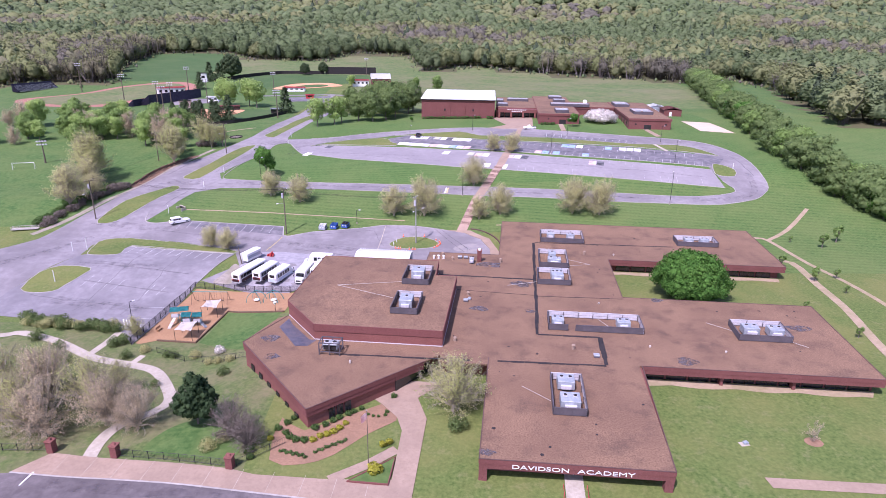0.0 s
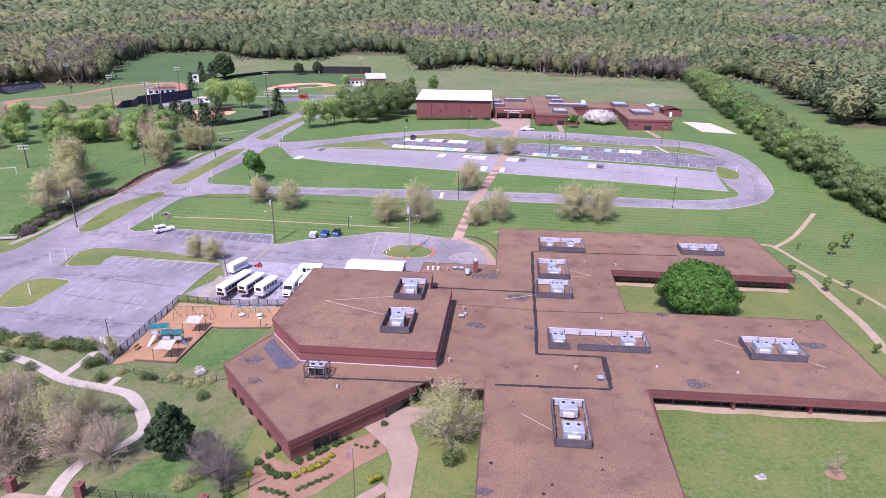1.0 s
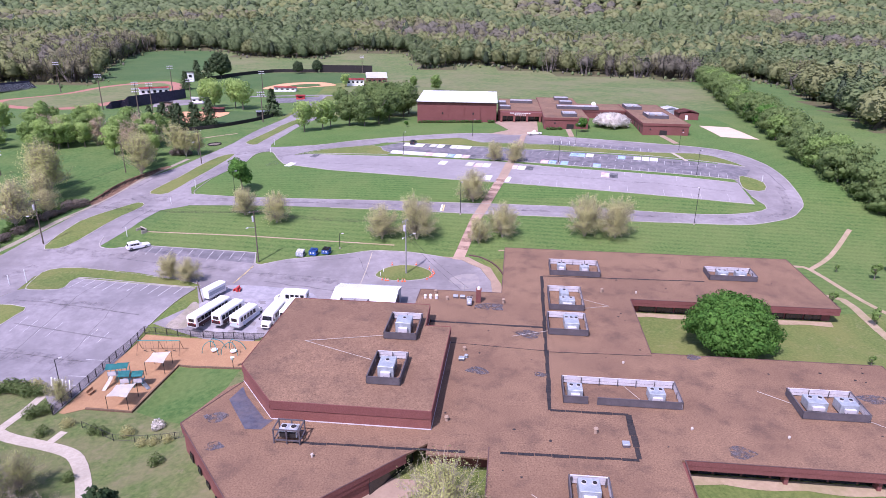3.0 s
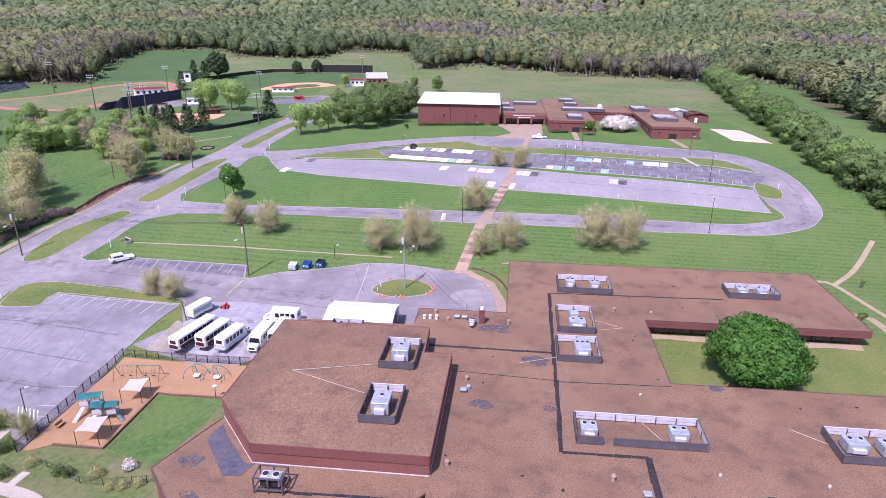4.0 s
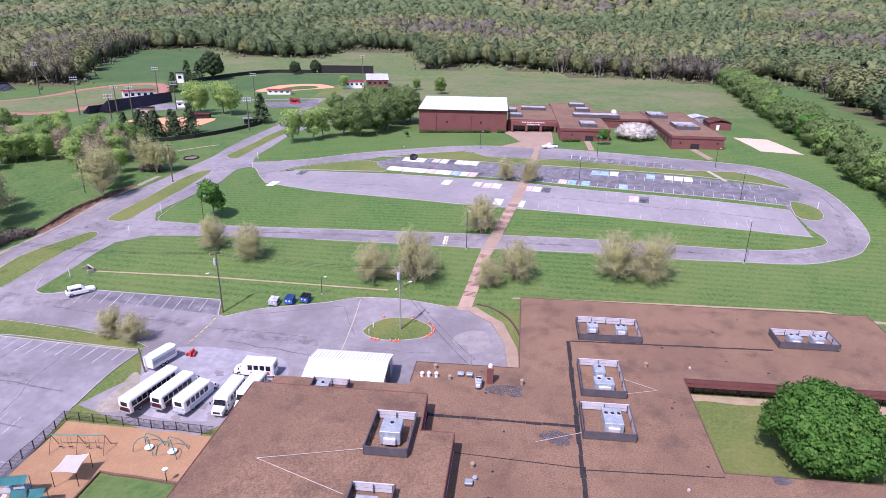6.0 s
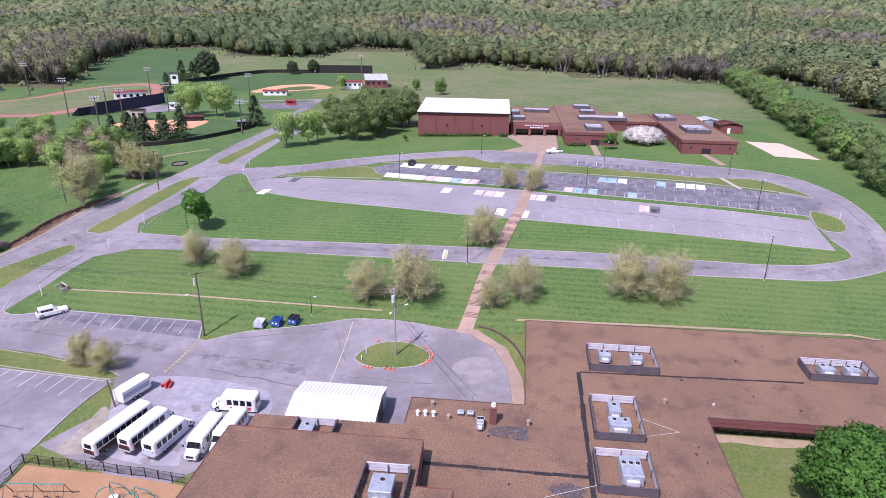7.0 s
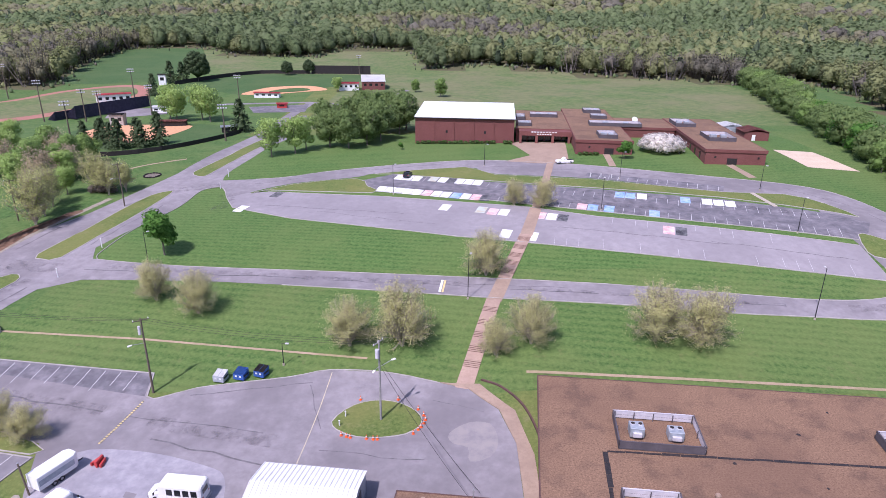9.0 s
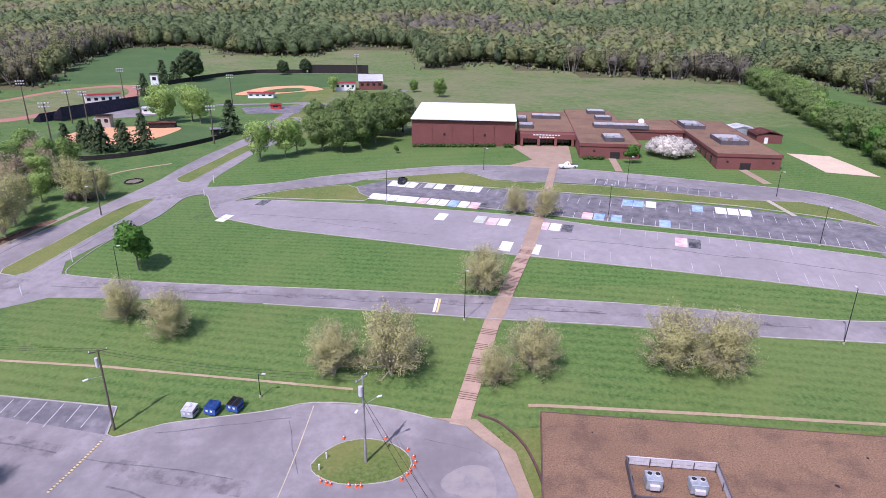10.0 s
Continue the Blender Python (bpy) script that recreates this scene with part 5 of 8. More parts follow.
for k in range(4):
    part("pier", box(bmesh.new(), 1.6 + k * 5.8, -4.0, 12.5, 0.9, 0.9, 4.9, m=em), "brick_pale", campus)
part("door", box(bmesh.new(), 11.0, -0.1, 14.2, 3.0, 0.14, 2.6, m=mb), "dark", campus, "dark recessed door")
part("door", box(bmesh.new(), 8.2, -0.1, 14.2, 3.0, 0.14, 2.6, m=rb), "dark", campus, "dark recessed door")
for mm, xs in ((mb, (4.5, 16)), (rb, (3.0, 16))):
    for x in xs:
        part("vent", box(bmesh.new(), x, -0.06, 16.8, 0.6, 0.1, 0.6, m=mm), "dark", campus)
for k in range(3):
    part("window", box(bmesh.new(), -0.06, 6 + k * 6, 15.6, 0.12, 1.2, 2.0, m=rb), "glass", campus)
for row, (z, n, wd) in enumerate(((18.55, 9, 0.7), (17.8, 6, 0.6))):
    for k in range(n):
        part("sign_bar", box(bmesh.new(), 10.5 + (k - n / 2) * wd * 1.5, -4.55, z, wd, 0.06, 0.4, m=em), "white_paint", campus)


def far_screen(m, x, y, w, d, z, gr="far rooftop screens"):
    sc = thing("equipment_screen", m @ Matrix.Translation((x, y, z)), "dark screen round rooftop units, pale inside", "equipment screen", gr)
    q = sc.matrix_basis
    for bx, by, bw, bd in ((0, -d / 2, w, 0.15), (0, d / 2, w, 0.15), (-w / 2, 0, 0.15, d), (w / 2, 0, 0.15, d)):
        pn = part("panel", box(bmesh.new(), bx, by, 0, bw, bd, 1.3, m=q), "screen_dark", sc)
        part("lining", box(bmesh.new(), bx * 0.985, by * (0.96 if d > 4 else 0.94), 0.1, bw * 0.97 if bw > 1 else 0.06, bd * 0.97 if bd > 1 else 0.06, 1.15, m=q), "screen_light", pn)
    part("unit", box(bmesh.new(), -w * 0.18, 0, 0, 2.0, 2.0, 1.3, m=q, bevel=0.08), "grey_metal", sc)
    part("unit", box(bmesh.new(), w * 0.22, 0, 0, 1.8, 2.0, 1.2, m=q, bevel=0.08), "grey_metal", sc)
    return sc


for m, x, y, w, d, z in ((em, 11, 31, 11, 6, 19.2), (em, 3, 8, 5, 6, 19.2), (mb, 11, 8, 6, 9, 19.4), (mb, 12, 66, 7, 7, 19.4), (mb, 13, 50, 6, 6, 19.4), (mb, 17, 32, 19, 6, 19.4), (rb, 9, 20, 8.5, 12, 19.5), (rb, 4, 48, 7, 12, 19.5), (em, 1.5, 24, 3.6, 9, 19.2)):
    far_screen(m, x, y, w, d, z)
dish_at = mb @ Vector((25, 36, 19.3))
dish = thing("satellite_dish", tuple(dish_at), "white round satellite dish on a short mast", "satellite dish")
part("mast", tube(bmesh.new(), dish_at, dish_at + Vector((0, 0, 1.4)), 0.08, sides=8), "pole_metal", dish)
bm = bmesh.new()
bmesh.ops.create_uvsphere(bm, u_segments=16, v_segments=8, radius=1.1, matrix=Matrix.Translation(dish_at + Vector((0, -0.2, 1.9))) @ Matrix.Rotation(radians(55), 4, "X") @ Matrix.Diagonal((1, 1, 0.25, 1)))
part("bowl", bm, "white_metal", dish)
for x, y, w, d, h, rm in ((118, 281, 8.5, 9.5, 3.2, "red_roof"), (113.5, 291, 9, 8, 3.4, "white_metal")):
    m = on_land(x, y, -6)
    s = thing("utility_shed", m, "small dark metal shed with a low gable roof", "shed", "sheds by the sand court")
    part("wall", box(bmesh.new(), 0, 0, -0.5, w, d, h + 0.5, m=m), "brick" if rm == "red_roof" else "grey_metal", s)
    bm = bmesh.new()
    for sgn in (-1, 1):
        q = [bm.verts.new(m @ Vector(p)) for p in ((0, -d / 2 - 0.4, h + 1.0), (0, d / 2 + 0.4, h + 1.0), (sgn * (w / 2 + 0.4), d / 2 + 0.4, h - 0.1), (sgn * (w / 2 + 0.4), -d / 2 - 0.4, h - 0.1))]
        bm.faces.new(q if sgn < 0 else q[::-1])
    got = bmesh.ops.solidify(bm, geom=bm.faces[:], thickness=0.12)
    part("roof", bm, "brick_pale" if rm == "red_roof" else "white_metal", s)
    part("door", box(bmesh.new(), -1.0, -d / 2 - 0.03, 0.1, 1.2, 0.06, 2.1, m=m), "white_metal", s, "pale door")

# ---- trees ----
def mesh_from(verts, faces, name, normals=None):
    """A mesh; the normals, where given, are those of the whole crown, so that it shades as one soft body."""
    me = bpy.data.meshes.new(name)
    F = np.asarray(faces, np.int32)
    me.vertices.add(len(verts))
    me.vertices.foreach_set("co", np.asarray(verts, np.float32).ravel())
    me.loops.add(F.size)
    me.loops.foreach_set("vertex_index", F.ravel())
    me.polygons.add(len(F))
    me.polygons.foreach_set("loop_start", (np.arange(len(F)) * F.shape[1]).astype(np.int32))
    me.update(calc_edges=True)
    if normals is not None:
        me.shade_smooth()
        at = me.attributes.new("custom_normal", "FLOAT_VECTOR", "POINT")
        at.data.foreach_set("vector", np.asarray(normals, np.float32).ravel())
    return me


def leaf_cards(centres, size, rs, out=None, soft=0.5):
    """Small bent leaf clumps, four corners each, at the given places; their normals lean outwards by soft."""
    n = len(centres)
    a = rs.normal(size=(n, 3))
    a /= np.linalg.norm(a, axis=1, keepdims=True) + 1e-9
    if out is not None:
        a = np.where((a * out).sum(1, keepdims=True) < 0, -a, a)
        a = 0.8 * a + 0.6 * out
        a /= np.linalg.norm(a, axis=1, keepdims=True) + 1e-9
    b = np.cross(a, rs.normal(size=(n, 3)))
    b /= np.linalg.norm(b, axis=1, keepdims=True) + 1e-9
    c = np.cross(a, b)
    s = size * rs.uniform(0.55, 1.35, (n, 1))
    v = np.stack([centres + s * (b * rs.uniform(0.7, 1.2, (n, 1)) - a * 0.15), centres + s * (c * rs.uniform(0.6, 1.1, (n, 1)) + a * 0.15), centres - s * (b * rs.uniform(0.7, 1.2, (n, 1)) + a * 0.15), centres - s * (c * rs.uniform(0.6, 1.1, (n, 1)) - a * 0.15)], 1).reshape(-1, 3)
    nm = (1 - soft) * a + soft * (out if out is not None else a)
    nm = nm / (np.linalg.norm(nm, axis=1, keepdims=True) + 1e-9)
    return v, np.arange(4 * n).reshape(-1, 4), np.repeat(nm, 4, 0)


def lobes(rs, n, radius, tall, base, squash=1.0):
    """Blobs that make up a crown: centre and radius."""
    out = []
    for k in range(n):
        h = base + (tall - base) * (0.15 + 0.7 * rs.random())
        f = math.sin(math.pi * min(0.95, max(0.12, (h - base) / (tall - base)))) ** 0.6
        t = rs.uniform(0, 6.28)
        r = radius * f * rs.uniform(0.15, 0.72)
        out.append((np.array([r * math.cos(t), r * math.sin(t), h]), radius * rs.uniform(0.32, 0.5)))
    return out


def crown_points(rs, blobs, n):
    """Places on the outer skins of the blobs, with their outward directions."""
    pts, outs = [], []
    w = np.array([r * r for _, r in blobs])
    pick = rs.choice(len(blobs), n, p=w / w.sum())
    d = rs.normal(size=(n, 3))
    d /= np.linalg.norm(d, axis=1, keepdims=True)
    cs = np.array([c for c, _ in blobs])[pick]
    rr = np.array([r for _, r in blobs])[pick][:, None]
    p = cs + d * rr * rs.uniform(0.7, 1.05, (n, 1)) * (1, 1, 0.85)
    return p, d


def limbs(rs, bm, height_, spread, r0, stems=1, depth=4, start=0.35, up=0.55, sides=5):
    """Trunk and forking limbs; returns the tips."""
    tips, nodes = [], []

    def grow(p, d, length, r, level):
        q = p + d * length
        tube(bm, p, q, r, r * 0.68, max(3, sides - level), cap=False)
        if level >= 1:
            nodes.append(q)
            nodes.append(p.lerp(q, 0.5))
        if level >= depth:
            tips.append(q)
            return
        for _ in range(rs.integers(2, 4)):
            nd = Vector((d.x + rs.normal() * spread, d.y + rs.normal() * spread, d.z * 0.8 + up * rs.uniform(0.2, 1.0))).normalized()
            grow(q, nd, length * rs.uniform(0.6, 0.85), r * 0.6, level + 1)

    for s in range(stems):
        t = 6.28 * s / stems + rs.uniform(0, 1)
        lean = 0.0 if stems == 1 else 0.35
        grow(Vector((0.15 * math.cos(t), 0.15 * math.sin(t), -0.2)) if stems > 1 else Vector((0, 0, -0.2)), Vector((lean * math.cos(t), lean * math.sin(t), 1)).normalized(), height_ * start, r0, 0)
    return tips, nodes


def ball(sub):
    bm = bmesh.new()
    bmesh.ops.create_icosphere(bm, subdivisions=sub, radius=1)
    v, f = np.array([tuple(q.co) for q in bm.verts]), np.array([[q.index for q in fc.verts] for fc in bm.faces])
    bm.free()
    return v, f


ICO1, ICO2 = ball(1), ball(2)


def lumps(rs, blobs, ico, rough, mid, lean=0.4):
    """Uneven closed masses of foliage at the blobs (centre, radius, stretch), their normals leaning outwards from mid."""
    iv, tri = ico
    v, f, nm = [], [], []
    for k, (c, r, tall) in enumerate(blobs):
        p = np.array(c) + iv * r * (1 + rough * rs.uniform(-1, 1, (len(iv), 1))) * (1, 1, tall)
        o = p - mid
        o /= np.linalg.norm(o, axis=1, keepdims=True) + 1e-9
        n = (1 - lean) * iv + lean * o
        v.append(p)
        nm.append(n / (np.linalg.norm(n, axis=1, keepdims=True) + 1e-9))
        f.append(tri + k * len(iv))
    return np.vstack(v), np.vstack(f), np.vstack(nm)


def leafy_tree(name, seed, tall, radius, mat, label, n=1500, size=0.42, base=0.25, bark="bark", lobe_n=14, group="", core=0.72, dome=None, taper=0.0):
    rs = np.random.default_rng(seed)
    t = thing(name, Matrix(), label, "tree", group)
    bm = bmesh.new()
    limbs(rs, bm, tall, 0.45, max(0.12, tall * 0.022), 1, 3, 0.3)
    part("trunk", bm, bark, t)
    blobs = lobes(rs, lobe_n, radius, tall, tall * base)
    if dome:
        # a closed dome: small tufts all over a rounded body
        blobs = []
        for k in range(lobe_n):
            sz = -0.55 + 1.55 * (k + 0.5) / lobe_n
            c, a = math.sqrt(max(0.0, 1 - sz * sz)), 2.399963 * k
            body = np.array([c * math.cos(a) * radius, c * math.sin(a) * radius, sz * tall * (0.52 if sz > 0 else 0.36)]) * rs.uniform(0.74 - taper * 0.4, 0.92) * (1 - taper * max(0.0, sz), 1 - taper * max(0.0, sz), 1)
            blobs.append((body + (0, 0, tall * 0.42), radius * dome * rs.uniform(0.75, 1.25)))
    p, d = crown_points(rs, blobs, n)
    mid = np.array([0, 0, tall * (base + 0.75) / 2])
    o = (p - mid) / np.linalg.norm(p - mid, axis=1, keepdims=True)
    d = 0.6 * d + 0.4 * o
    d /= np.linalg.norm(d, axis=1, keepdims=True)
    v, f, nm = leaf_cards(p, size, rs, out=d)
    f = np.vstack([f[:, (0, 1, 2)], f[:, (0, 2, 3)]])
    if core:
        body = [((0, 0, tall * (0.42 - 0.12 * taper)), radius * 0.72 * (1 - 0.4 * taper), tall * 0.5 / radius)] if dome else []
        cv, cf, cn = lumps(rs, body + [(c, r * core, 0.85) for c, r in blobs], ICO1, 0.22, mid)
        v, f, nm = np.vstack([v, cv]), np.vstack([f, cf + len(v)]), np.vstack([nm, cn])
    part("crown", mesh_from(v, f, "crown", nm), mat, t)
    return t


def budding_tree(name, seed, tall, radius, mat, label, limbs_n=70, n=6000, size=0.1, bark="bark_grey", low=0.06, group=""):
    """A tree in early spring: a rounded fan of fine branches that rises from the foot, with scattered small leaves."""
    rs = np.random.default_rng(seed)
    t = thing(name, Matrix(), label, "tree", group)
    bm = bmesh.new()
    bumps = [(rs.uniform(0, 6.28), rs.uniform(0.1, 1.3), rs.uniform(-0.28, 0.22)) for _ in range(12)]

    def reach(th, el):
        """How far the crown reaches in a direction."""
        f = 1 + sum(a * math.exp(-5 * ((math.sin((th - q) / 2) * 2) ** 2 + (el - e) ** 2)) for q, e, a in bumps)
        return f

    fork = tall * (0.16 if low < 0.15 else 0.24)
    for k in range(3):
        an = 2.1 * k + rs.uniform(0, 1)
        tube(bm, (0.05 * math.cos(an), 0.05 * math.sin(an), -0.2), (0.4 * math.cos(an), 0.4 * math.sin(an), fork), tall * 0.016, tall * 0.012, 5, cap=False)
    places, outs = [], []
    for k in range(limbs_n):
        th = rs.uniform(0, 6.28)
        el = math.asin(rs.uniform(-0.85 if low < 0.15 else low - 0.55, 1.0)) if rs.random() < 0.6 else rs.uniform(0.5, 1.45)
        f = reach(th, el) * rs.uniform(0.78, 1.0)
        tip = Vector((radius * f * math.cos(el) * math.cos(th), radius * f * math.cos(el) * math.sin(th), tall * 0.42 + (tall * 0.58 * f if el > 0 else tall * 0.40) * math.sin(el)))
        root = Vector((0.35 * math.cos(th), 0.35 * math.sin(th), fork * rs.uniform(0.5, 1.3)))
        mid = root.lerp(tip, 0.5) + Vector((0, 0, 0.10 * tall * rs.uniform(0, 1))) + Vector(rs.normal(size=3)) * tall * 0.025
        tube(bm, root, mid, tall * 0.0075, tall * 0.005, 4, cap=False)
        tube(bm, mid, tip, tall * 0.005, tall * 0.0016, 3, cap=False)
        for s in range(11):
            q = rs.uniform(0.25, 1.0)
            base = root.lerp(mid, q * 2) if q < 0.5 else mid.lerp(tip, q * 2 - 1)
            d = ((tip - root).normalized() * 0.8 + Vector(rs.normal(size=3)) * 0.55 + Vector((0, 0, 0.35))).normalized()
            end = base + d * tall * rs.uniform(0.07, 0.16)
            tube(bm, base, end, tall * 0.0024, tall * 0.001, 3, cap=False)
            for w in (0.4, 0.7, 1.0):
                places.append(tuple(base.lerp(end, w)))
    part("trunk", bm, bark, t)
    c = np.array(places)[rs.integers(0, len(places), n)] + rs.normal(size=(n, 3)) * tall * 0.03
    o = c - np.array([0, 0, tall * 0.35])
    o /= np.linalg.norm(o, axis=1, keepdims=True) + 1e-6
    v, f, nm = leaf_cards(c, size, rs, out=o, soft=0.35)
    part("crown", mesh_from(v, f, "crown", nm), mat, t)
    return t


def conifer(name, seed, tall, radius, mat, label, tiers=16, group="", size=0.5):
    rs = np.random.default_rng(seed)
    t = thing(name, Matrix(), label, "tree", group)
    part("trunk", tube(bmesh.new(), (0, 0, -0.2), (0, 0, tall * 0.95), tall * 0.018, 0.03, 7), "bark", t)
    c, o = [], []
    for k in range(tiers):
        h = tall * (0.08 + 0.9 * k / tiers)
        r = radius * (1 - (h / tall)) ** 0.8 + 0.15
        for s in range(7 + int(4 * (1 - k / tiers))):
            a = rs.uniform(0, 6.28)
            for f in np.linspace(0.25, 1.0, 6):
                rr = r * f * rs.uniform(0.8, 1.15)
                c.append((rr * math.cos(a) + rs.normal() * 0.1, rr * math.sin(a) + rs.normal() * 0.1, h - 0.25 * rr + rs.normal() * 0.15))
                o.append((0.5 * math.cos(a), 0.5 * math.sin(a), 0.6))
    v, f, nm = leaf_cards(np.array(c), size, rs, out=np.array(o) / np.linalg.norm(o, axis=1, keepdims=True), soft=0.5)
    part("crown", mesh_from(v, f, "crown", nm), mat, t)
    return t


def plant(t, places, base_size):
    """Set the tree at the first place and copies at the others: x, y, size, turn."""
    for k, (x, y, size, turn) in enumerate(places):
        m = on_land(x, y, turn)
        s = size / base_size
        o = t if k == 0 else copy_thing(t, m)
        o.matrix_basis = m
        o.scale = (s, s, s)


BUD = "rounded multi-stemmed tree with sparse tan spring buds"
plant(budding_tree("budding_tree", 3, 8.0, 4.3, "leaf_bud", BUD, 110, 12000, 0.078, group="budding trees on the lawns"),
      [(-12.2, 147.3, 7.7, 0), (-42.4, 156.2, 7.2, 80), (42.7, 148.8, 9.2, 30), (13.4, 171.6, 8.2, 200), (20.2, 147.6, 7.7, 140), (-55.3, 123.4, 5.0, 10)], 6.5)
plant(budding_tree("budding_tree", 8, 8.0, 4.2, "leaf_bud", BUD, 110, 12000, 0.078, group="budding trees on the lawns"),
      [(-2.9, 147.4, 10.0, 0), (-52.7, 161.2, 6.9, 50), (50.6, 147.6, 9.2, 100), (13.6, 144.8, 5.9, 20), (-60.6, 125.6, 5.0, 190), (23, 209, 5.9, 0), (30.4, 207, 6.4, 90)], 6.5)
plant(budding_tree("bare_tree", 21, 9, 5.2, "leaf_twig", "tan-grey bare tree with a haze of fine twigs", 85, 6000, 0.085, group="bare trees"),
      [(-60.5, 50, 10.5, 0), (-48.5, 44.5, 8.5, 120), (-43.2, 42.6, 7.6, 310), (-68, 45, 11.0, 260), (-56, 41, 9.0, 70), (-75, 51, 9.5, 50)], 9)
plant(budding_tree("bare_tree", 34, 9, 5.0, "leaf_olive", "tan budding tree with many fine twigs", 95, 8500, 0.085, group="bare trees"),
      [(3.3, 46.5, 10.4, 40), (-53, 49, 10.0, 0), (-64.5, 56, 9.0, 70), (-72, 55, 9.5, 30), (-52.5, 55.5, 6.0, 140), (-79, 58, 7.5, 10), (-60, 78, 4.6, 0), (-61, 43, 9.5, 200)], 9)
plant(budding_tree("bare_tree", 23, 6, 3.4, "leaf_twig_dark", "dark grey-brown bare tree with fine twigs", 110, 1800, 0.08, "bark", group="bare trees"), [(-25.5, 37.5, 5.6, 200), (-28.5, 40, 6.2, 20)], 6)
plant(budding_tree("roadside_tree", 35, 13, 4.6, "leaf_olive", "tall open tree in tan and yellow-green bud", 80, 6500, 0.16, low=0.17, group="trees by the entry road"),
      [(-116.5, 175.7, 18, 0), (-97.3, 196.2, 14.5, 90), (-100.5, 205, 13, 10), (-95.8, 223.5, 12, 60), (-91.5, 221, 10.5, 200), (-103, 213, 11, 20), (-122, 184, 14, 150), (-88, 224, 9, 0)], 13)
plant(budding_tree("roadside_tree", 36, 11, 4.6, "leaf_bud", "sparse grey-tan tree by the ditch", 80, 3600, 0.15, low=0.17, group="trees by the entry road"), [(-111.5, 150.5, 14, 0), (-114, 156, 11, 70), (-113, 166, 11.5, 30), (-127, 190, 12, 90), (-108, 160, 8, 200)], 11)
plant(leafy_tree("maple_tree", 5, 11, 8.2, "leaf_maple", "dense round bright green maple in the courtyard", 19000, 0.21, 0.03, lobe_n=150, core=0.55, dome=0.16, taper=0.12), [(56.2, 89.4, 11.3, 0)], 11)
plant(leafy_tree("magnolia_tree", 6, 8.5, 2.9, "leaf_dark", "dark glossy evergreen magnolia", 5200, 0.22, 0.04, lobe_n=80, core=0.7, dome=0.23, taper=0.6), [(-34.6, 43.4, 9.4, 0)], 8.5)
plant(leafy_tree("young_tree", 7, 7, 3.0, "leaf_maple", "young round green tree on the lawn", 3000, 0.2, 0.16, group="young green trees"), [(-59, 180.8, 10.5, 0), (62.7, 250, 6.0, 60), (-11.1, 266.7, 2.6, 0)], 7)
plant(leafy_tree("blossom_tree", 9, 6.0, 7.6, "blossom", "wide tree covered in white blossom", 5200, 0.24, 0.1, lobe_n=60, core=0.6, dome=0.2), [(77.5, 259.5, 6.0, 0)], 6.0)
plant(leafy_tree("shade_tree", 11, 11, 4.3, "leaf", "leafy bright green tree beside the road", 4200, 0.25, 0.10, lobe_n=24, group="green trees beside the road", core=0.55),
      [(-145, 242, 9, 0), (-160, 238, 10, 60), (-178, 241, 11, 100), (1.5, 416, 11, 0), (-14, 437, 8, 40)], 11)
plant(leafy_tree("shade_tree", 13, 12, 5.0, "leaf_hedge", "tall full green tree in the clump beside the hall", 4200, 0.27, 0.08, lobe_n=28, group="green trees beside the road", core=0.55),
      [(-20, 284, 16, 50), (-14, 300, 16, 10), (-24, 275, 14, 310), (-12, 312, 17, 80), (-37, 272, 14.5, 0), (-30, 270, 15, 70), (-25, 288, 17, 160), (-19.7, 322, 16, 20), (-22, 304, 18, 200), (-34, 290, 17, 240), (-43, 298, 15, 90), (-29, 312, 18, 130)], 12)
plant(leafy_tree("shade_tree", 12, 11, 4.4, "leaf_yellow", "pale yellow-green tree in young leaf", 3000, 0.25, 0.2, lobe_n=20, group="green trees beside the road", core=0),
      [(-54.7, 259, 13.5, 0), (-47.5, 263, 13, 60), (-137, 236, 10, 0), (-152, 250, 10, 90), (-168, 232, 9, 190), (-130, 250, 9, 250), (-44.8, 268, 12, 120), (-104, 222, 8.5, 0), (-121, 232, 8, 140), (-185, 225, 11, 0), (-150, 225, 8, 30), (-122, 345, 16, 0), (-128, 352, 17, 100), (-112, 350, 17, 200), (-106, 344, 16, 250), (-62, 440, 9, 0)], 11)
plant(conifer("pine_tree", 14, 12, 4.6, "leaf_pine", "dark green pine by the ball field", group="pines"),
      [(-129.5, 279, 10, 0), (-123.6, 281, 11, 60), (-114, 274, 11.5, 100), (-110.5, 281, 11, 200), (-103.4, 283, 13, 20), (-118.5, 277, 10, 130), (-107, 277, 10.5, 170), (-126.5, 284, 9.5, 230), (-120, 285, 10, 10), (-81.5, 312, 14.5, 70), (-176, 470, 15, 40), (-168, 425, 13, 20), (-170, 474, 14, 90)], 12)
plant(leafy_tree("cedar_tree", 15, 20, 8.2, "leaf_pine", "broad dark green cedar beyond the fields", 3600, 0.5, 0.02, lobe_n=60, core=0.75, dome=0.2, group="cedars"), [(-162, 480, 21, 0), (-112, 521, 11, 40), (-98, 531.5, 11, 90)], 20)

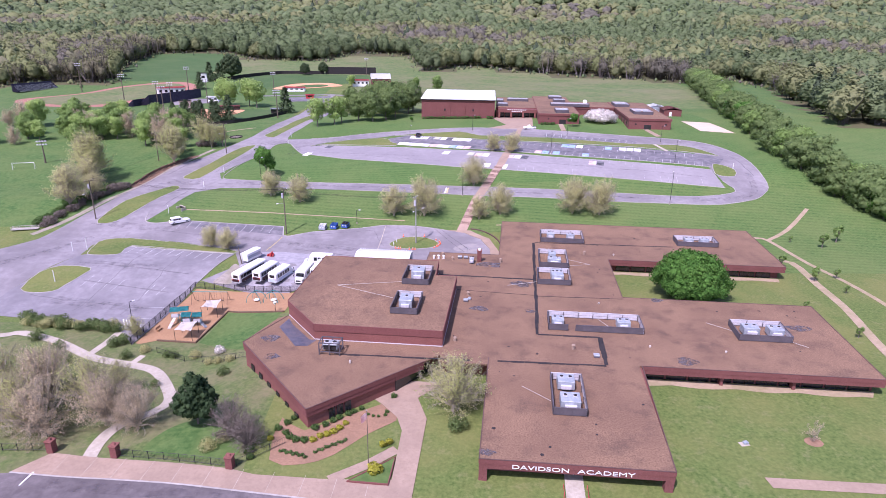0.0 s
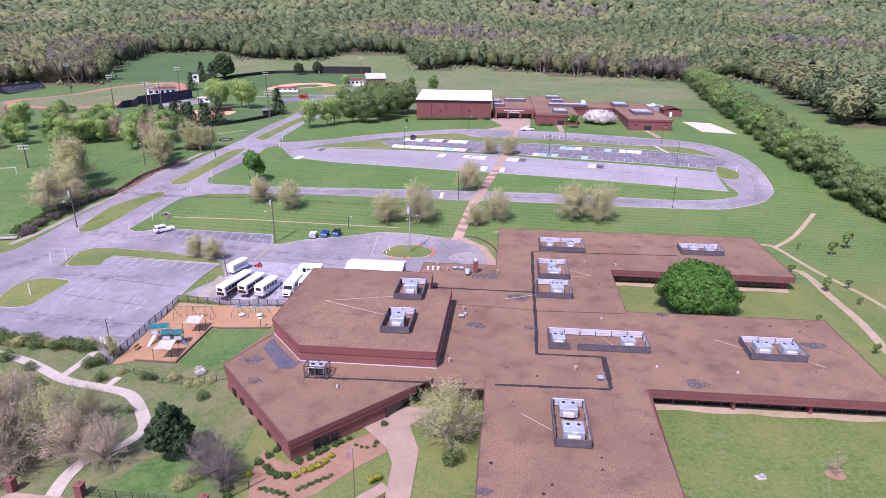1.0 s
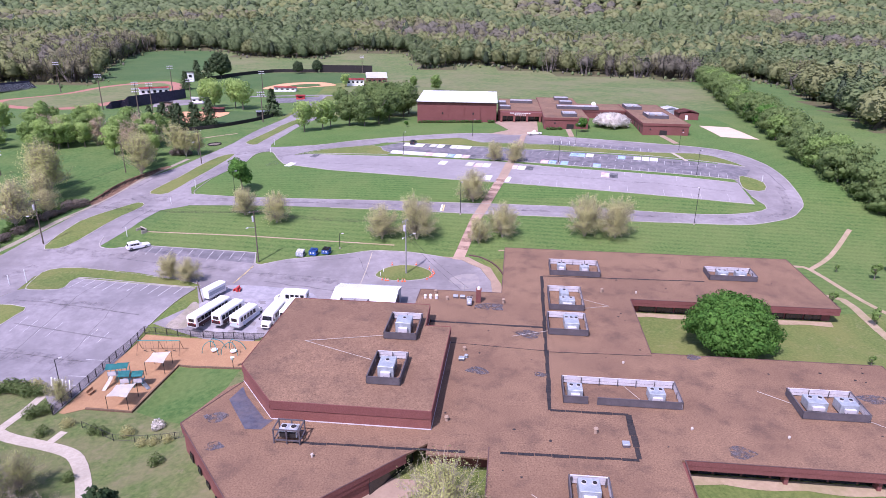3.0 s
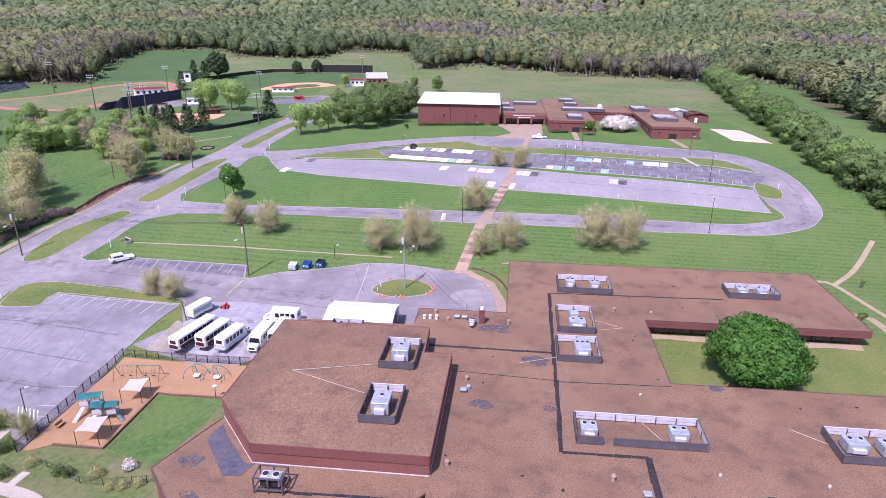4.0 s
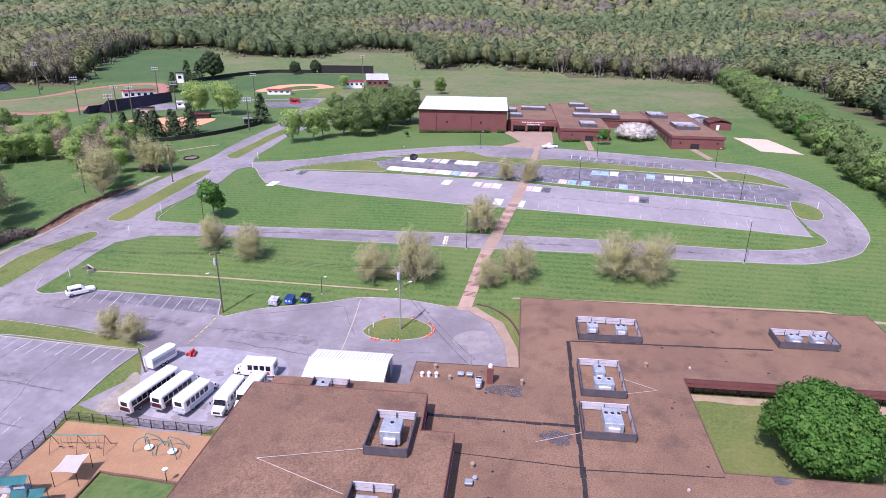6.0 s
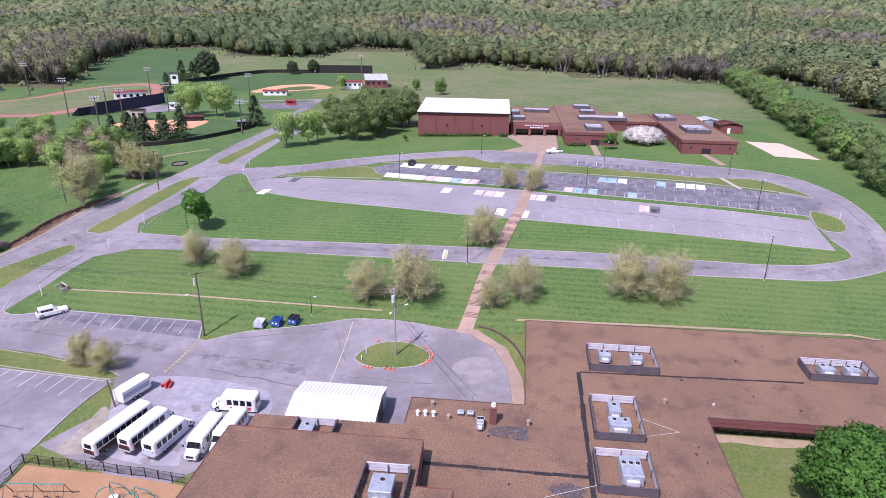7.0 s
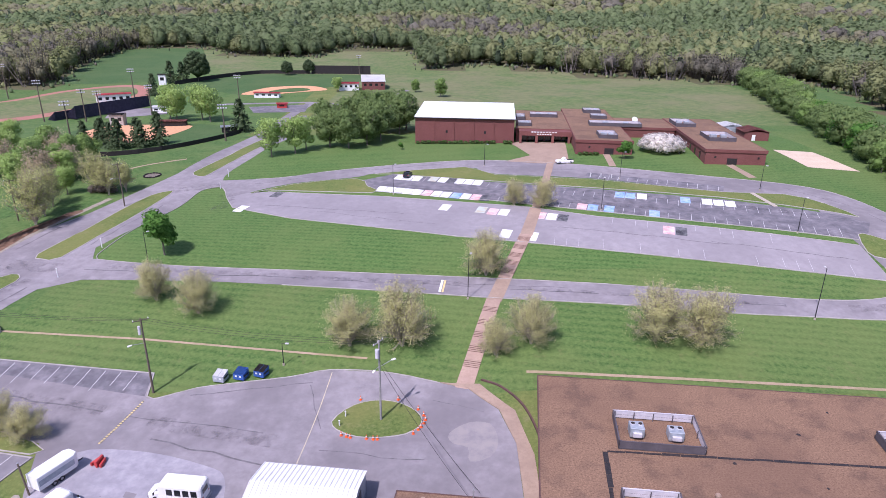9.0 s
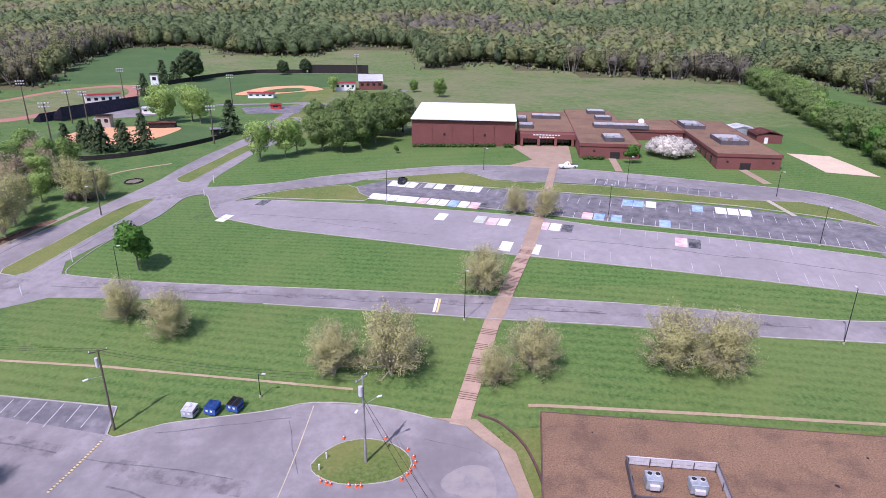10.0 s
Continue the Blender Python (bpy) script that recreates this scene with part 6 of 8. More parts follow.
# the band of trees west of the entry road
rs = np.random.default_rng(31)
band = {k: [] for k in range(3)}
for k in range(64):
    x, y = rs.uniform(-235, -108), rs.uniform(222, 272)
    if x > -150 and y > 258:
        continue
    band[k % 3].append((x, y, rs.uniform(8, 13), rs.uniform(0, 360)))
plant(leafy_tree("field_tree", 51, 11, 4.6, "leaf_yellow", "yellow-green tree in young leaf at the field's edge", 2400, 0.28, 0.18, lobe_n=20, group="trees at the field's edge", core=0.4), band[0], 11)
plant(leafy_tree("field_tree", 52, 11, 5.0, "leaf", "fresh green tree at the field's edge", 2800, 0.30, 0.12, lobe_n=22, group="trees at the field's edge", core=0.5), band[1], 11)
plant(budding_tree("field_tree", 53, 10, 4.0, "leaf_twig", "grey tree with fine bare twigs at the field's edge", 60, 2200, 0.17, group="trees at the field's edge"), band[2], 10)

# the overgrown row of trees along the east side
rs = np.random.default_rng(77)
row = [leafy_tree("hedgerow_tree", 40 + k, 11, 6.0, mt, lb, 2000, 0.34, 0.0, lobe_n=26, core=0.6, group="trees of the east hedgerow") for k, (mt, lb) in enumerate((("leaf_hedge", "dense mid-green hedgerow tree"), ("leaf_maple", "dense bright green hedgerow tree"), ("leaf", "pale yellow-green hedgerow tree")))]
line = [(140, 122), (137, 142), (133, 156), (129.6, 171), (128, 203), (136, 245), (143, 277), (154, 315), (166, 353), (172, 378), (188, 430), (206, 486)]
spots = {0: [], 1: [], 2: []}
for k in range(96):
    f = k / 95 * (len(line) - 1)
    i = min(int(f), len(line) - 2)
    p = Vector(line[i]).lerp(Vector(line[i + 1]), f - i)
    spots[int(rs.choice(3, p=(0.74, 0.12, 0.14)))].append((p.x + (3.5 if k % 2 else 9.0) + rs.uniform(-1.5, 1.5), p.y + rs.uniform(-2, 2), rs.uniform(8.0, 12.5) + 0.010 * max(0, p.y - 200), rs.uniform(0, 360)))
for k, t in enumerate(row):
    plant(t, spots[k], 11)


# ---- the woods ----
def woods():
    """All the far trees in one mesh: lumpy crowns edged with small leaf clumps, trunks and bare stems."""
    rs = np.random.default_rng(123)

    def stems(count, spread, top):
        v, f = [], []
        for k in range(count):
            x, y = rs.normal(size=2) * spread
            h, w = top * rs.uniform(0.7, 1.0), 0.010 if k else 0.014
            lx, ly = rs.normal(size=2) * 0.08
            for ax, ay in ((w, 0), (0, w)):
                o = len(v)
                v += [(x * 0.4 - ax, y * 0.4 - ay, -0.08), (x * 0.4 + ax, y * 0.4 + ay, -0.08), (x + lx + ax * 0.3, y + ly + ay * 0.3, h), (x + lx - ax * 0.3, y + ly - ay * 0.3, h)]
                f += [(o, o + 1, o + 2), (o, o + 2, o + 3)]
        return np.array(v), np.array(f)

    def proto(ico, cards, shape, stem_n, top=0.7, core=1.0, leaf=0.030):
        """A tree of height 1: one uneven crown, a dome, a spire or a bare fan, edged with leaf clumps."""
        iv, tri = ico
        wide, low, tall = {"dome": (0.20, 0.05, 0.90), "spire": (0.13, 0.03, 1.0), "bare": (0.20, 0.14, 0.90)}[shape]
        bumps = rs.normal(size=(14, 3))
        bumps /= np.linalg.norm(bumps, axis=1, keepdims=True)
        amp = rs.uniform(-0.18, 0.42, 14)
        lobed = 1 + (np.exp(-9 * (1 - iv @ bumps.T)) * amp).sum(1) + rs.uniform(-0.12, 0.12, len(iv))
        up = (iv[:, 2] + 1) / 2
        taper = (1.08 - 0.20 * up) if shape == "dome" else (1.35 - 1.25 * up) if shape == "spire" else (0.85 + 0.2 * up)
        skin = np.stack([iv[:, 0] * wide * lobed * taper, iv[:, 1] * wide * lobed * taper, low + (tall - low) * np.clip(0.5 + (up - 0.5) * lobed, 0, 1.15)], 1)
        nm = iv + (0, 0, 0.35)
        nm /= np.linalg.norm(nm, axis=1, keepdims=True)
        mid = np.array((0, 0, low + (tall - low) * 0.48))
        v, f = mid + (skin - mid) * core, tri
        pick = tri[rs.integers(0, len(tri), cards)]
        w = rs.dirichlet((1, 1, 1), cards)[:, :, None]
        p, d = (skin[pick] * w).sum(1), (nm[pick] * w).sum(1)
        p = mid + (p - mid) * rs.uniform(core * 0.97, 1.06, (cards, 1))
        cv, cf, cn = leaf_cards(p, leaf, rs, out=d, soft=0.9)
        cf = np.vstack([cf[:, (0, 1, 2)], cf[:, (0, 2, 3)]])
        f, v, nm = np.vstack([f, cf + len(v)]), np.vstack([v, cv]), np.vstack([nm, cn])
        if not stem_n:
            return v, f, nm, len(f)
        sv, sf = stems(stem_n, 0.12 if shape == "bare" else 0.05, 0.96 if shape == "bare" else top)
        sn = np.tile((-0.3, -0.7, 0.6), (len(sv), 1))
        return np.vstack([v, sv]), np.vstack([f, sf + len(v)]), np.vstack([nm, sn]), len(f)

    near = {"dome": [proto(ICO1, 430, "dome", 3, 0.7, 0.72, 0.026) for _ in range(8)], "spire": [proto(ICO1, 240, "spire", 1, 0.9, 0.8, 0.026) for _ in range(4)], "bare": [proto(ICO1, 430, "bare", 10, 0.9, 0.5, 0.019) for _ in range(7)]}
    mid_p = {"dome": [proto(ICO1, 110, "dome", 0, core=0.85, leaf=0.038) for _ in range(9)], "spire": [proto(ICO1, 60, "spire", 0) for _ in range(4)], "bare": [proto(ICO1, 120, "bare", 4, core=0.75, leaf=0.030) for _ in range(7)]}
    far_p = {"dome": [proto(ICO1, 40, "dome", 0, core=0.92, leaf=0.045) for _ in range(9)], "spire": [proto(ICO1, 20, "spire", 0) for _ in range(4)], "bare": [proto(ICO1, 40, "bare", 2, core=0.9, leaf=0.040) for _ in range(6)]}
    xs, ys = [], []
    for y0, y1, step in ((240, 760, 10.4), (760, 1100, 13.5), (1100, 1900, 20.0)):
        for y in np.arange(y0, y1, step):
            half = 0.76 * (y + 20) + 30
            n = int(2 * half / step)
            x = (np.arange(n) + rs.uniform(0, 1, n)) * step - half
            yy = y + rs.uniform(-0.5, 0.5, n) * step
            keep = in_woods(x, yy)
            xs.append(x[keep])
            ys.append(yy[keep])
    X, Y = np.concatenate(xs), np.concatenate(ys)
    # small bushes stray over the meadow before the edge
    m = 620
    at = EDGE[rs.integers(0, len(EDGE), m * 2)] + np.stack([rs.normal(0, 5, m * 2), -np.abs(rs.normal(0, 9, m * 2)) + 3], 1)
    at = at[(at[:, 0] > -420) & (at[:, 0] < 300) & (at[:, 1] > 400)][:m]
    small = np.r_[np.zeros(len(X), bool), np.ones(len(at), bool)]
    X, Y = np.r_[X, at[:, 0]], np.r_[Y, at[:, 1]]
    Z = land(X, Y)
    depth = into_woods(X, Y)
    V, F, N, MI, off = [], [], [], [], 0
    tone = np.sin(X / 74 + 1.7 * np.sin(Y / 110)) + np.sin(Y / 61 + X / 170) * 0.9
    for x, y, z, s, tn, dp in zip(X, Y, Z, small, tone, depth):
        q = 0.42 + 0.24 * tn + rs.uniform(-0.17, 0.17) + (0.20 if dp < 50 and -10 < x < 215 else 0.08 if dp < 60 and x < -240 else 0.0) - (0.15 if x > 215 and y < 620 else 0.0) - (0.14 if y > 820 else 0.0)
        mi = 0 if q < 0.38 else 1 if q < 0.60 else 4 if q < 0.72 else 2
        if mi == 2 and x < -200:
            mi = (2, 4, 1)[rs.integers(0, 3)]
        if rs.random() < (0.10 if dp < 40 and x > 100 else 0.03):
            mi = 3
        if s:
            mi = (0, 3, 2, 3, 1, 0)[rs.integers(0, 6)]
        shape = "spire" if mi == 3 else "bare" if mi in (2, 4) and not s else "dome"
        src = (far_p if s or y > 1050 else near if dp < 30 and y < 760 else mid_p)[shape]
        v, f, nm, nl = src[rs.integers(0, len(src))]
        h = rs.uniform(14, 23) if not s else rs.uniform(1.2, 4.5)
        wd = (11 + 0.9 * h) * rs.uniform(0.9, 1.5) if not s else h * rs.uniform(1.2, 1.9)
        wd *= 1.0 if y < 760 or s else 1.2 if y < 1100 else 1.7
        a = rs.uniform(0, 6.28)
        c0, s0 = math.cos(a), math.sin(a)
        sink = 0.20 if s else 0.0
        V.append(np.stack([x + (v[:, 0] * c0 - v[:, 1] * s0) * wd, y + (v[:, 0] * s0 + v[:, 1] * c0) * wd, z + (v[:, 2] - sink) * h], 1))
        N.append(np.stack([nm[:, 0] * c0 - nm[:, 1] * s0, nm[:, 0] * s0 + nm[:, 1] * c0, nm[:, 2]], 1))
        F.append(f + off)
        off += len(v)
        k = np.full(len(f), mi)
        k[nl:] = 5
        MI.append(k)
    me = mesh_from(np.vstack(V), np.vstack(F), "woods", np.vstack(N))
    for k in ("wood_green", "wood_yellow", "wood_grey", "wood_dark", "wood_tan", "wood_stem"):
        me.materials.append(M[k])
    me.polygons.foreach_set("material_index", np.concatenate(MI).astype(np.int32))
    return tagged(new("woods", me), "mixed spring woods of green, yellow-green and bare grey trees", "woods", kind="stuff")


woods()


# ---- vehicles ----
def wheel(parent, m, x, y, r, w=0.25):
    bm = bmesh.new()
    tube(bm, m @ Vector((x - w / 2, y, r)), m @ Vector((x + w / 2, y, r)), r, r, 14)
    t = part("wheel", bm, "tyre", parent)
    bm = bmesh.new()
    s = 1 if x > 0 else -1
    tube(bm, m @ Vector((x + s * w / 2, y, r)), m @ Vector((x + s * (w / 2 + 0.02), y, r)), r * 0.55, r * 0.5, 12)
    part("rim", bm, "pole_metal", t)


def body_ring(w, y, z0, z1, round_=0.3):
    h = w / 2
    return [(-h, y, z0), (h, y, z0), (h, y, z1 - round_), (h - round_ * 0.35, y, z1 - round_ * 0.35), (h - round_, y, z1), (-h + round_, y, z1), (-h + round_ * 0.35, y, z1 - round_ * 0.35), (-h, y, z1 - round_)]


M["bus_white"] = material("bus_white", (0.74, 0.74, 0.73), (0.80, 0.80, 0.79), 0.6, 0.4, (0.66, 0.65, 0.62), 0.5, 0.3, spec=0.4)
M["maroon"] = material("maroon", (0.035, 0.012, 0.015), (0.055, 0.018, 0.022), 1.0, 0.45)
M["bus_blue"] = material("bus_blue", (0.42, 0.49, 0.60), (0.48, 0.55, 0.66), 1.0, 0.45)
M["red"] = material("red", (0.45, 0.05, 0.05), (0.52, 0.07, 0.06), 1.0, 0.5)
M["car_dark"] = material("car_dark", (0.02, 0.022, 0.03), (0.03, 0.032, 0.04), 1.0, 0.25, spec=0.5)


def bus(x, y, turn, long, label, skirt_mat="maroon", nose=False, tall=2.9, badge=False):
    """A bus at its middle; it faces +y before turning."""
    m = on_land(x, y, turn) @ Matrix.Translation((0, 0, 0.07))
    b = thing("bus", m, label, "bus", "buses in the yard")
    h = long / 2
    f = h - (1.5 if nose else 0.25)
    part("body", loft(bmesh.new(), [body_ring(2.2, -h, 0.6, tall - 0.15), body_ring(2.45, -h + 0.25, 0.5, tall), body_ring(2.45, f - 0.3, 0.5, tall), body_ring(2.3, f, 0.6, tall - (0.5 if nose else 0.15))], m), "bus_white", b)
    for s in (-1, 1):
        part("skirt", box(bmesh.new(), s * 1.235, -0.1, 0.5, 0.03, 2 * f - 0.9 if not nose else h + f - 0.9, 0.75, m=m), skirt_mat, b)
        n = int((h + f - 1.4) / 1.0)
        for k in range(n):
            part("window", box(bmesh.new(), s * 1.235, -h + 0.9 + k * (h + f - 1.4) / n, 1.5, 0.025, 0.94 if skirt_mat == "maroon" else 0.78, 0.9, m=m), "glass", b)
        if badge:
            part("graphic", box(bmesh.new(), s * 1.252, -h + 1.6, 0.75, 0.02, 1.8, 0.55, m=m), "red", b, "red painted graphic")
            part("stripe", box(bmesh.new(), s * 1.252, f - 2.4, 0.95, 0.02, 1.6, 0.2, m=m), "red", b)
    part("rear_window", box(bmesh.new(), 0, -h - 0.01, 1.6, 1.3, 0.03, 0.7, m=m), "glass", b)
    part("rear_panel", box(bmesh.new(), 0, -h - 0.008, 0.62, 2.0, 0.03, 0.75, m=m), skirt_mat, b)
    for s in (-0.8, 0.8):
        part("tail_light", box(bmesh.new(), s, -h - 0.03, 1.1, 0.2, 0.03, 0.25, m=m), "red", b)
    part("bumper", box(bmesh.new(), 0, -h - 0.1, 0.4, 2.3, 0.2, 0.25, m=m, bevel=0.04), "pole_metal", b)
    if nose:
        part("hood", loft(bmesh.new(), [body_ring(2.05, f - 0.1, 0.5, 1.75, 0.2), body_ring(2.0, f + 0.6, 0.5, 1.55, 0.2), body_ring(1.8, h, 0.5, 1.25, 0.2)], m), "bus_white", b)
        bm = bmesh.new()
        q = [bm.verts.new(m @ Vector(p)) for p in ((-0.95, f + 0.45, 1.62), (0.95, f + 0.45, 1.62), (0.9, f + 0.02, 2.35), (-0.9, f + 0.02, 2.35))]
        bm.faces.new(q)
        bmesh.ops.solidify(bm, geom=bm.faces[:], thickness=0.05)
        part("windscreen", bm, "glass", b)
        part("grille", box(bmesh.new(), 0, h + 0.01, 0.75, 1.1, 0.04, 0.35, m=m), "dark", b)
        for s in (-0.7, 0.7):
            part("headlight", box(bmesh.new(), s, h + 0.01, 0.85, 0.25, 0.05, 0.2, m=m), "white_metal", b)
    else:
        part("windscreen", box(bmesh.new(), 0, f + 0.005, 1.35, 2.0, 0.04, 1.1, m=m), "glass", b)
    for s in (-1, 1):
        bm = bmesh.new()
        tube(bm, m @ Vector((s * 1.2, f, 2.2)), m @ Vector((s * 1.5, f + 0.35, 1.9)), 0.03, sides=5)
        box(bm, s * 1.52, f + 0.35, 1.6, 0.2, 0.1, 0.35, m=m)
        part("mirror", bm, "dark", b)
        for yy in (-h + 1.9, f - 1.0 if not nose else f + 0.5):
            wheel(b, m, s * 1.08, yy, 0.45, 0.28)
    return b


bus(-44.7, 106.6, -20, 11.2, "long white bus with a dark maroon skirt")
bus(-40.7, 106.2, -19, 8.2, "white bus with a maroon rear")
bus(-36.6, 104.9, -19, 8.2, "white bus with a pale blue skirt", "bus_blue", True)
bus(-30.9, 103.6, 172, 8.2, "white cutaway shuttle bus facing the fence", "bus_white", True)
bus(-27.6, 104.6, 171, 8.2, "white cutaway shuttle bus beside the gym", "bus_white", True)
bus(-28.9, 112.2, 84, 7.2, "white shuttle bus with red markings parked crosswise", "bus_white", True, 3.0, True)


def car(name, x, y, turn, label, paint, long=5.4, wide=1.95, tall=1.75, pickup=False):
    m = on_land(x, y, turn) @ Matrix.Translation((0, 0, 0.09))
    c = thing(name, m, label, "car")
    h = long / 2
    part("body", loft(bmesh.new(), [body_ring(wide * 0.92, -h, 0.4, 0.95, 0.12), body_ring(wide, -h + 0.25, 0.32, 1.08, 0.12), body_ring(wide, h * 0.35, 0.32, 1.08, 0.12), body_ring(wide * 0.97, h - 0.3, 0.34, 0.98, 0.14), body_ring(wide * 0.88, h, 0.42, 0.85, 0.12)], m), paint, c)
    y0, y1 = (-0.5, h * 0.35) if pickup else (-h + 0.3, h * 0.35)
    part("cabin", loft(bmesh.new(), [body_ring(wide * 0.92, y0, 1.0, 1.1, 0.04), body_ring(wide * 0.84, y0 + 0.3, 1.0, tall, 0.12), body_ring(wide * 0.84, y1 - 0.75, 1.0, tall, 0.12), body_ring(wide * 0.92, y1, 1.0, 1.1, 0.04)], m), paint, c)
    for s in (-1, 1):
        n = 2 if pickup else 3
        for k in range(n):
            yy = y0 + 0.55 + (k + 0.5) * (y1 - y0 - 1.3) / n
            part("window", box(bmesh.new(), s * wide * 0.44, yy, 1.15, 0.04, (y1 - y0 - 1.3) / n * 0.88, 0.42, m=m), "glass", c)
        for yy in (-h + 0.95, h - 1.0):
            wheel(c, m, s * (wide / 2 - 0.1), yy, 0.36, 0.22)
        part("tail_light", box(bmesh.new(), s * wide * 0.4, -h - 0.01, 0.75, 0.2, 0.04, 0.22, m=m), "red", c)
        part("headlight", box(bmesh.new(), s * wide * 0.34, h - 0.02, 0.68, 0.3, 0.06, 0.15, m=m), "white_metal", c)
    for yy, zz, tilt in ((y1 - 0.36, 1.38, 1), (y0 + 0.12, 1.38, -1)):
        bm = bmesh.new()
        q = [bm.verts.new(m @ Vector((sx * wide * 0.38, yy + (-0.33 if tilt > 0 else 0.13) * sz + (0.03 if tilt > 0 else -0.03), zz + sz * 0.27))) for sx, sz in ((-1, -1), (1, -1), (1, 1), (-1, 1))]
        bm.faces.new(q)
        bmesh.ops.solidify(bm, geom=bm.faces[:], thickness=0.03)
        part("windscreen" if tilt > 0 else "rear_window", bm, "glass", c)
    if pickup:
        part("bed_floor", box(bmesh.new(), 0, -h / 2 - 0.45, 1.085, wide * 0.8, h - 0.9, 0.02, m=m), "dark", c)
    return c


car("suv", -74.9, 141.3, -52, "white sport utility vehicle at the end of the bay", "bus_white", 5.6, 2.0, 1.9)
car("pickup_truck", 42.6, 246.2, 98, "white pickup truck by the plaza", "bus_white", 5.6, 2.0, 1.85, True)
car("sedan", -6.9, 234.4, -12, "dark sedan parked on a painted stall", "car_dark", 4.7, 1.85, 1.45)
tm = on_land(-46.7, 115.6, -24) @ Matrix.Translation((0, 0, 0.05))
tr = thing("trailer", tm, "white box trailer with a blue-grey stripe", "trailer")
part("box", loft(bmesh.new(), [body_ring(2.2, -2.9, 0.6, 2.6, 0.12), body_ring(2.2, 2.3, 0.6, 2.6, 0.12), body_ring(1.5, 2.8, 0.6, 2.6, 0.12)], tm), "bus_white", tr)
for s in (-1, 1):
    part("stripe", box(bmesh.new(), s * 1.105, -0.3, 1.2, 0.03, 4.9, 0.8, m=tm), "grey_metal", tr)
    for yy in (-0.9, 0.1):
        wheel(tr, tm, s * 1.0, yy, 0.36)
part("hitch", tube(bmesh.new(), tm @ Vector((0, 2.7, 0.5)), tm @ Vector((0, 4.0, 0.45)), 0.07, sides=6), "dark", tr)
for k in range(4):
    bm = box(bmesh.new(), 2.0 + 0.36 * k, 4.4 + 0.2 * (k % 2), 0.0, 0.3, 1.6, 0.5 + 0.25 * (k % 3), 10 * k, m=tm, bevel=0.04)
    tagged(link_mesh("traffic_barrier", bm, "red"), "red plastic barrier standing beside the trailer", "barrier", "red barriers")

for k, (x, y, lid) in enumerate(((-32.3, 138.0, "white_metal"), (-29.1, 138.6, "blue"), (-25.9, 139.3, "dark"))):
    m = on_land(x, y, -10 - 4 * k) @ Matrix.Translation((0, 0, 0.1))
    d = thing("dumpster", m, ("grey-blue dumpster with white lids", "blue dumpster with blue lids", "blue dumpster with open dark lid")[k], "dumpster", "dumpsters")
    side = "grey_metal" if k == 0 else "blue"
    prof = [(-0.85, 0.12), (0.85, 0.12), (0.95, 1.5), (-0.75, 1.15)]
    part("bin", loft(bmesh.new(), [[(sx, y2, z2) for y2, z2 in prof] for sx in (-0.95, 0.95)], m), side, d)
    for s in (-0.48, 0.48):
        bm = bmesh.new()
        q = [bm.verts.new(m @ Vector(p)) for p in ((s - 0.45, -0.82, 1.16), (s + 0.45, -0.82, 1.16), (s + 0.45, 0.98, 1.53), (s - 0.45, 0.98, 1.53))]
        bm.faces.new(q)
        bmesh.ops.solidify(bm, geom=bm.faces[:], thickness=-0.06)
        part("lid", bm, lid, d)
        part("fork_pocket", box(bmesh.new(), s * 2.05, 0, 0.7, 0.12, 1.3, 0.18, m=m), "dark", d)
        part("placard", box(bmesh.new(), s * 0.8, -0.86, 0.6, 0.35, 0.04, 0.3, m=m), "white_paint", d)

# ---- poles, wires and posts ----
M["grey_wood"] = material("grey_wood", (0.27, 0.26, 0.25), (0.36, 0.35, 0.34), 4.0, 0.9, (0.20, 0.19, 0.18), 0.6, 0.5, bump=0.4)


def utility_pole(x, y, tall, turn, label, transformer=True, lamp=True, mat="wood_pole", can=0.22):
    m = on_land(x, y, turn)
    p = thing("utility_pole", m, label, "utility pole", "utility poles")
    part("pole", tube(bmesh.new(), m @ Vector((0, 0, -0.5)), m @ Vector((0, 0, tall)), 0.19, 0.12, 9), mat, p)
    arm = part("crossarm", box(bmesh.new(), 0, 0.16, tall - 0.5, 2.4, 0.12, 0.14, m=m), mat, p)
    for s in (-1.1, 0, 1.1):
        part("insulator", tube(bmesh.new(), m @ Vector((s, 0.16, tall - 0.36)), m @ Vector((s, 0.16, tall - 0.1)), 0.07, 0.04, 7), "white_metal", arm)
    if transformer:
        part("transformer", tube(bmesh.new(), m @ Vector((-0.2 - can, 0, tall - 2.7)), m @ Vector((-0.2 - can, 0, tall - 1.3)), can, can, 12), "screen_light", p, "pale grey transformer can")
    if lamp:
        a = part("lamp_arm", tube(bmesh.new(), m @ Vector((0, 0, tall - 4.3)), m @ Vector((-1.9, -0.5, tall - 3.9)), 0.04, sides=6), "pole_metal", p)
        part("lamp_head", box(bmesh.new(), -2.2, -0.58, tall - 4.0, 0.7, 0.3, 0.18, 14, m=m, bevel=0.05), "white_metal", a)
    return p


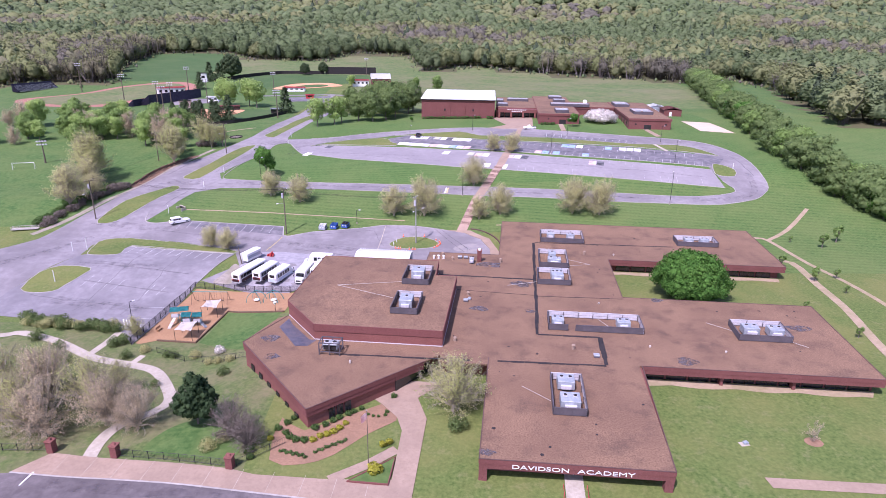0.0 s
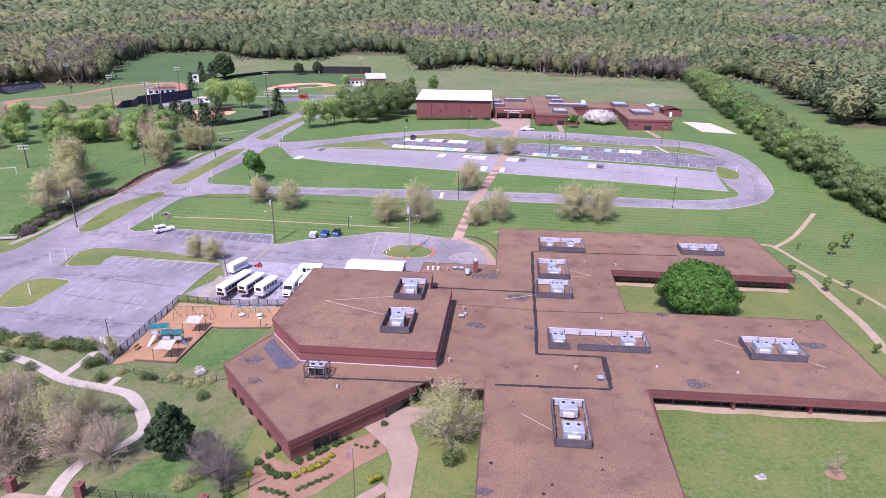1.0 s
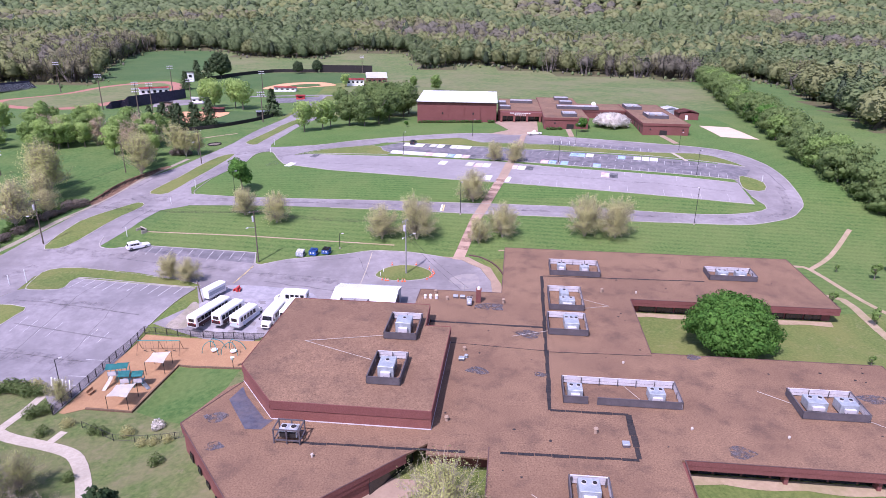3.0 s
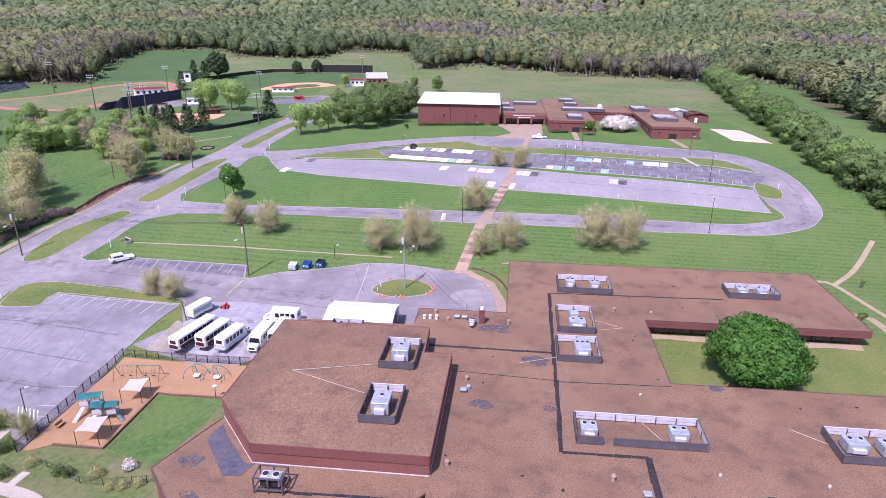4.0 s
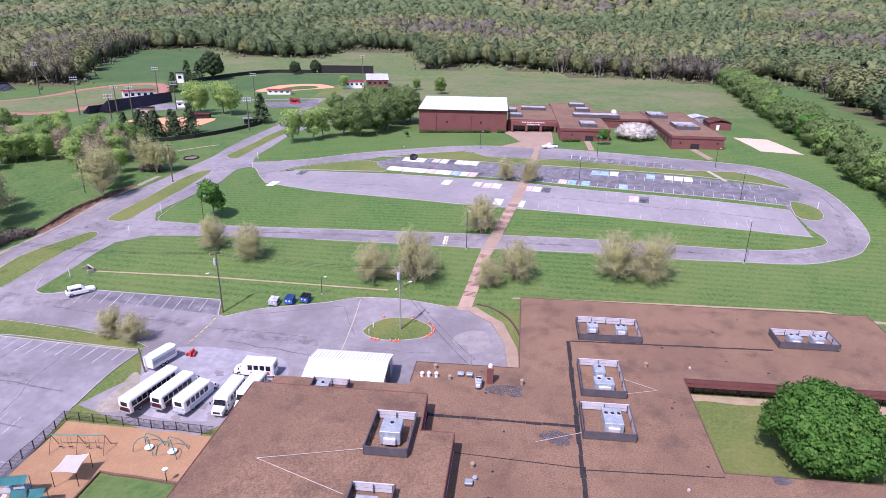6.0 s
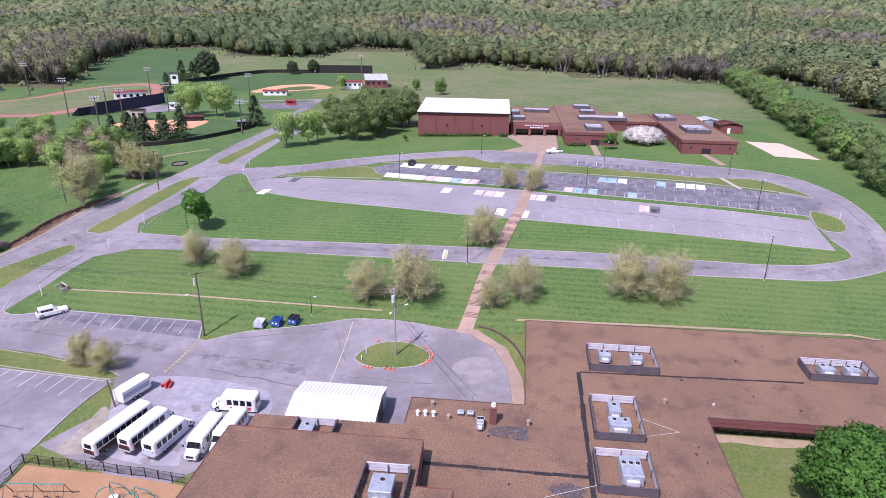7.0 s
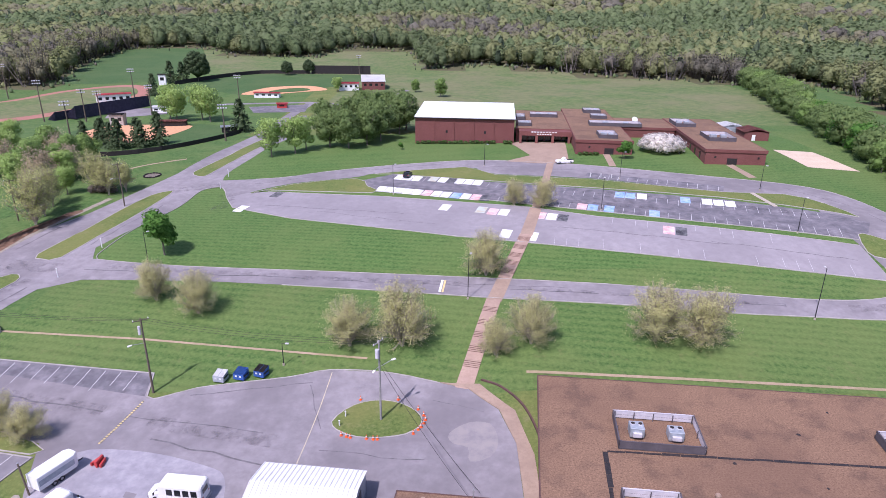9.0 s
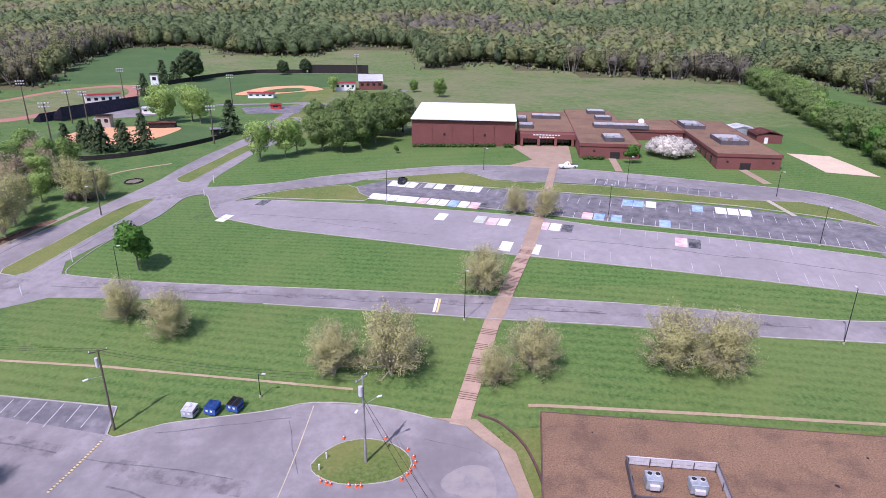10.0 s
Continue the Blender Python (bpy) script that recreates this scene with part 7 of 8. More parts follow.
utility_pole(-42.2, 134.9, 13.4, 35, "dark wooden utility pole with crossarm and street light")
p2 = utility_pole(-4.9, 129.2, 13.8, 60, "tall grey utility pole with transformer and lamps in the grass island", mat="grey_wood", can=0.3)
a = part("lamp_arm", tube(bmesh.new(), (-4.9, 129.2, 9.2), (-3.2, 130.2, 9.8), 0.04, sides=6), "pole_metal", p2)
part("lamp_head", box(bmesh.new(), -2.9, 130.35, 9.75, 0.7, 0.3, 0.18, 30, bevel=0.05), "white_metal", a)
utility_pole(-100.4, 143.2, 12, 40, "wooden utility pole beside the entry road")
utility_pole(-82.6, 211.6, 12, 40, "wooden utility pole on the road median", False)
utility_pole(-105.3, 201.5, 11, 40, "wooden utility pole in the field", False, False)
wp = on_land(-48.4, 112.6)
lp = thing("wooden_post", wp, "leaning grey wooden post beside the trailer", "post")
part("shaft", tube(bmesh.new(), wp @ Vector((0, 0, -0.4)), wp @ Vector((-0.7, 0.3, 4.8)), 0.14, 0.11, 8), "wood_pole", lp)
part("cap", tube(bmesh.new(), wp @ Vector((-0.7, 0.3, 4.8)), wp @ Vector((-0.71, 0.3, 4.86)), 0.13, 0.13, 8), "pole_metal", lp)


def cable(a, b, sag, r=0.022):
    a, b = Vector(a), Vector(b)
    bm = bmesh.new()
    pts = [a.lerp(b, k / 12) - Vector((0, 0, sag * 4 * (k / 12) * (1 - k / 12))) for k in range(13)]
    pipe(bm, pts, r, 4)
    return tagged(link_mesh("overhead_wire", bm, "dark"), "thin sagging overhead wire", "wire", "overhead wires")


for off in (-0.9, 0.0, 0.9):
    cable((-42.2 + off * 0.8, 134.9 + off * 0.5, 13.6), (-4.9 + off * 0.5, 129.2 + off * 0.8, 13.4), 0.9)
    cable((-42.2 + off * 0.8, 134.9 + off * 0.5, 13.6), (-100.4 + off * 0.7, 143.2 + off * 0.7, 14), 1.4)
cable((-4.9, 129.2, 9.6), (7.5, 107.0, 5.6), 0.6, 0.03)
cable((-4.9, 129.2, 10.4), (9.0, 107.0, 6.0), 0.6, 0.03)
cable((-82.6, 211.6, 19.5), (-100.4, 143.2, 14.2), 1.4)
mast = thing("service_mast", (8.2, 107.0, 5.0), "short metal service mast on the roof edge", "mast")
part("pipe", tube(bmesh.new(), (8.2, 107.0, 5.0), (8.2, 107.0, 6.4), 0.06, sides=7), "pole_metal", mast)
part("head", tube(bmesh.new(), (8.2, 107.0, 6.4), (8.2, 107.0, 6.6), 0.13, 0.08, 8), "pole_metal", mast)


def lamp_post(x, y, tall, turn=0):
    m = on_land(x, y, turn)
    p = thing("street_lamp", m, "slim dark lamp post with a small square head", "street lamp", "lamp posts")
    part("base", tube(bmesh.new(), m @ Vector((0, 0, -0.3)), m @ Vector((0, 0, 0.35)), 0.22, 0.2, 10), "concrete", p)
    part("pole", tube(bmesh.new(), m @ Vector((0, 0, 0.3)), m @ Vector((0, 0, tall)), 0.085, 0.06, 8), "black_metal", p)
    part("arm", tube(bmesh.new(), m @ Vector((0, 0, tall - 0.1)), m @ Vector((0.7, 0, tall)), 0.04, sides=6), "black_metal", p)
    part("head", box(bmesh.new(), 0.85, 0, tall - 0.08, 0.6, 0.35, 0.16, m=m, bevel=0.03), "screen_light", p)


for x, y, h, t in ((9.3, 162.3, 9.5, 60), (75.2, 156.0, 10.5, 80), (87.5, 188.2, 8.5, 20), (45.1, 204.4, 8.5, 70), (-10, 218.7, 8.5, 45), (16.9, 244.2, 7, 0), (56.3, 230, 8, 0), (92.2, 218.1, 7, 0), (-22.8, 142, 4.2, 0), (-62.3, 82.0, 5.8, 40), (-58.7, 172.4, 9.5, 30), (174, 352, 13, 200)):
    lamp_post(x, y, h, t)
for x, y, h in ((-75.2, 184.7, 2.2), (-77.7, 170.8, 2.0), (-61.1, 225.6, 1.6), (-62.3, 236.8, 2.2), (106.8, 183.2, 2.0), (-80.5, 147.5, 2.4), (-92.5, 122.5, 3.2), (-95.5, 121.0, 2.4), (-90.5, 103.5, 3.0), (-10.4, 129.8, 1.0), (-11.0, 127.6, 1.0), (48, 232, 1.2), (51, 231.2, 1.2), (54, 230.4, 1.2)):
    m = on_land(x, y, 20)
    p = thing("marker_post", m, "short white marker post in the grass", "post", "white posts")
    part("shaft", box(bmesh.new(), 0, 0, -0.2, 0.16, 0.16, h + 0.2, m=m, bevel=0.02), "white_paint", p)
    part("cap", box(bmesh.new(), 0, 0, h, 0.22, 0.22, 0.06, m=m), "white_paint", p)
cone = None
for k, (x, y) in enumerate([(-10.4, 125.4), (-9.6, 125.1), (-9.0, 124.9), (-6.6, 124.7), (-5.6, 124.6), (-5.0, 124.6), (0.2, 126.0), (0.9, 126.9), (1.3, 127.5), (1.7, 128.4), (1.9, 129.2), (1.6, 130.2), (0.7, 131.6), (-2.6, 133.8), (-8.6, 133.7)]):
    if cone is None:
        cone = thing("traffic_cone", Matrix(), "orange plastic traffic cone", "traffic cone", "traffic cones")
        part("foot", box(bmesh.new(), 0, 0, 0, 0.42, 0.42, 0.05), "orange", cone)
        bm = bmesh.new()
        tube(bm, (0, 0, 0.05), (0, 0, 0.75), 0.17, 0.04, 10)
        part("body", bm, "orange", cone)
        part("band", tube(bmesh.new(), (0, 0, 0.38), (0, 0, 0.52), 0.118, 0.092, 10), "white_paint", cone)
        first = cone
        first.matrix_basis = on_land(x, y) @ Matrix.Translation((0, 0, 0.09))
    else:
        copy_thing(first, on_land(x, y, 17 * k) @ Matrix.Translation((0, 0, 0.09)))

# brick retaining wall beside the turning circle
wl = rounded([(10.8, 138.4), (14.0, 136.2), (17.0, 131), (18.4, 123), (18.2, 116)], False, 4)
rw = thing("retaining_wall", on_land(17, 131), "low curved brick retaining wall", "retaining wall", kind="structure")
for p, q in zip(wl, wl[1:]):
    bm = bmesh.new()
    z = max(height(*p), height(*q))
    strip(bm, p, q, 0.3, z - 1.2, z + 0.3)
    part("segment", bm, "roof_edge", rw)


# ---- painted markings ----
M["worn_paint"] = material("worn_paint", (0.42, 0.41, 0.42), (0.68, 0.67, 0.67), 0.9, 0.85, (0.32, 0.31, 0.33), 0.4, 0.5, detail=10)
M["dark_stripe"] = material("dark_stripe", (0.10, 0.095, 0.09), (0.16, 0.15, 0.14), 1.0, 0.85)
M["tan_line"] = material("tan_line", (0.50, 0.42, 0.28), (0.58, 0.50, 0.34), 1.0, 0.85, (0.36, 0.33, 0.29), 0.4, 0.6)
def mark(parent, a, b, wide, lift, mat="white_paint", name="line"):
    return drape(name, ribbon([a, b], wide), lift, mat, parent=parent)


def stall_lines(parent, a, b, depth, every, lift, first=0.0, side=1, skip=0.0, wide=0.13, seed=1):
    """Stall lines standing off the line from a to b."""
    rg = random.Random(seed)
    a, b = Vector(a), Vector(b)
    d = (b - a).normalized()
    nv = Vector((-d.y, d.x)) * side
    k = first
    while k < (b - a).length:
        p = a + d * k
        if rg.random() >= skip:
            mark(parent, tuple(p), tuple(p + nv * depth * rg.uniform(0.7, 1)), wide * 0.8, lift, "worn_paint")
        k += every


stall_lines(yard, (-76.2, 142.4), (-44.2, 139.2), 5.0, 2.75, 0.092, 2.0, -1)
stall_lines(lot_left, (-81.5, 124.9), (-53.0, 119.7), 5.4, 2.8, 0.075, 1.2, -1, 0.0, 0.17)
mark(lot_left, (-84.1, 104.3), (-62.0, 99.4), 0.3, 0.078, "crack_seal", "seam")
stall_lines(lot_left, (-84.1, 104.3), (-62.0, 99.4), 2.6, 2.8, 0.075, 1.0, 1, 0.1, 0.09)
stall_lines(lot_left, (-84.1, 104.3), (-62.0, 99.4), 2.6, 2.8, 0.075, 1.0, -1, 0.1, 0.09)
stall_lines(lot_left, (-59.0, 96), (-60.0, 83), 4.5, 3.0, 0.075, 1.0, -1, 0.3, 0.15)
for k in range(6):
    mark(lot_left, (-66.2 + k * 0.75, 85.8 - 0.2 * k), (-64.4 + k * 0.75, 82.8 - 0.2 * k), 0.18, 0.076)
stall_lines(lot_high, (-10, 235.9), (14.2, 228.9), 4.8, 2.75, 0.095, 1, -1)
stall_lines(lot_high, (14.2, 228.9), (101, 199.6), 4.8, 2.75, 0.095, 1, -1)
stall_lines(lot_high, (-14, 221.4), (43.8, 203.8), 4.8, 2.75, 0.095, 1, 1)
stall_lines(lot_high, (43.8, 203.8), (97, 185.6), 4.8, 2.75, 0.095, 1, 1)
stall_lines(lot_low, (43.1, 199.4), (96, 183.2), 4.5, 2.75, 0.083, 1, -1, 0.45, 0.08)
stall_lines(lot_low, (10, 188.3), (94, 170.6), 4.5, 2.75, 0.083, 1, 1, 0.4, 0.08)
bay = drape("stall_bay", [(46, 231.3), (82, 217.6), (84, 222.3), (48, 236)], 0.072, "asphalt_dark", "dark row of stalls along the loop road", "parking bay")
stall_lines(bay, (47, 231.2), (82.5, 217.8), 4.8, 2.75, 0.085, 0.5, 1)
drape("speed_hump", ribbon([(-42.9, 132.9), (-44.9, 122.9)], 0.34), 0.10, "yellow_paint", "speed hump striped yellow and white", "speed hump")
for k in range(20):
    p, q = Vector((-42.9, 132.9)).lerp(Vector((-44.9, 122.9)), (k + 0.1) / 20), Vector((-42.9, 132.9)).lerp(Vector((-44.9, 122.9)), (k + 0.5) / 20)
    mark(yard, tuple(p), tuple(q), 0.36, 0.112, "dark_stripe", "stripe")
mark(yard, (-14.2, 140.2), (-15.8, 115.6), 0.14, 0.09, "tan_line", "seam")
mark(yard, (4.2, 169.6), (3.6, 164.8), 0.5, 0.09, "white_paint", "stop_bar")
mark(yard, (4.8, 169.5), (4.2, 164.7), 0.4, 0.09, "yellow_paint", "stop_bar")
drape("turning_arrow", ribbon([(-53.1, 30.6), (-52.8, 33.2)], 0.25), 0.1, "white_paint", "worn white road line", "road marking")

MUR = {"w": ("white_paint", "white painted parking stall"), "b": ("blue_paint", "blue painted parking stall with artwork"), "k": ("dark_paint", "black and grey painted parking stall"), "r": ("rose_paint", "parking stall painted in pale red and white"), "t": ("tan_paint", "parking stall painted in tan and teal")}
M["blue_paint"] = material("blue_paint", (0.10, 0.22, 0.55), (0.25, 0.42, 0.72), 0.6, 0.8, (0.60, 0.66, 0.72), 0.5, 0.5)
M["dark_paint"] = material("dark_paint", (0.03, 0.03, 0.035), (0.07, 0.07, 0.08), 0.8, 0.8, (0.5, 0.5, 0.5), 0.7, 0.25)
M["rose_paint"] = material("rose_paint", (0.66, 0.46, 0.46), (0.74, 0.64, 0.62), 0.6, 0.8, (0.50, 0.08, 0.09), 0.55, 0.45)
M["tan_paint"] = material("tan_paint", (0.52, 0.42, 0.28), (0.30, 0.46, 0.46), 0.6, 0.8, (0.65, 0.60, 0.55), 0.6, 0.5)


def mural(x, y, kind, n=1, turn=-17.0):
    for k in range(n):
        c, s = math.cos(radians(turn)), math.sin(radians(turn))
        ox = (k - (n - 1) / 2) * 2.75
        px, py = x + c * ox, y + s * ox
        pts = [(px + c * a - s * b, py + s * a + c * b) for a, b in ((-1.28, -2.3), (1.28, -2.3), (1.28, 2.3), (-1.28, 2.3))]
        mt, lb = MUR[kind]
        ob = drape("painted_stall", pts, 0.104, mt)
        ob.pop("kind", None)
        tagged(ob, lb, "painted stall", "painted parking stalls", "structure")


for x, y, kind, n in ((-6.6, 232.9, "w", 3), (1.1, 231.6, "t", 1), (3.9, 230.5, "w", 1), (6.6, 229.8, "k", 1), (11.5, 228.4, "w", 3), (-8.6, 221.6, "w", 5), (-0.5, 219.2, "r", 1), (3.5, 218, "w", 2), (7.6, 216.8, "b", 1), (10.3, 216, "w", 1), (13.0, 215.2, "r", 1), (15.7, 214.4, "k", 1), (4.6, 207.6, "w", 1), (14.1, 205.4, "t", 1), (17, 204, "r", 1), (19.8, 203.4, "w", 1), (28.9, 200.8, "r", 1), (31.6, 199.9, "w", 1), (34.3, 199.0, "k", 1), (19.1, 189.5, "w", 1), (25.2, 187.9, "w", 1), (54.1, 215.3, "b", 2), (58.4, 214.2, "w", 1), (69.1, 210.9, "b", 1), (74.3, 209.3, "w", 1), (77.0, 208.4, "w", 1), (79.7, 207.5, "w", 1), (40.6, 206.9, "r", 1), (43.3, 206.1, "b", 1), (47.3, 205.0, "b", 1), (57.9, 201.2, "b", 1), (58.1, 190.4, "r", 1), (60.8, 189.6, "k", 1), (-49.9, 208.4, "w", 1), (-43.0, 219.6, "k", 1)):
    mural(x, y, kind, n)


# ---- fences ----
def fence(name, pts, tall, label, every=2.4, pickets=9, mat="black_metal", rail=0.03):
    f = thing(name, on_land(*pts[0]), label, "fence")
    for a, b in zip(pts, pts[1:]):
        a, b = Vector(a), Vector(b)
        n = max(1, round((b - a).length / every))
        for k in range(n):
            p, q = a.lerp(b, k / n), a.lerp(b, (k + 1) / n)
            zp, zq = height(*p), height(*q)
            part("post", tube(bmesh.new(), (p.x, p.y, zp - 0.2), (p.x, p.y, zp + tall + 0.08), rail * 1.8, sides=6), mat, f)
            for h in (tall, 0.25):
                part("rail", tube(bmesh.new(), (p.x, p.y, zp + h), (q.x, q.y, zq + h), rail, sides=4), mat, f)
            for s in range(1, pickets):
                c = p.lerp(q, s / pickets)
                z = zp + (zq - zp) * s / pickets
                part("picket", tube(bmesh.new(), (c.x, c.y, z + 0.2), (c.x, c.y, z + tall), rail * 0.45, sides=3), mat, f)
    return f


fence("playground_fence", [(-59.0, 74.0), (-58.4, 83.8), (-58.0, 92.9), (-56.2, 101.3), (-49.3, 100.5), (-44.0, 99.9), (-37.3, 98.1), (-30.4, 95.3)], 1.6, "dark metal fence round the playground", 2.4, 14, rail=0.045)
fence("garden_fence", [(-52.5, 70.6), (-46, 67.2), (-42.5, 66.6), (-33.8, 65.4)], 1.2, "low dark garden fence", 2.4, 8)
fence("front_fence", [(-43.0, 36.2), (-27.2, 33.4)], 1.25, "black metal fence between brick gate piers", 2.2, 12)
fence("front_fence", [(-68, 37.5), (-53.4, 37.6)], 1.25, "black metal fence between brick gate piers", 2.2, 12)
fence("front_fence", [(-26.0, 33.6), (-20.5, 38.5)], 1.1, "black metal fence beside the planting", 2.2, 10)
for x, y in ((-52.8, 37.5), (-43.4, 36.3), (-26.7, 33.3)):
    m = on_land(x, y, -8)
    p = thing("gate_pier", m, "square dark red brick gate pier with a flat cap", "gate pier", "gate piers")
    part("shaft", box(bmesh.new(), 0, 0, -0.3, 0.95, 0.95, 2.1, m=m), "brick", p)
    part("cap", box(bmesh.new(), 0, 0, 1.8, 1.15, 1.15, 0.18, m=m, bevel=0.04), "brick_pale", p)
    part("ball", tube(bmesh.new(), m @ Vector((0, 0, 1.98)), m @ Vector((0, 0, 2.2)), 0.3, 0.15, 8), "brick_pale", p)

# ---- playground ----
def sail(x, y, turn, w=3.3, d=3.9):
    m = on_land(x, y, turn)
    s = thing("shade_sail", m, "white square shade sail on four posts", "shade sail", "shade sails")
    n = 8
    bm = bmesh.new()
    g = [[bm.verts.new(m @ Vector(((u - 0.5) * w * (1 - 0.10 * math.sin(math.pi * v)), (v - 0.5) * d * (1 - 0.10 * math.sin(math.pi * u)), 2.55 + 0.12 * (2 * u - 1) * (2 * v - 1)))) for v in np.linspace(0, 1, n)] for u in np.linspace(0, 1, n)]
    for i in range(n - 1):
        for j in range(n - 1):
            bm.faces.new((g[i][j], g[i + 1][j], g[i + 1][j + 1], g[i][j + 1]))
    bmesh.ops.solidify(bm, geom=bm.faces[:], thickness=0.02)
    part("cloth", bm, "fabric", s)
    for sx in (-1, 1):
        for sy in (-1, 1):
            part("post", tube(bmesh.new(), m @ Vector((sx * w / 2, sy * d / 2, -0.2)), m @ Vector((sx * w / 2, sy * d / 2, 2.6 + 0.12 * sx * sy)), 0.05, sides=7), "dark", s)


sail(-48.2, 88.9, 2)
sail(-49.4, 77.5, 2)
pm = on_land(-52.0, 83.6, 8)
pl = thing("play_structure", pm, "climbing frame with teal roofs, slides and grey decks", "play structure")
for px, py, h in ((-2.2, 1.5, 1.5), (-0.3, 1.3, 1.7), (0.7, -1.2, 1.5), (2.7, -0.9, 1.2)):
    part("deck", box(bmesh.new(), px, py, h - 0.15, 1.5, 1.5, 0.12, m=pm), "grey_metal", pl)
    for sx in (-0.7, 0.7):
        for sy in (-0.7, 0.7):
            part("post", tube(bmesh.new(), pm @ Vector((px + sx, py + sy, 0)), pm @ Vector((px + sx, py + sy, h + 1.3)), 0.05, sides=6), "teal", pl)
    bm = bmesh.new()
    for s in (-1, 1):
        q = [bm.verts.new(pm @ Vector(p)) for p in ((px - 0.95, py, h + 1.9), (px + 0.95, py, h + 1.9), (px + 0.95, py + s * 0.95, h + 1.25), (px - 0.95, py + s * 0.95, h + 1.25))]
        bm.faces.new(q if s < 0 else q[::-1])
    bmesh.ops.solidify(bm, geom=bm.faces[:], thickness=0.06)
    part("roof", bm, "teal", pl, "teal pitched roof")
    part("guard", box(bmesh.new(), px, py - 0.72, h, 1.4, 0.05, 0.7, m=pm), "screen_light", pl)
for (a, b), mt in ((((-2.2, 0.6, 1.4), (-2.9, -2.0, 0.2)), "fabric"), (((2.9, -0.8, 1.2), (4.6, -2.4, 0.2)), "grey_metal"), (((0.3, -1.6, 1.5), (0.2, -3.4, 0.2)), "fabric")):
    bm = bmesh.new()
    a, b = Vector(a), Vector(b)
    d = (b - a)
    nv = Vector((-d.y, d.x, 0)).normalized() * 0.35
    q = [bm.verts.new(pm @ v) for v in (a - nv, a + nv, b + nv, b - nv)]
    bm.faces.new(q)
    bmesh.ops.solidify(bm, geom=bm.faces[:], thickness=0.12)
    part("slide", bm, mt, pl)
sw = on_land(-50.6, 95.0, 0)
s = thing("swing_set", sw, "swing set with a teal top rail and four swings", "swing set")
part("top_rail", tube(bmesh.new(), sw @ Vector((-4, 0, 2.7)), sw @ Vector((4, 0, 2.7)), 0.07, sides=7), "teal", s)
for x in (-4, 0, 4):
    for y in (-1.3, 1.3):
        part("leg", tube(bmesh.new(), sw @ Vector((x, 0, 2.7)), sw @ Vector((x, y, 0)), 0.05, sides=6), "wood", s)
for x in (-2.9, -1.4, 1.2, 2.7):
    seat = part("seat", box(bmesh.new(), x, 0, 0.55, 0.5, 0.2, 0.05, m=sw), "dark", s)
    for o in (-0.24, 0.24):
        part("chain", tube(bmesh.new(), sw @ Vector((x + o, 0, 0.6)), sw @ Vector((x + o, 0, 2.7)), 0.015, sides=4), "dark", seat)
for cx, cy in ((-40.0, 94.4), (-35.6, 92.4)):
    am = on_land(cx, cy, -20)
    ar = thing("arch_swing", am, "arched climbing frame with a round white seat", "swing", "arch swings")
    for yy in (-1.2, 1.2):
        bm = bmesh.new()
        pts = [Vector((1.9 * math.cos(t), yy * (0.3 + 0.7 * abs(math.cos(t))), 2.6 * math.sin(t))) for t in np.linspace(0, math.pi, 12)]
        pipe(bm, [am @ p for p in pts], 0.06, 6)
        part("arch", bm, "teal", ar)
    part("seat", tube(bmesh.new(), am @ Vector((0, 0, 0.5)), am @ Vector((0, 0, 0.62)), 0.65, 0.65, 14), "white_metal", ar)
    for t in (0, 2.1, 4.2):
        part("rope", tube(bmesh.new(), am @ Vector((0.6 * math.cos(t), 0.6 * math.sin(t), 0.6)), am @ Vector((0, 0, 2.55)), 0.02, sides=4), "dark", ar)
for x, y in ((-56.2, 80.4),):
    m = on_land(x, y, 80)
    b = thing("bench", m, "small tan plastic bench", "bench")
    part("seat", box(bmesh.new(), 0, 0, 0.42, 1.5, 0.5, 0.1, m=m, bevel=0.02), "mulch", b)
    part("back", box(bmesh.new(), 0, 0.25, 0.55, 1.5, 0.08, 0.45, m=m, bevel=0.02), "mulch", b)
    for sx in (-0.55, 0.55):
        part("leg", box(bmesh.new(), sx, 0, 0, 0.15, 0.45, 0.42, m=m), "mulch", b)
m = on_land(-33.5, 85.6)
h = thing("ball_chute", m, "white funnel ball chute on a pole", "play equipment")
part("pole", tube(bmesh.new(), m @ Vector((0, 0, 0)), m @ Vector((0, 0, 2.2)), 0.06, sides=7), "dark", h)
part("funnel", tube(bmesh.new(), m @ Vector((0, 0, 1.9)), m @ Vector((0, 0, 2.4)), 0.2, 0.38, 12), "white_metal", h)

# ---- planting ----
def shrub(seed, r, mat, label, name="shrub", n=420, size=0.14, group=""):
    rs = np.random.default_rng(seed)
    t = thing(name, Matrix(), label, "shrub", group)
    bm = bmesh.new()
    for k in range(5):
        a = 1.26 * k
        tube(bm, (0, 0, -0.1), (0.5 * r * math.cos(a), 0.5 * r * math.sin(a), r * 0.9), 0.03, 0.012, 4, cap=False)
    part("stem", bm, "bark", t)
    blobs = [(np.array([0.35 * r * math.cos(2.1 * k), 0.35 * r * math.sin(2.1 * k), r * (0.55 + 0.12 * (k % 2))]), r * 0.62) for k in range(3)]
    p, d = crown_points(rs, blobs, n)
    p[:, 2] = np.maximum(p[:, 2], 0.05)
    v, f, nm = leaf_cards(p, size, rs, out=d, soft=0.6)
    part("foliage", mesh_from(v, f, "foliage", nm), mat, t)
    return t


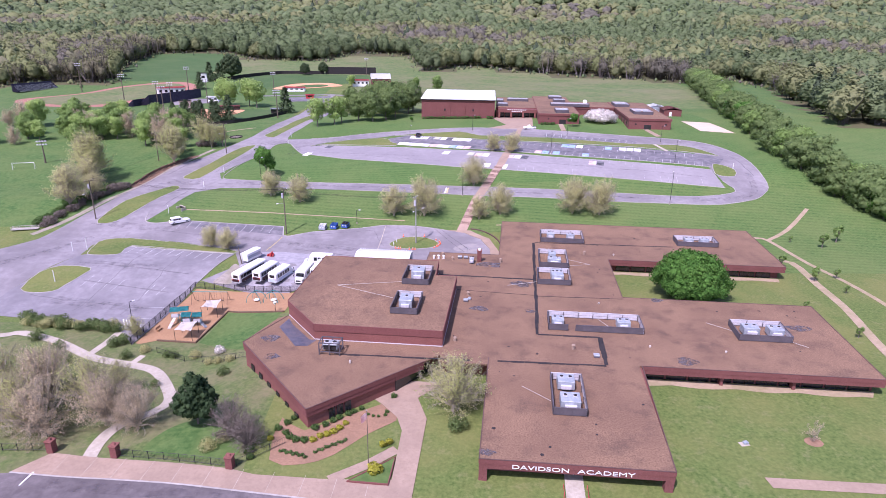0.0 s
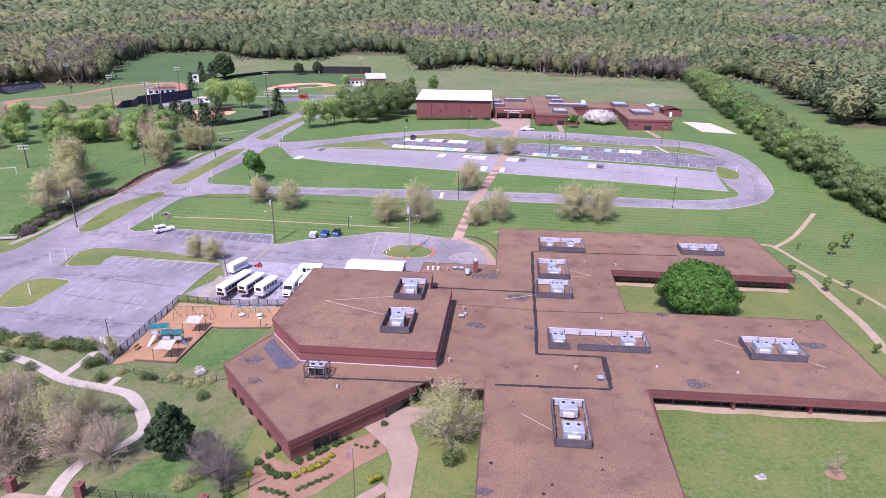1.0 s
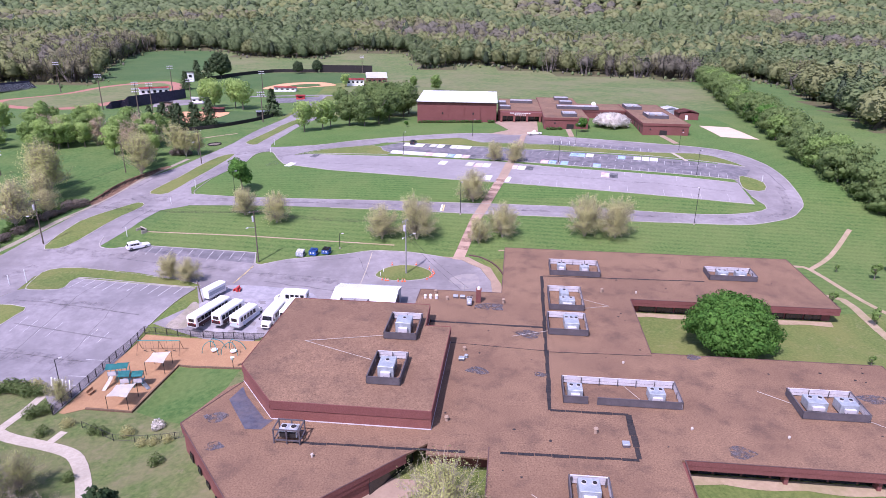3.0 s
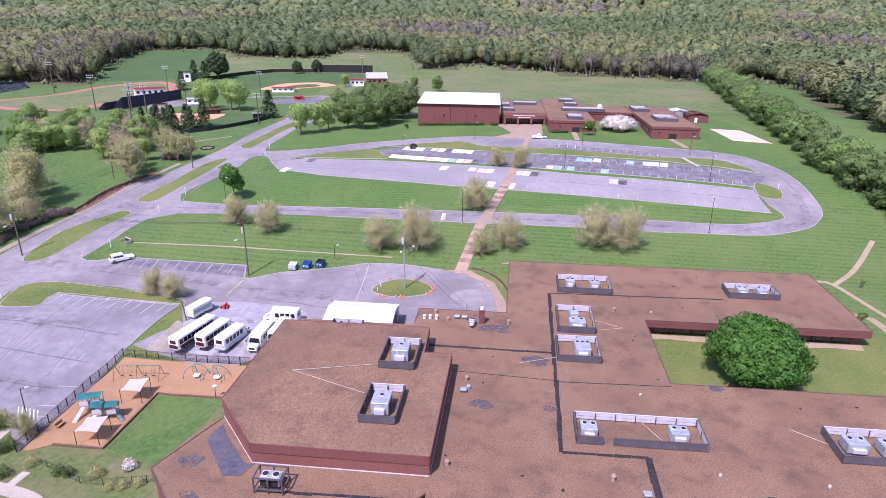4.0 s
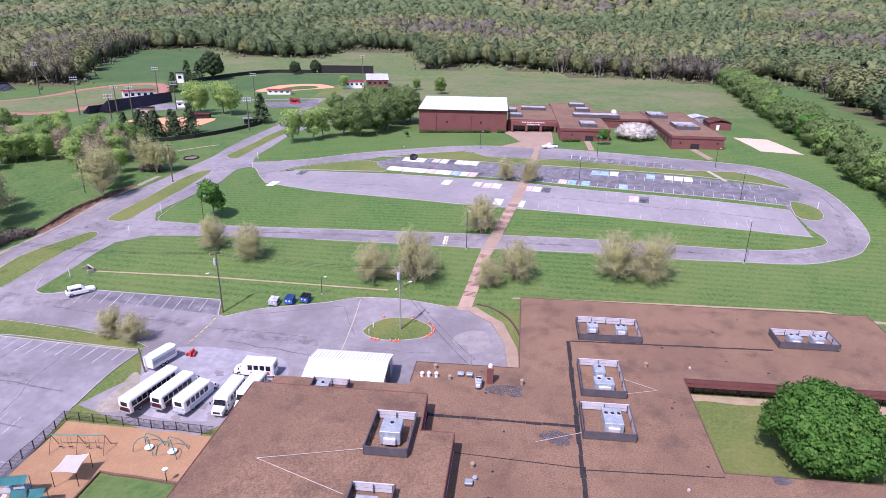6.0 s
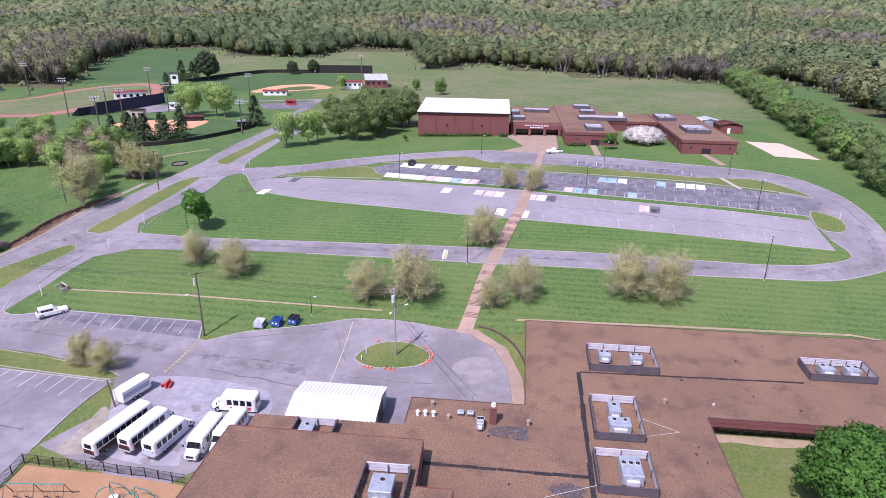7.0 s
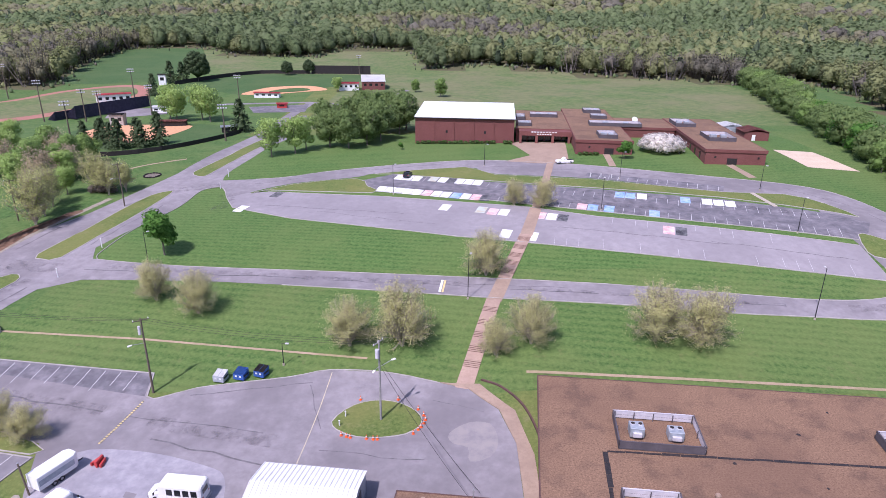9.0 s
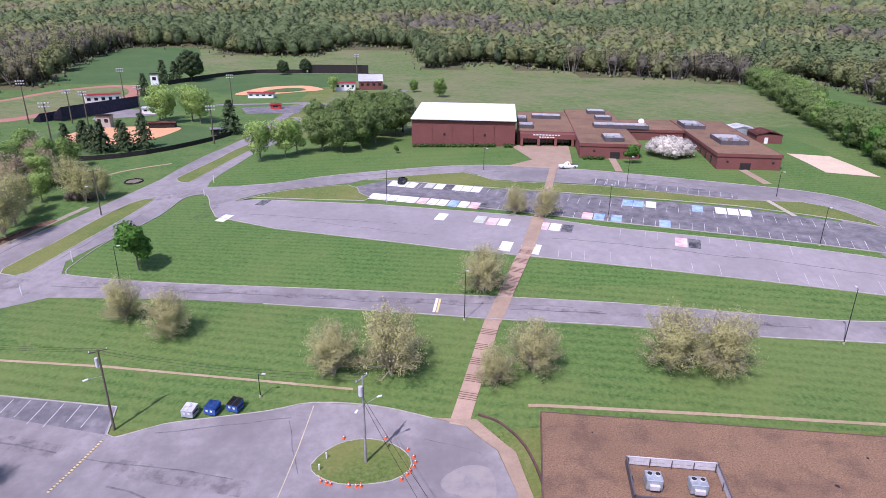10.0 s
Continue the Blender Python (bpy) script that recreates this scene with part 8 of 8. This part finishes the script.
plant(shrub(1, 1.0, "leaf_shrub", "clipped dark green shrub in the mulch bed", group="clipped shrubs"), [(-22.3, 41.6, 0.68, 0), (-21.3, 43.0, 0.61, 30), (-21.0, 40.6, 0.61, 60), (-20.2, 39.6, 0.68, 90), (-19.2, 39.0, 0.68, 10), (-18.0, 38.9, 0.68, 50), (-20.6, 44.2, 0.54, 0), (-17.0, 41.8, 0.68, 70), (-15.6, 42.6, 0.61, 20), (-14.6, 43.6, 0.61, 0), (-13.8, 44.4, 0.61, 40), (-12.6, 45.4, 0.61, 80), (-11.8, 46.0, 0.54, 10), (-10.8, 46.9, 0.48, 0), (-9.6, 45.4, 0.31, 0), (-8.8, 45.0, 0.31, 0), (-8.0, 44.9, 0.31, 0), (-7.0, 45.2, 0.34, 0), (-6.8, 46.0, 0.41, 0), (-6.0, 50.2, 0.61, 0), (-25.2, 36.6, 0.82, 0), (-24.6, 35.2, 0.61, 0)], 1.0)
plant(shrub(2, 1.0, "leaf_lime", "bright yellow-green shrub in the mulch bed", group="golden shrubs"), [(-16.8, 39.0, 0.61, 0), (-15.9, 39.9, 0.61, 30), (-15.0, 40.3, 0.61, 0), (-14.2, 40.9, 0.68, 90), (-13.4, 41.8, 0.61, 10), (-12.7, 43.0, 0.54, 0), (-22.9, 39.3, 0.54, 0), (-7.4, 32.4, 1.20, 0), (-6.8, 38.0, 0.61, 0), (-5.9, 38.6, 0.61, 40)], 1.0)
plant(shrub(3, 0.35, "leaf_shrub", "tiny bedding plant in the mulch", "bedding_plant", 60, 0.1, "bedding plants"), [(-20.8 + 0.45 * k, 36.6 - 0.16 * k + 0.3 * (k % 2), 0.35, 30 * k) for k in range(9)] + [(-16.0 + 0.42 * k, 36.4 + 0.28 * k + 0.25 * (k % 2), 0.35, 50 * k) for k in range(10)], 0.35)
plant(shrub(7, 1.0, "leaf_shrub", "round clipped shrub at the foot of the brick hall", "foundation_shrub", 160, 0.2, "foundation shrubs"), [(*(hm @ Vector((1.2 + 1.95 * k, -1.4, 0))).xy, 1.0 + 0.12 * (k % 3), 40 * k) for k in range(15)] + [(*(hm @ Vector((33.0 + 1.6 * k, -1.6 - 0.4 * k, 0))).xy, 1.2, 50 * k) for k in range(2)] + [(*(mb @ Vector((1.5 + 1.7 * k, -1.3, 0))).xy, 0.9 + 0.2 * (k % 2), 30 * k) for k in range(4)], 1.0)
rs = np.random.default_rng(9)
gs = shrub(4, 1.6, "leaf_weed", "loose green shrub in the garden", "garden_shrub", 900, 0.11, "garden shrubs")
plant(gs, [(-64.5 - 1.9 * k, 79.4 + 0.42 * k + rs.uniform(-0.8, 0.8), rs.uniform(1.2, 2.1), 40 * k) for k in range(12)] + [(-60.6, 74.6, 1.5, 0), (-57.5, 68.6, 1.3, 0), (-62, 73.5, 1.6, 9), (-50, 69.2, 1.1, 0), (-48.6, 69.0, 1.0, 0), (-72, 72.2, 1.4, 0), (-67, 66.5, 1.3, 0), (-78.5, 76.0, 1.7, 0), (-47.5, 58, 1.0, 0), (-36.4, 60, 1.3, 0), (3.8, 42.0, 1.8, 0)], 1.6)
gs2 = shrub(5, 1.6, "leaf_bud", "pale budding shrub in the garden", "garden_shrub", 900, 0.10, "garden shrubs")
plant(gs2, [(-66.0 - 2.3 * k, 80.6 + 0.3 * k + rs.uniform(-0.8, 0.8), rs.uniform(1.0, 1.9), 40 * k) for k in range(9)] + [(-55, 71, 1.2, 0), (-44.6, 68.6, 1.3, 0), (-41, 65.6, 1.0, 0), (-39.2, 65.4, 1.0, 0), (-37, 65.4, 1.0, 0), (-70.2, 68, 1.5, 0), (-31, 37, 1.4, 0), (-29.5, 39, 1.2, 0)], 1.6)
plant(shrub(8, 1.6, "leaf_twig_dark", "dark tangled brush in the roadside ditch", "ditch_brush", 500, 0.16, "brush in the ditch"), [(-113.5 + 0.62 * k + rs.uniform(-1.2, 1.2), 138 + 2.0 * k, rs.uniform(1.2, 2.4), 50 * k) for k in range(17)] + [(-91.5 - 0.9 * k, 223 + 1.2 * (k % 3), 1.7, 40 * k) for k in range(8)], 1.6)
plant(shrub(9, 1.6, "leaf_shrub", "low dark green brush in the roadside ditch", "ditch_brush", 600, 0.15, "brush in the ditch"), [(-116.0 + 0.60 * k + rs.uniform(-1.5, 1.5), 139 + 2.3 * k, rs.uniform(1.1, 2.0), 50 * k) for k in range(15)], 1.6)
plant(shrub(6, 1.0, "blossom", "small white flowering shrub by the fence", "flowering_shrub", 400, 0.13), [(-40.2, 69.6, 1.2, 0)], 1.0)
sp = leafy_tree("sapling", 61, 3.2, 1.1, "leaf", "staked young sapling on the grass", 260, 0.2, 0.35, lobe_n=7, group="saplings")
plant(sp, [(105.8, 123.6, 4.2, 0), (112.6, 128.4, 5.0, 30), (89.9, 99.6, 3.8, 60), (96.1, 101.3, 2.6, 0), (86.8, 108.8, 3.4, 0), (82, 71.0, 2.4, 0), (98.5, 84, 3.4, 9), (76, 78.5, 2.2, 0), (79, 84, 2.0, 0), (93, 92.5, 2.0, 0), (99.4, 128, 2.0, 0)], 3.2)
plant(budding_tree("sapling", 62, 3.4, 1.4, "leaf_twig", "bare sapling in a ring of mulch", 14, 260, 0.08), [(54.9, 39.2, 3.4, 0)], 3.4)
drape("mulch_ring", [(54.9 + 1.3 * math.cos(t), 38.9 + 1.1 * math.sin(t)) for t in np.arange(0, 6.28, 0.4)], 0.04, "bed", "ring of reddish mulch round a sapling", "planting bed")
for x, y in ((44.6, 38.4), (66.0, 36.2)):
    m = on_land(x, y, 10)
    b = thing("utility_box", m, "small grey ground utility box", "utility box", "utility boxes")
    part("pad", box(bmesh.new(), 0, 0, -0.1, 1.3, 0.9, 0.18, m=m), "concrete", b)
    part("cover", box(bmesh.new(), 0.2, 0, 0.08, 0.7, 0.6, 0.35, m=m, bevel=0.05), "grey_metal", b)
m = on_land(-8.4, 33.9)
fl = thing("flagpole", m, "dark bronze flagpole with a small drooping flag", "flagpole")
part("pole", tube(bmesh.new(), m @ Vector((0, 0, 0)), m @ Vector((0, 0, 8.6)), 0.06, 0.04, 8), "wood_pole", fl)
part("ball", tube(bmesh.new(), m @ Vector((0, 0, 8.6)), m @ Vector((0, 0, 8.75)), 0.09, 0.05, 8), "pole_metal", fl)
bm = bmesh.new()
cols = [[bm.verts.new(m @ Vector((-0.05 - 0.75 * u, 0.12 * math.sin(5 * u + v), 8.3 - 1.1 * v - 0.55 * u))) for v in np.linspace(0, 1, 5)] for u in np.linspace(0, 1, 6)]
for i in range(5):
    for j in range(4):
        bm.faces.new((cols[i][j], cols[i + 1][j], cols[i + 1][j + 1], cols[i][j + 1]))
bmesh.ops.solidify(bm, geom=bm.faces[:], thickness=0.015)
part("flag", bm, "rose_paint", fl, "faded red and white flag")
cv = on_land(-77.6, 150.3, -40)
c = thing("culvert", cv, "dark concrete culvert mouth in the lawn", "culvert")
part("headwall", box(bmesh.new(), 0, 0.4, -0.5, 3.0, 0.3, 1.5, m=cv), "concrete", c)
# no hollow here: a near-black slab paints the shade inside the mouth
part("opening", box(bmesh.new(), 0, 0.22, -0.3, 2.5, 0.08, 1.15, m=cv), "dark", c)
for s_ in (-1.45, 1.45):
    part("wing_wall", box(bmesh.new(), s_, -0.3, -0.5, 0.2, 1.3, 1.2, m=cv), "concrete", c)
# a raw clay bank cut by the ditch, with the turf hanging over its lip
bank_rng = random.Random(8)
bank_line = rounded([(-103.0, 170.5), (-101.6, 175), (-101.0, 180), (-99.6, 186), (-97.8, 192), (-95.9, 198), (-94.6, 204)], False, 5)
bm = bmesh.new()
cols = []
for k, (x, y) in enumerate(bank_line):
    z, tall = height(x, y), 1.5 * math.sin(math.pi * min(1, max(0.06, (k + 1) / (len(bank_line) + 1)))) ** 0.5
    j = lambda a: bank_rng.uniform(-a, a)
    cols.append([bm.verts.new((x + dx + j(0.25), y + j(0.2), z + dz)) for dx, dz in ((0.9, -0.1), (0.35, 0.25 * tall), (-0.15, 0.55 * tall), (0.15, 0.8 * tall), (-0.1, tall), (-1.6, tall * 0.75), (-4.2, -0.15))])
for p, q in zip(cols, cols[1:]):
    for k in range(6):
        f = bm.faces.new((p[k], q[k], q[k + 1], p[k + 1]))
        f.material_index = 1 if k > 3 else 0
bmesh.ops.recalc_face_normals(bm, faces=bm.faces[:])
tagged(link_mesh("eroded_bank", bm, ["red_clay", "lush"]), "eroded bank of bare red clay with turf on top", "bank", kind="structure")
drape("road_shoulder", ribbon(rounded([(-113.5, 133), (-108.0, 143), (-104.3, 153), (-101.4, 163), (-99.6, 176), (-96.6, 191), (-92.6, 207), (-89.6, 218)], False, 3), 1.8), 0.045, "gravel", "tan gravel shoulder along the entry road", "shoulder")
drape("bare_earth", rounded([(-101.5, 170), (-98.8, 179), (-96.0, 197), (-92, 208), (-95.5, 207), (-99.5, 196), (-102.5, 180)], True, 3), 0.05, "red_clay", "strip of bare eroded earth beside the road", "ground patch")
br = on_land(-117.0, 136.0, 12)
b = thing("footbridge", br, "small grey wooden footbridge over the ditch", "footbridge")
part("deck", box(bmesh.new(), 0, 0, 0.3, 7, 1.6, 0.15, m=br), "stone", b)
for s in (-0.75, 0.75):
    part("rail", box(bmesh.new(), 0, s, 1.0, 7, 0.08, 0.1, m=br), "stone", b)
    for k in range(5):
        part("post", box(bmesh.new(), -3.3 + 1.65 * k, s, 0.3, 0.1, 0.1, 0.75, m=br), "stone", b)

# ---- sports fields beyond the road ----
drape("football_field", rounded([(-262, 372), (-240, 400), (-229.7, 432), (-208, 457), (-188.8, 458), (-171.3, 432), (-172, 410), (-184, 370), (-195, 345), (-215, 338), (-250, 350)], True, 3), 0.06, "track", "red running track round the football field", "running track")
drape("football_field", rounded([(-254, 374), (-234, 402), (-224, 430), (-206, 449), (-192, 450), (-180, 430), (-181, 410), (-193, 372), (-202, 352), (-216, 346), (-245, 356)], True, 3), 0.12, "meadow", "pale green football field inside the track", "football field")
drape("lawn", [(-245, 459), (-276, 540), (-297, 611), (-313, 688), (-294, 706), (-242, 710), (-214, 640), (-200, 560), (-186, 480), (-210, 466)], 0.05, "turf", "bright green practice field", "lawn")
drape("outfield", rounded([(-165, 470), (-152, 505), (-134, 524), (-98, 527), (-60, 526), (-52, 505), (-60, 470), (-78, 452), (-112, 430), (-130, 436)], True, 3), 0.05, "turf", "green baseball outfield", "outfield")
drape("infield", rounded([(-118, 430), (-114, 446), (-106, 458), (-86, 464), (-74, 456), (-70, 446), (-84, 438), (-100, 430)], True, 3), 0.10, "infield", "orange-tan baseball infield", "infield")
drape("infield_grass", rounded([(-104, 438), (-98, 450), (-86, 454), (-80, 446), (-90, 438)], True, 3), 0.16, "turf", "green grass inside the base paths", "infield grass")
drape("outfield", rounded([(-138, 276), (-118, 268), (-99, 276), (-86, 300), (-88, 322), (-112, 340), (-150, 338), (-152, 300)], True, 3), 0.05, "turf", "green softball outfield", "outfield")
drape("infield", rounded([(-140, 292), (-128, 284), (-112, 292), (-108, 318), (-114, 336), (-145, 332), (-148, 310)], True, 3), 0.10, "infield", "orange softball infield", "infield")
drape("path", ribbon([(-118, 398), (-71.9, 400.6), (-40, 388), (-15.4, 371.7), (2, 371)], 4.0), 0.06, "asphalt", "narrow asphalt lane behind the fields", "lane")
drape("path", ribbon(rounded([(-57.2, 299), (-57.5, 312), (-60, 335), (-66, 358)], False, 3), 4.0), 0.058, "asphalt", "narrow asphalt drive beside the trees", "lane")
drape("path", ribbon(rounded([(-70.0, 299), (-70.6, 320), (-72.5, 345), (-70, 398)], False, 3), 5.0), 0.055, "asphalt", "asphalt drive up to the ball fields", "lane")
drape("path", ribbon([(-15, 371), (-24.7, 417), (-20, 446)], 4.0), 0.065, "asphalt", "narrow asphalt lane behind the hall", "lane")
drape("batting_court", [(-101, 388), (-70, 394), (-67, 370), (-93, 369)], 0.07, "asphalt_dark", "dark paved court between the fields", "court")
drape("paved_apron", [(-170, 380), (-140, 385), (-136, 366), (-160, 352)], 0.07, "asphalt", "pale paved apron behind the stands", "apron")


def panel_fence(pts, tall, label, mat="dark", name="windscreen_fence"):
    f = thing(name, on_land(*pts[0]), label, "fence")
    for a, b in zip(pts, pts[1:]):
        za, zb = height(*a), height(*b)
        bm = bmesh.new()
        d = (Vector(b) - Vector(a)).normalized()
        n = Vector((-d.y, d.x)) * 0.06
        vs = [bm.verts.new(p) for p in ((a[0], a[1], za), (b[0], b[1], zb), (b[0], b[1], zb + tall), (a[0], a[1], za + tall), (a[0] + n.x, a[1] + n.y, za), (b[0] + n.x, b[1] + n.y, zb), (b[0] + n.x, b[1] + n.y, zb + tall), (a[0] + n.x, a[1] + n.y, za + tall))]
        for q in ((0, 1, 2, 3), (7, 6, 5, 4), (3, 2, 6, 7), (1, 5, 6, 2), (0, 3, 7, 4)):
            bm.faces.new([vs[k] for k in q])
        part("panel", bm, mat, f)
        part("post", tube(bmesh.new(), (a[0], a[1], za - 0.2), (a[0], a[1], za + tall + 0.15), 0.06, sides=6), "black_metal", f)
    return f


panel_fence(rounded([(-170, 462), (-158, 488), (-146, 512), (-133, 527), (-117, 529), (-97, 530)], False, 2), 2.6, "dark windscreen on the outfield fence")
panel_fence([(-96, 531), (-80, 531.5), (-66, 531.5), (-52, 531)], 6.0, "tall dark windscreen behind the outfield")
panel_fence(rounded([(-136, 272), (-118, 262), (-97, 270), (-84, 294), (-80, 314)], False, 3), 1.6, "low dark fence round the softball field")


def small_building(name, x, y, w, d, h, turn, wall, roof, label, category="building", over=0.5, pitch=0.6, base=0.5):
    m = on_land(x, y, turn)
    s = thing(name, m, label, category)
    part("wall", box(bmesh.new(), 0, 0, -base, w, d, h + base, m=m), wall, s)
    bm = bmesh.new()
    for sg in (-1, 1):
        q = [bm.verts.new(m @ Vector(p)) for p in ((-w / 2 - over, 0, h + pitch), (w / 2 + over, 0, h + pitch), (w / 2 + over, sg * (d / 2 + over), h), (-w / 2 - over, sg * (d / 2 + over), h))]
        bm.faces.new(q if sg < 0 else q[::-1])
    bmesh.ops.solidify(bm, geom=bm.faces[:], thickness=0.15)
    part("roof", bm, roof, s)
    n = max(1, int(w / 3))
    for k in range(n):
        part("window", box(bmesh.new(), (k - (n - 1) / 2) * w / n, -d / 2 - 0.03, h * 0.45, w / n * 0.5, 0.06, h * 0.3, m=m), "glass", s)
    return s


small_building("press_box", -178, 398, 17, 5, 5.0, 32, "white_metal", "red_roof", "white press box with a red roof above the stands", "press box", base=5.0)
small_building("concession_stand", -141, 372, 7, 4.5, 2.8, 4, "white_metal", "white_metal", "small white concession stand", "stand")
small_building("scoring_booth", -144.5, 334.5, 6, 4, 5.0, 4, "stone", "dark", "two-storey grey scoring booth behind home plate", "booth")
small_building("dugout", -119, 334, 11, 3, 2.3, 8, "dark", "brick_pale", "dark dugout beside the softball infield", "dugout")
small_building("dugout", -99.5, 420, 14.5, 3.5, 2.6, -2, "white_metal", "red_roof", "white dugout with a red roof", "dugout")
small_building("field_house", -56, 448, 12, 8, 4.2, 6, "white_metal", "red_roof", "white field house with a red roof", "building")
small_building("batting_building", -42, 458, 14, 22, 4.8, 8, "brick", "white_metal", "brick batting building with a white roof", "building", pitch=3.2)
small_building("equipment_shed", -86.5, 312, 6, 3.5, 2.4, 20, "dark", "grey_metal", "small dark equipment shed", "shed")
small_building("scoreboard_house", -178, 462, 4.5, 2, 6.5, 10, "white_metal", "dark", "tall white scoreboard building", "scoreboard")
small_building("ticket_booth", -82, 384, 5, 3, 2.2, 5, "red", "red_roof", "small red kiosk on the court", "kiosk")


def bleacher(x, y, long, rows, turn, label):
    m = on_land(x, y, turn)
    s = thing("bleachers", m, label, "bleachers", "bleachers")
    for k in range(rows):
        part("row", box(bmesh.new(), 0, 0.75 * k, 0.4 + 0.42 * k, long, 0.45, 0.06, m=m), "grey_metal", s)
        part("riser", box(bmesh.new(), 0, 0.75 * k + 0.35, 0.1 + 0.42 * k, long, 0.3, 0.06, m=m), "screen_dark", s)
    part("back_rail", box(bmesh.new(), 0, 0.75 * rows, 0, long, 0.1, 0.42 * rows + 1.4, m=m), "navy", s, "dark navy mesh back of the stands")
    for sx in (-1, 1):
        bm = bmesh.new()
        q = [bm.verts.new(m @ Vector(p)) for p in ((sx * long / 2, 0, 0), (sx * long / 2, 0.75 * rows, 0), (sx * long / 2, 0.75 * rows, 0.42 * rows + 1.2), (sx * long / 2, 0, 0.5))]
        bm.faces.new(q)
        bmesh.ops.solidify(bm, geom=bm.faces[:], thickness=0.08)
        part("side", bm, "navy", s)


bleacher(-171, 372, 46, 11, 250, "long dark metal bleachers along the football field")
bleacher(-182, 350, 9, 6, 250, "short metal bleachers by the track")
bleacher(-274, 412, 30, 9, 70, "grey bleachers across the football field")


def flood_tower(x, y, tall):
    m = on_land(x, y, 20)
    t = thing("floodlight_tower", m, "tall dark floodlight pole with a bank of lamps", "floodlight", "floodlight towers")
    part("pole", tube(bmesh.new(), m @ Vector((0, 0, -0.5)), m @ Vector((0, 0, tall)), 0.34, 0.16, 9), "wood_pole", t)
    for z in (tall - 0.4, tall - 1.6):
        bar = part("crossbar", box(bmesh.new(), 0, -0.2, z, 3.6, 0.14, 0.14, m=m), "pole_metal", t)
        for k in range(4):
            part("lamp", box(bmesh.new(), -1.4 + 0.93 * k, -0.45, z - 0.1, 0.6, 0.4, 0.5, m=m, bevel=0.08), "screen_light", bar)


for x, y, h in ((-182.5, 341, 19), (-132.5, 276, 17), (-164, 343, 15), (-153.5, 337, 15), (-164.5, 394, 19), (-141, 361, 15), (-243, 408, 19), (-80.4, 289, 14), (-108, 395, 16), (-60, 528, 14)):
    flood_tower(x, y, h)
flood_tower(-146.4, 198.3, 8.5)
gm = on_land(-149.5, 190, 12)
goal = thing("soccer_goal", gm, "white tubular soccer goal on the grass", "soccer goal")
for gx_ in (-3.6, 3.6):
    part("post", tube(bmesh.new(), gm @ Vector((gx_, 0, 0)), gm @ Vector((gx_, 0, 2.4)), 0.08, sides=8), "white_metal", goal)
    part("stay", tube(bmesh.new(), gm @ Vector((gx_, 0, 2.4)), gm @ Vector((gx_, 1.8, 0)), 0.05, sides=6), "white_metal", goal)
part("crossbar", tube(bmesh.new(), gm @ Vector((-3.6, 0, 2.4)), gm @ Vector((3.6, 0, 2.4)), 0.08, sides=8), "white_metal", goal)
part("ground_bar", tube(bmesh.new(), gm @ Vector((-3.6, 1.8, 0.05)), gm @ Vector((3.6, 1.8, 0.05)), 0.05, sides=6), "white_metal", goal)
# a round planting ring and a worn track across the grass below the softball field
ring = thing("planting_ring", on_land(-86.7, 238.5), "round dark mulch bed edged with stones", "planting bed")
drape("mulch", [(-86.7 + 2.4 * math.cos(t), 238.5 + 2.2 * math.sin(t)) for t in np.arange(0, 6.28, 0.4)], 0.07, "bark", parent=ring)
for k in range(18):
    t = 0.349 * k
    sx, sy = -86.7 + 2.5 * math.cos(t), 238.5 + 2.3 * math.sin(t)
    part("edging_stone", box(bmesh.new(), sx, sy, height(sx, sy) - 0.1, 0.7, 0.4, 0.4 + 0.08 * (k % 3), math.degrees(t) + 90, bevel=0.06), "dark", ring)
drape("trail", ribbon(rounded([(-103, 240), (-99.2, 243.9), (-92.9, 250.8), (-83.0, 257.2)], False, 3), 1.1), 0.05, "dirt", "worn tan track across the grass", "path")
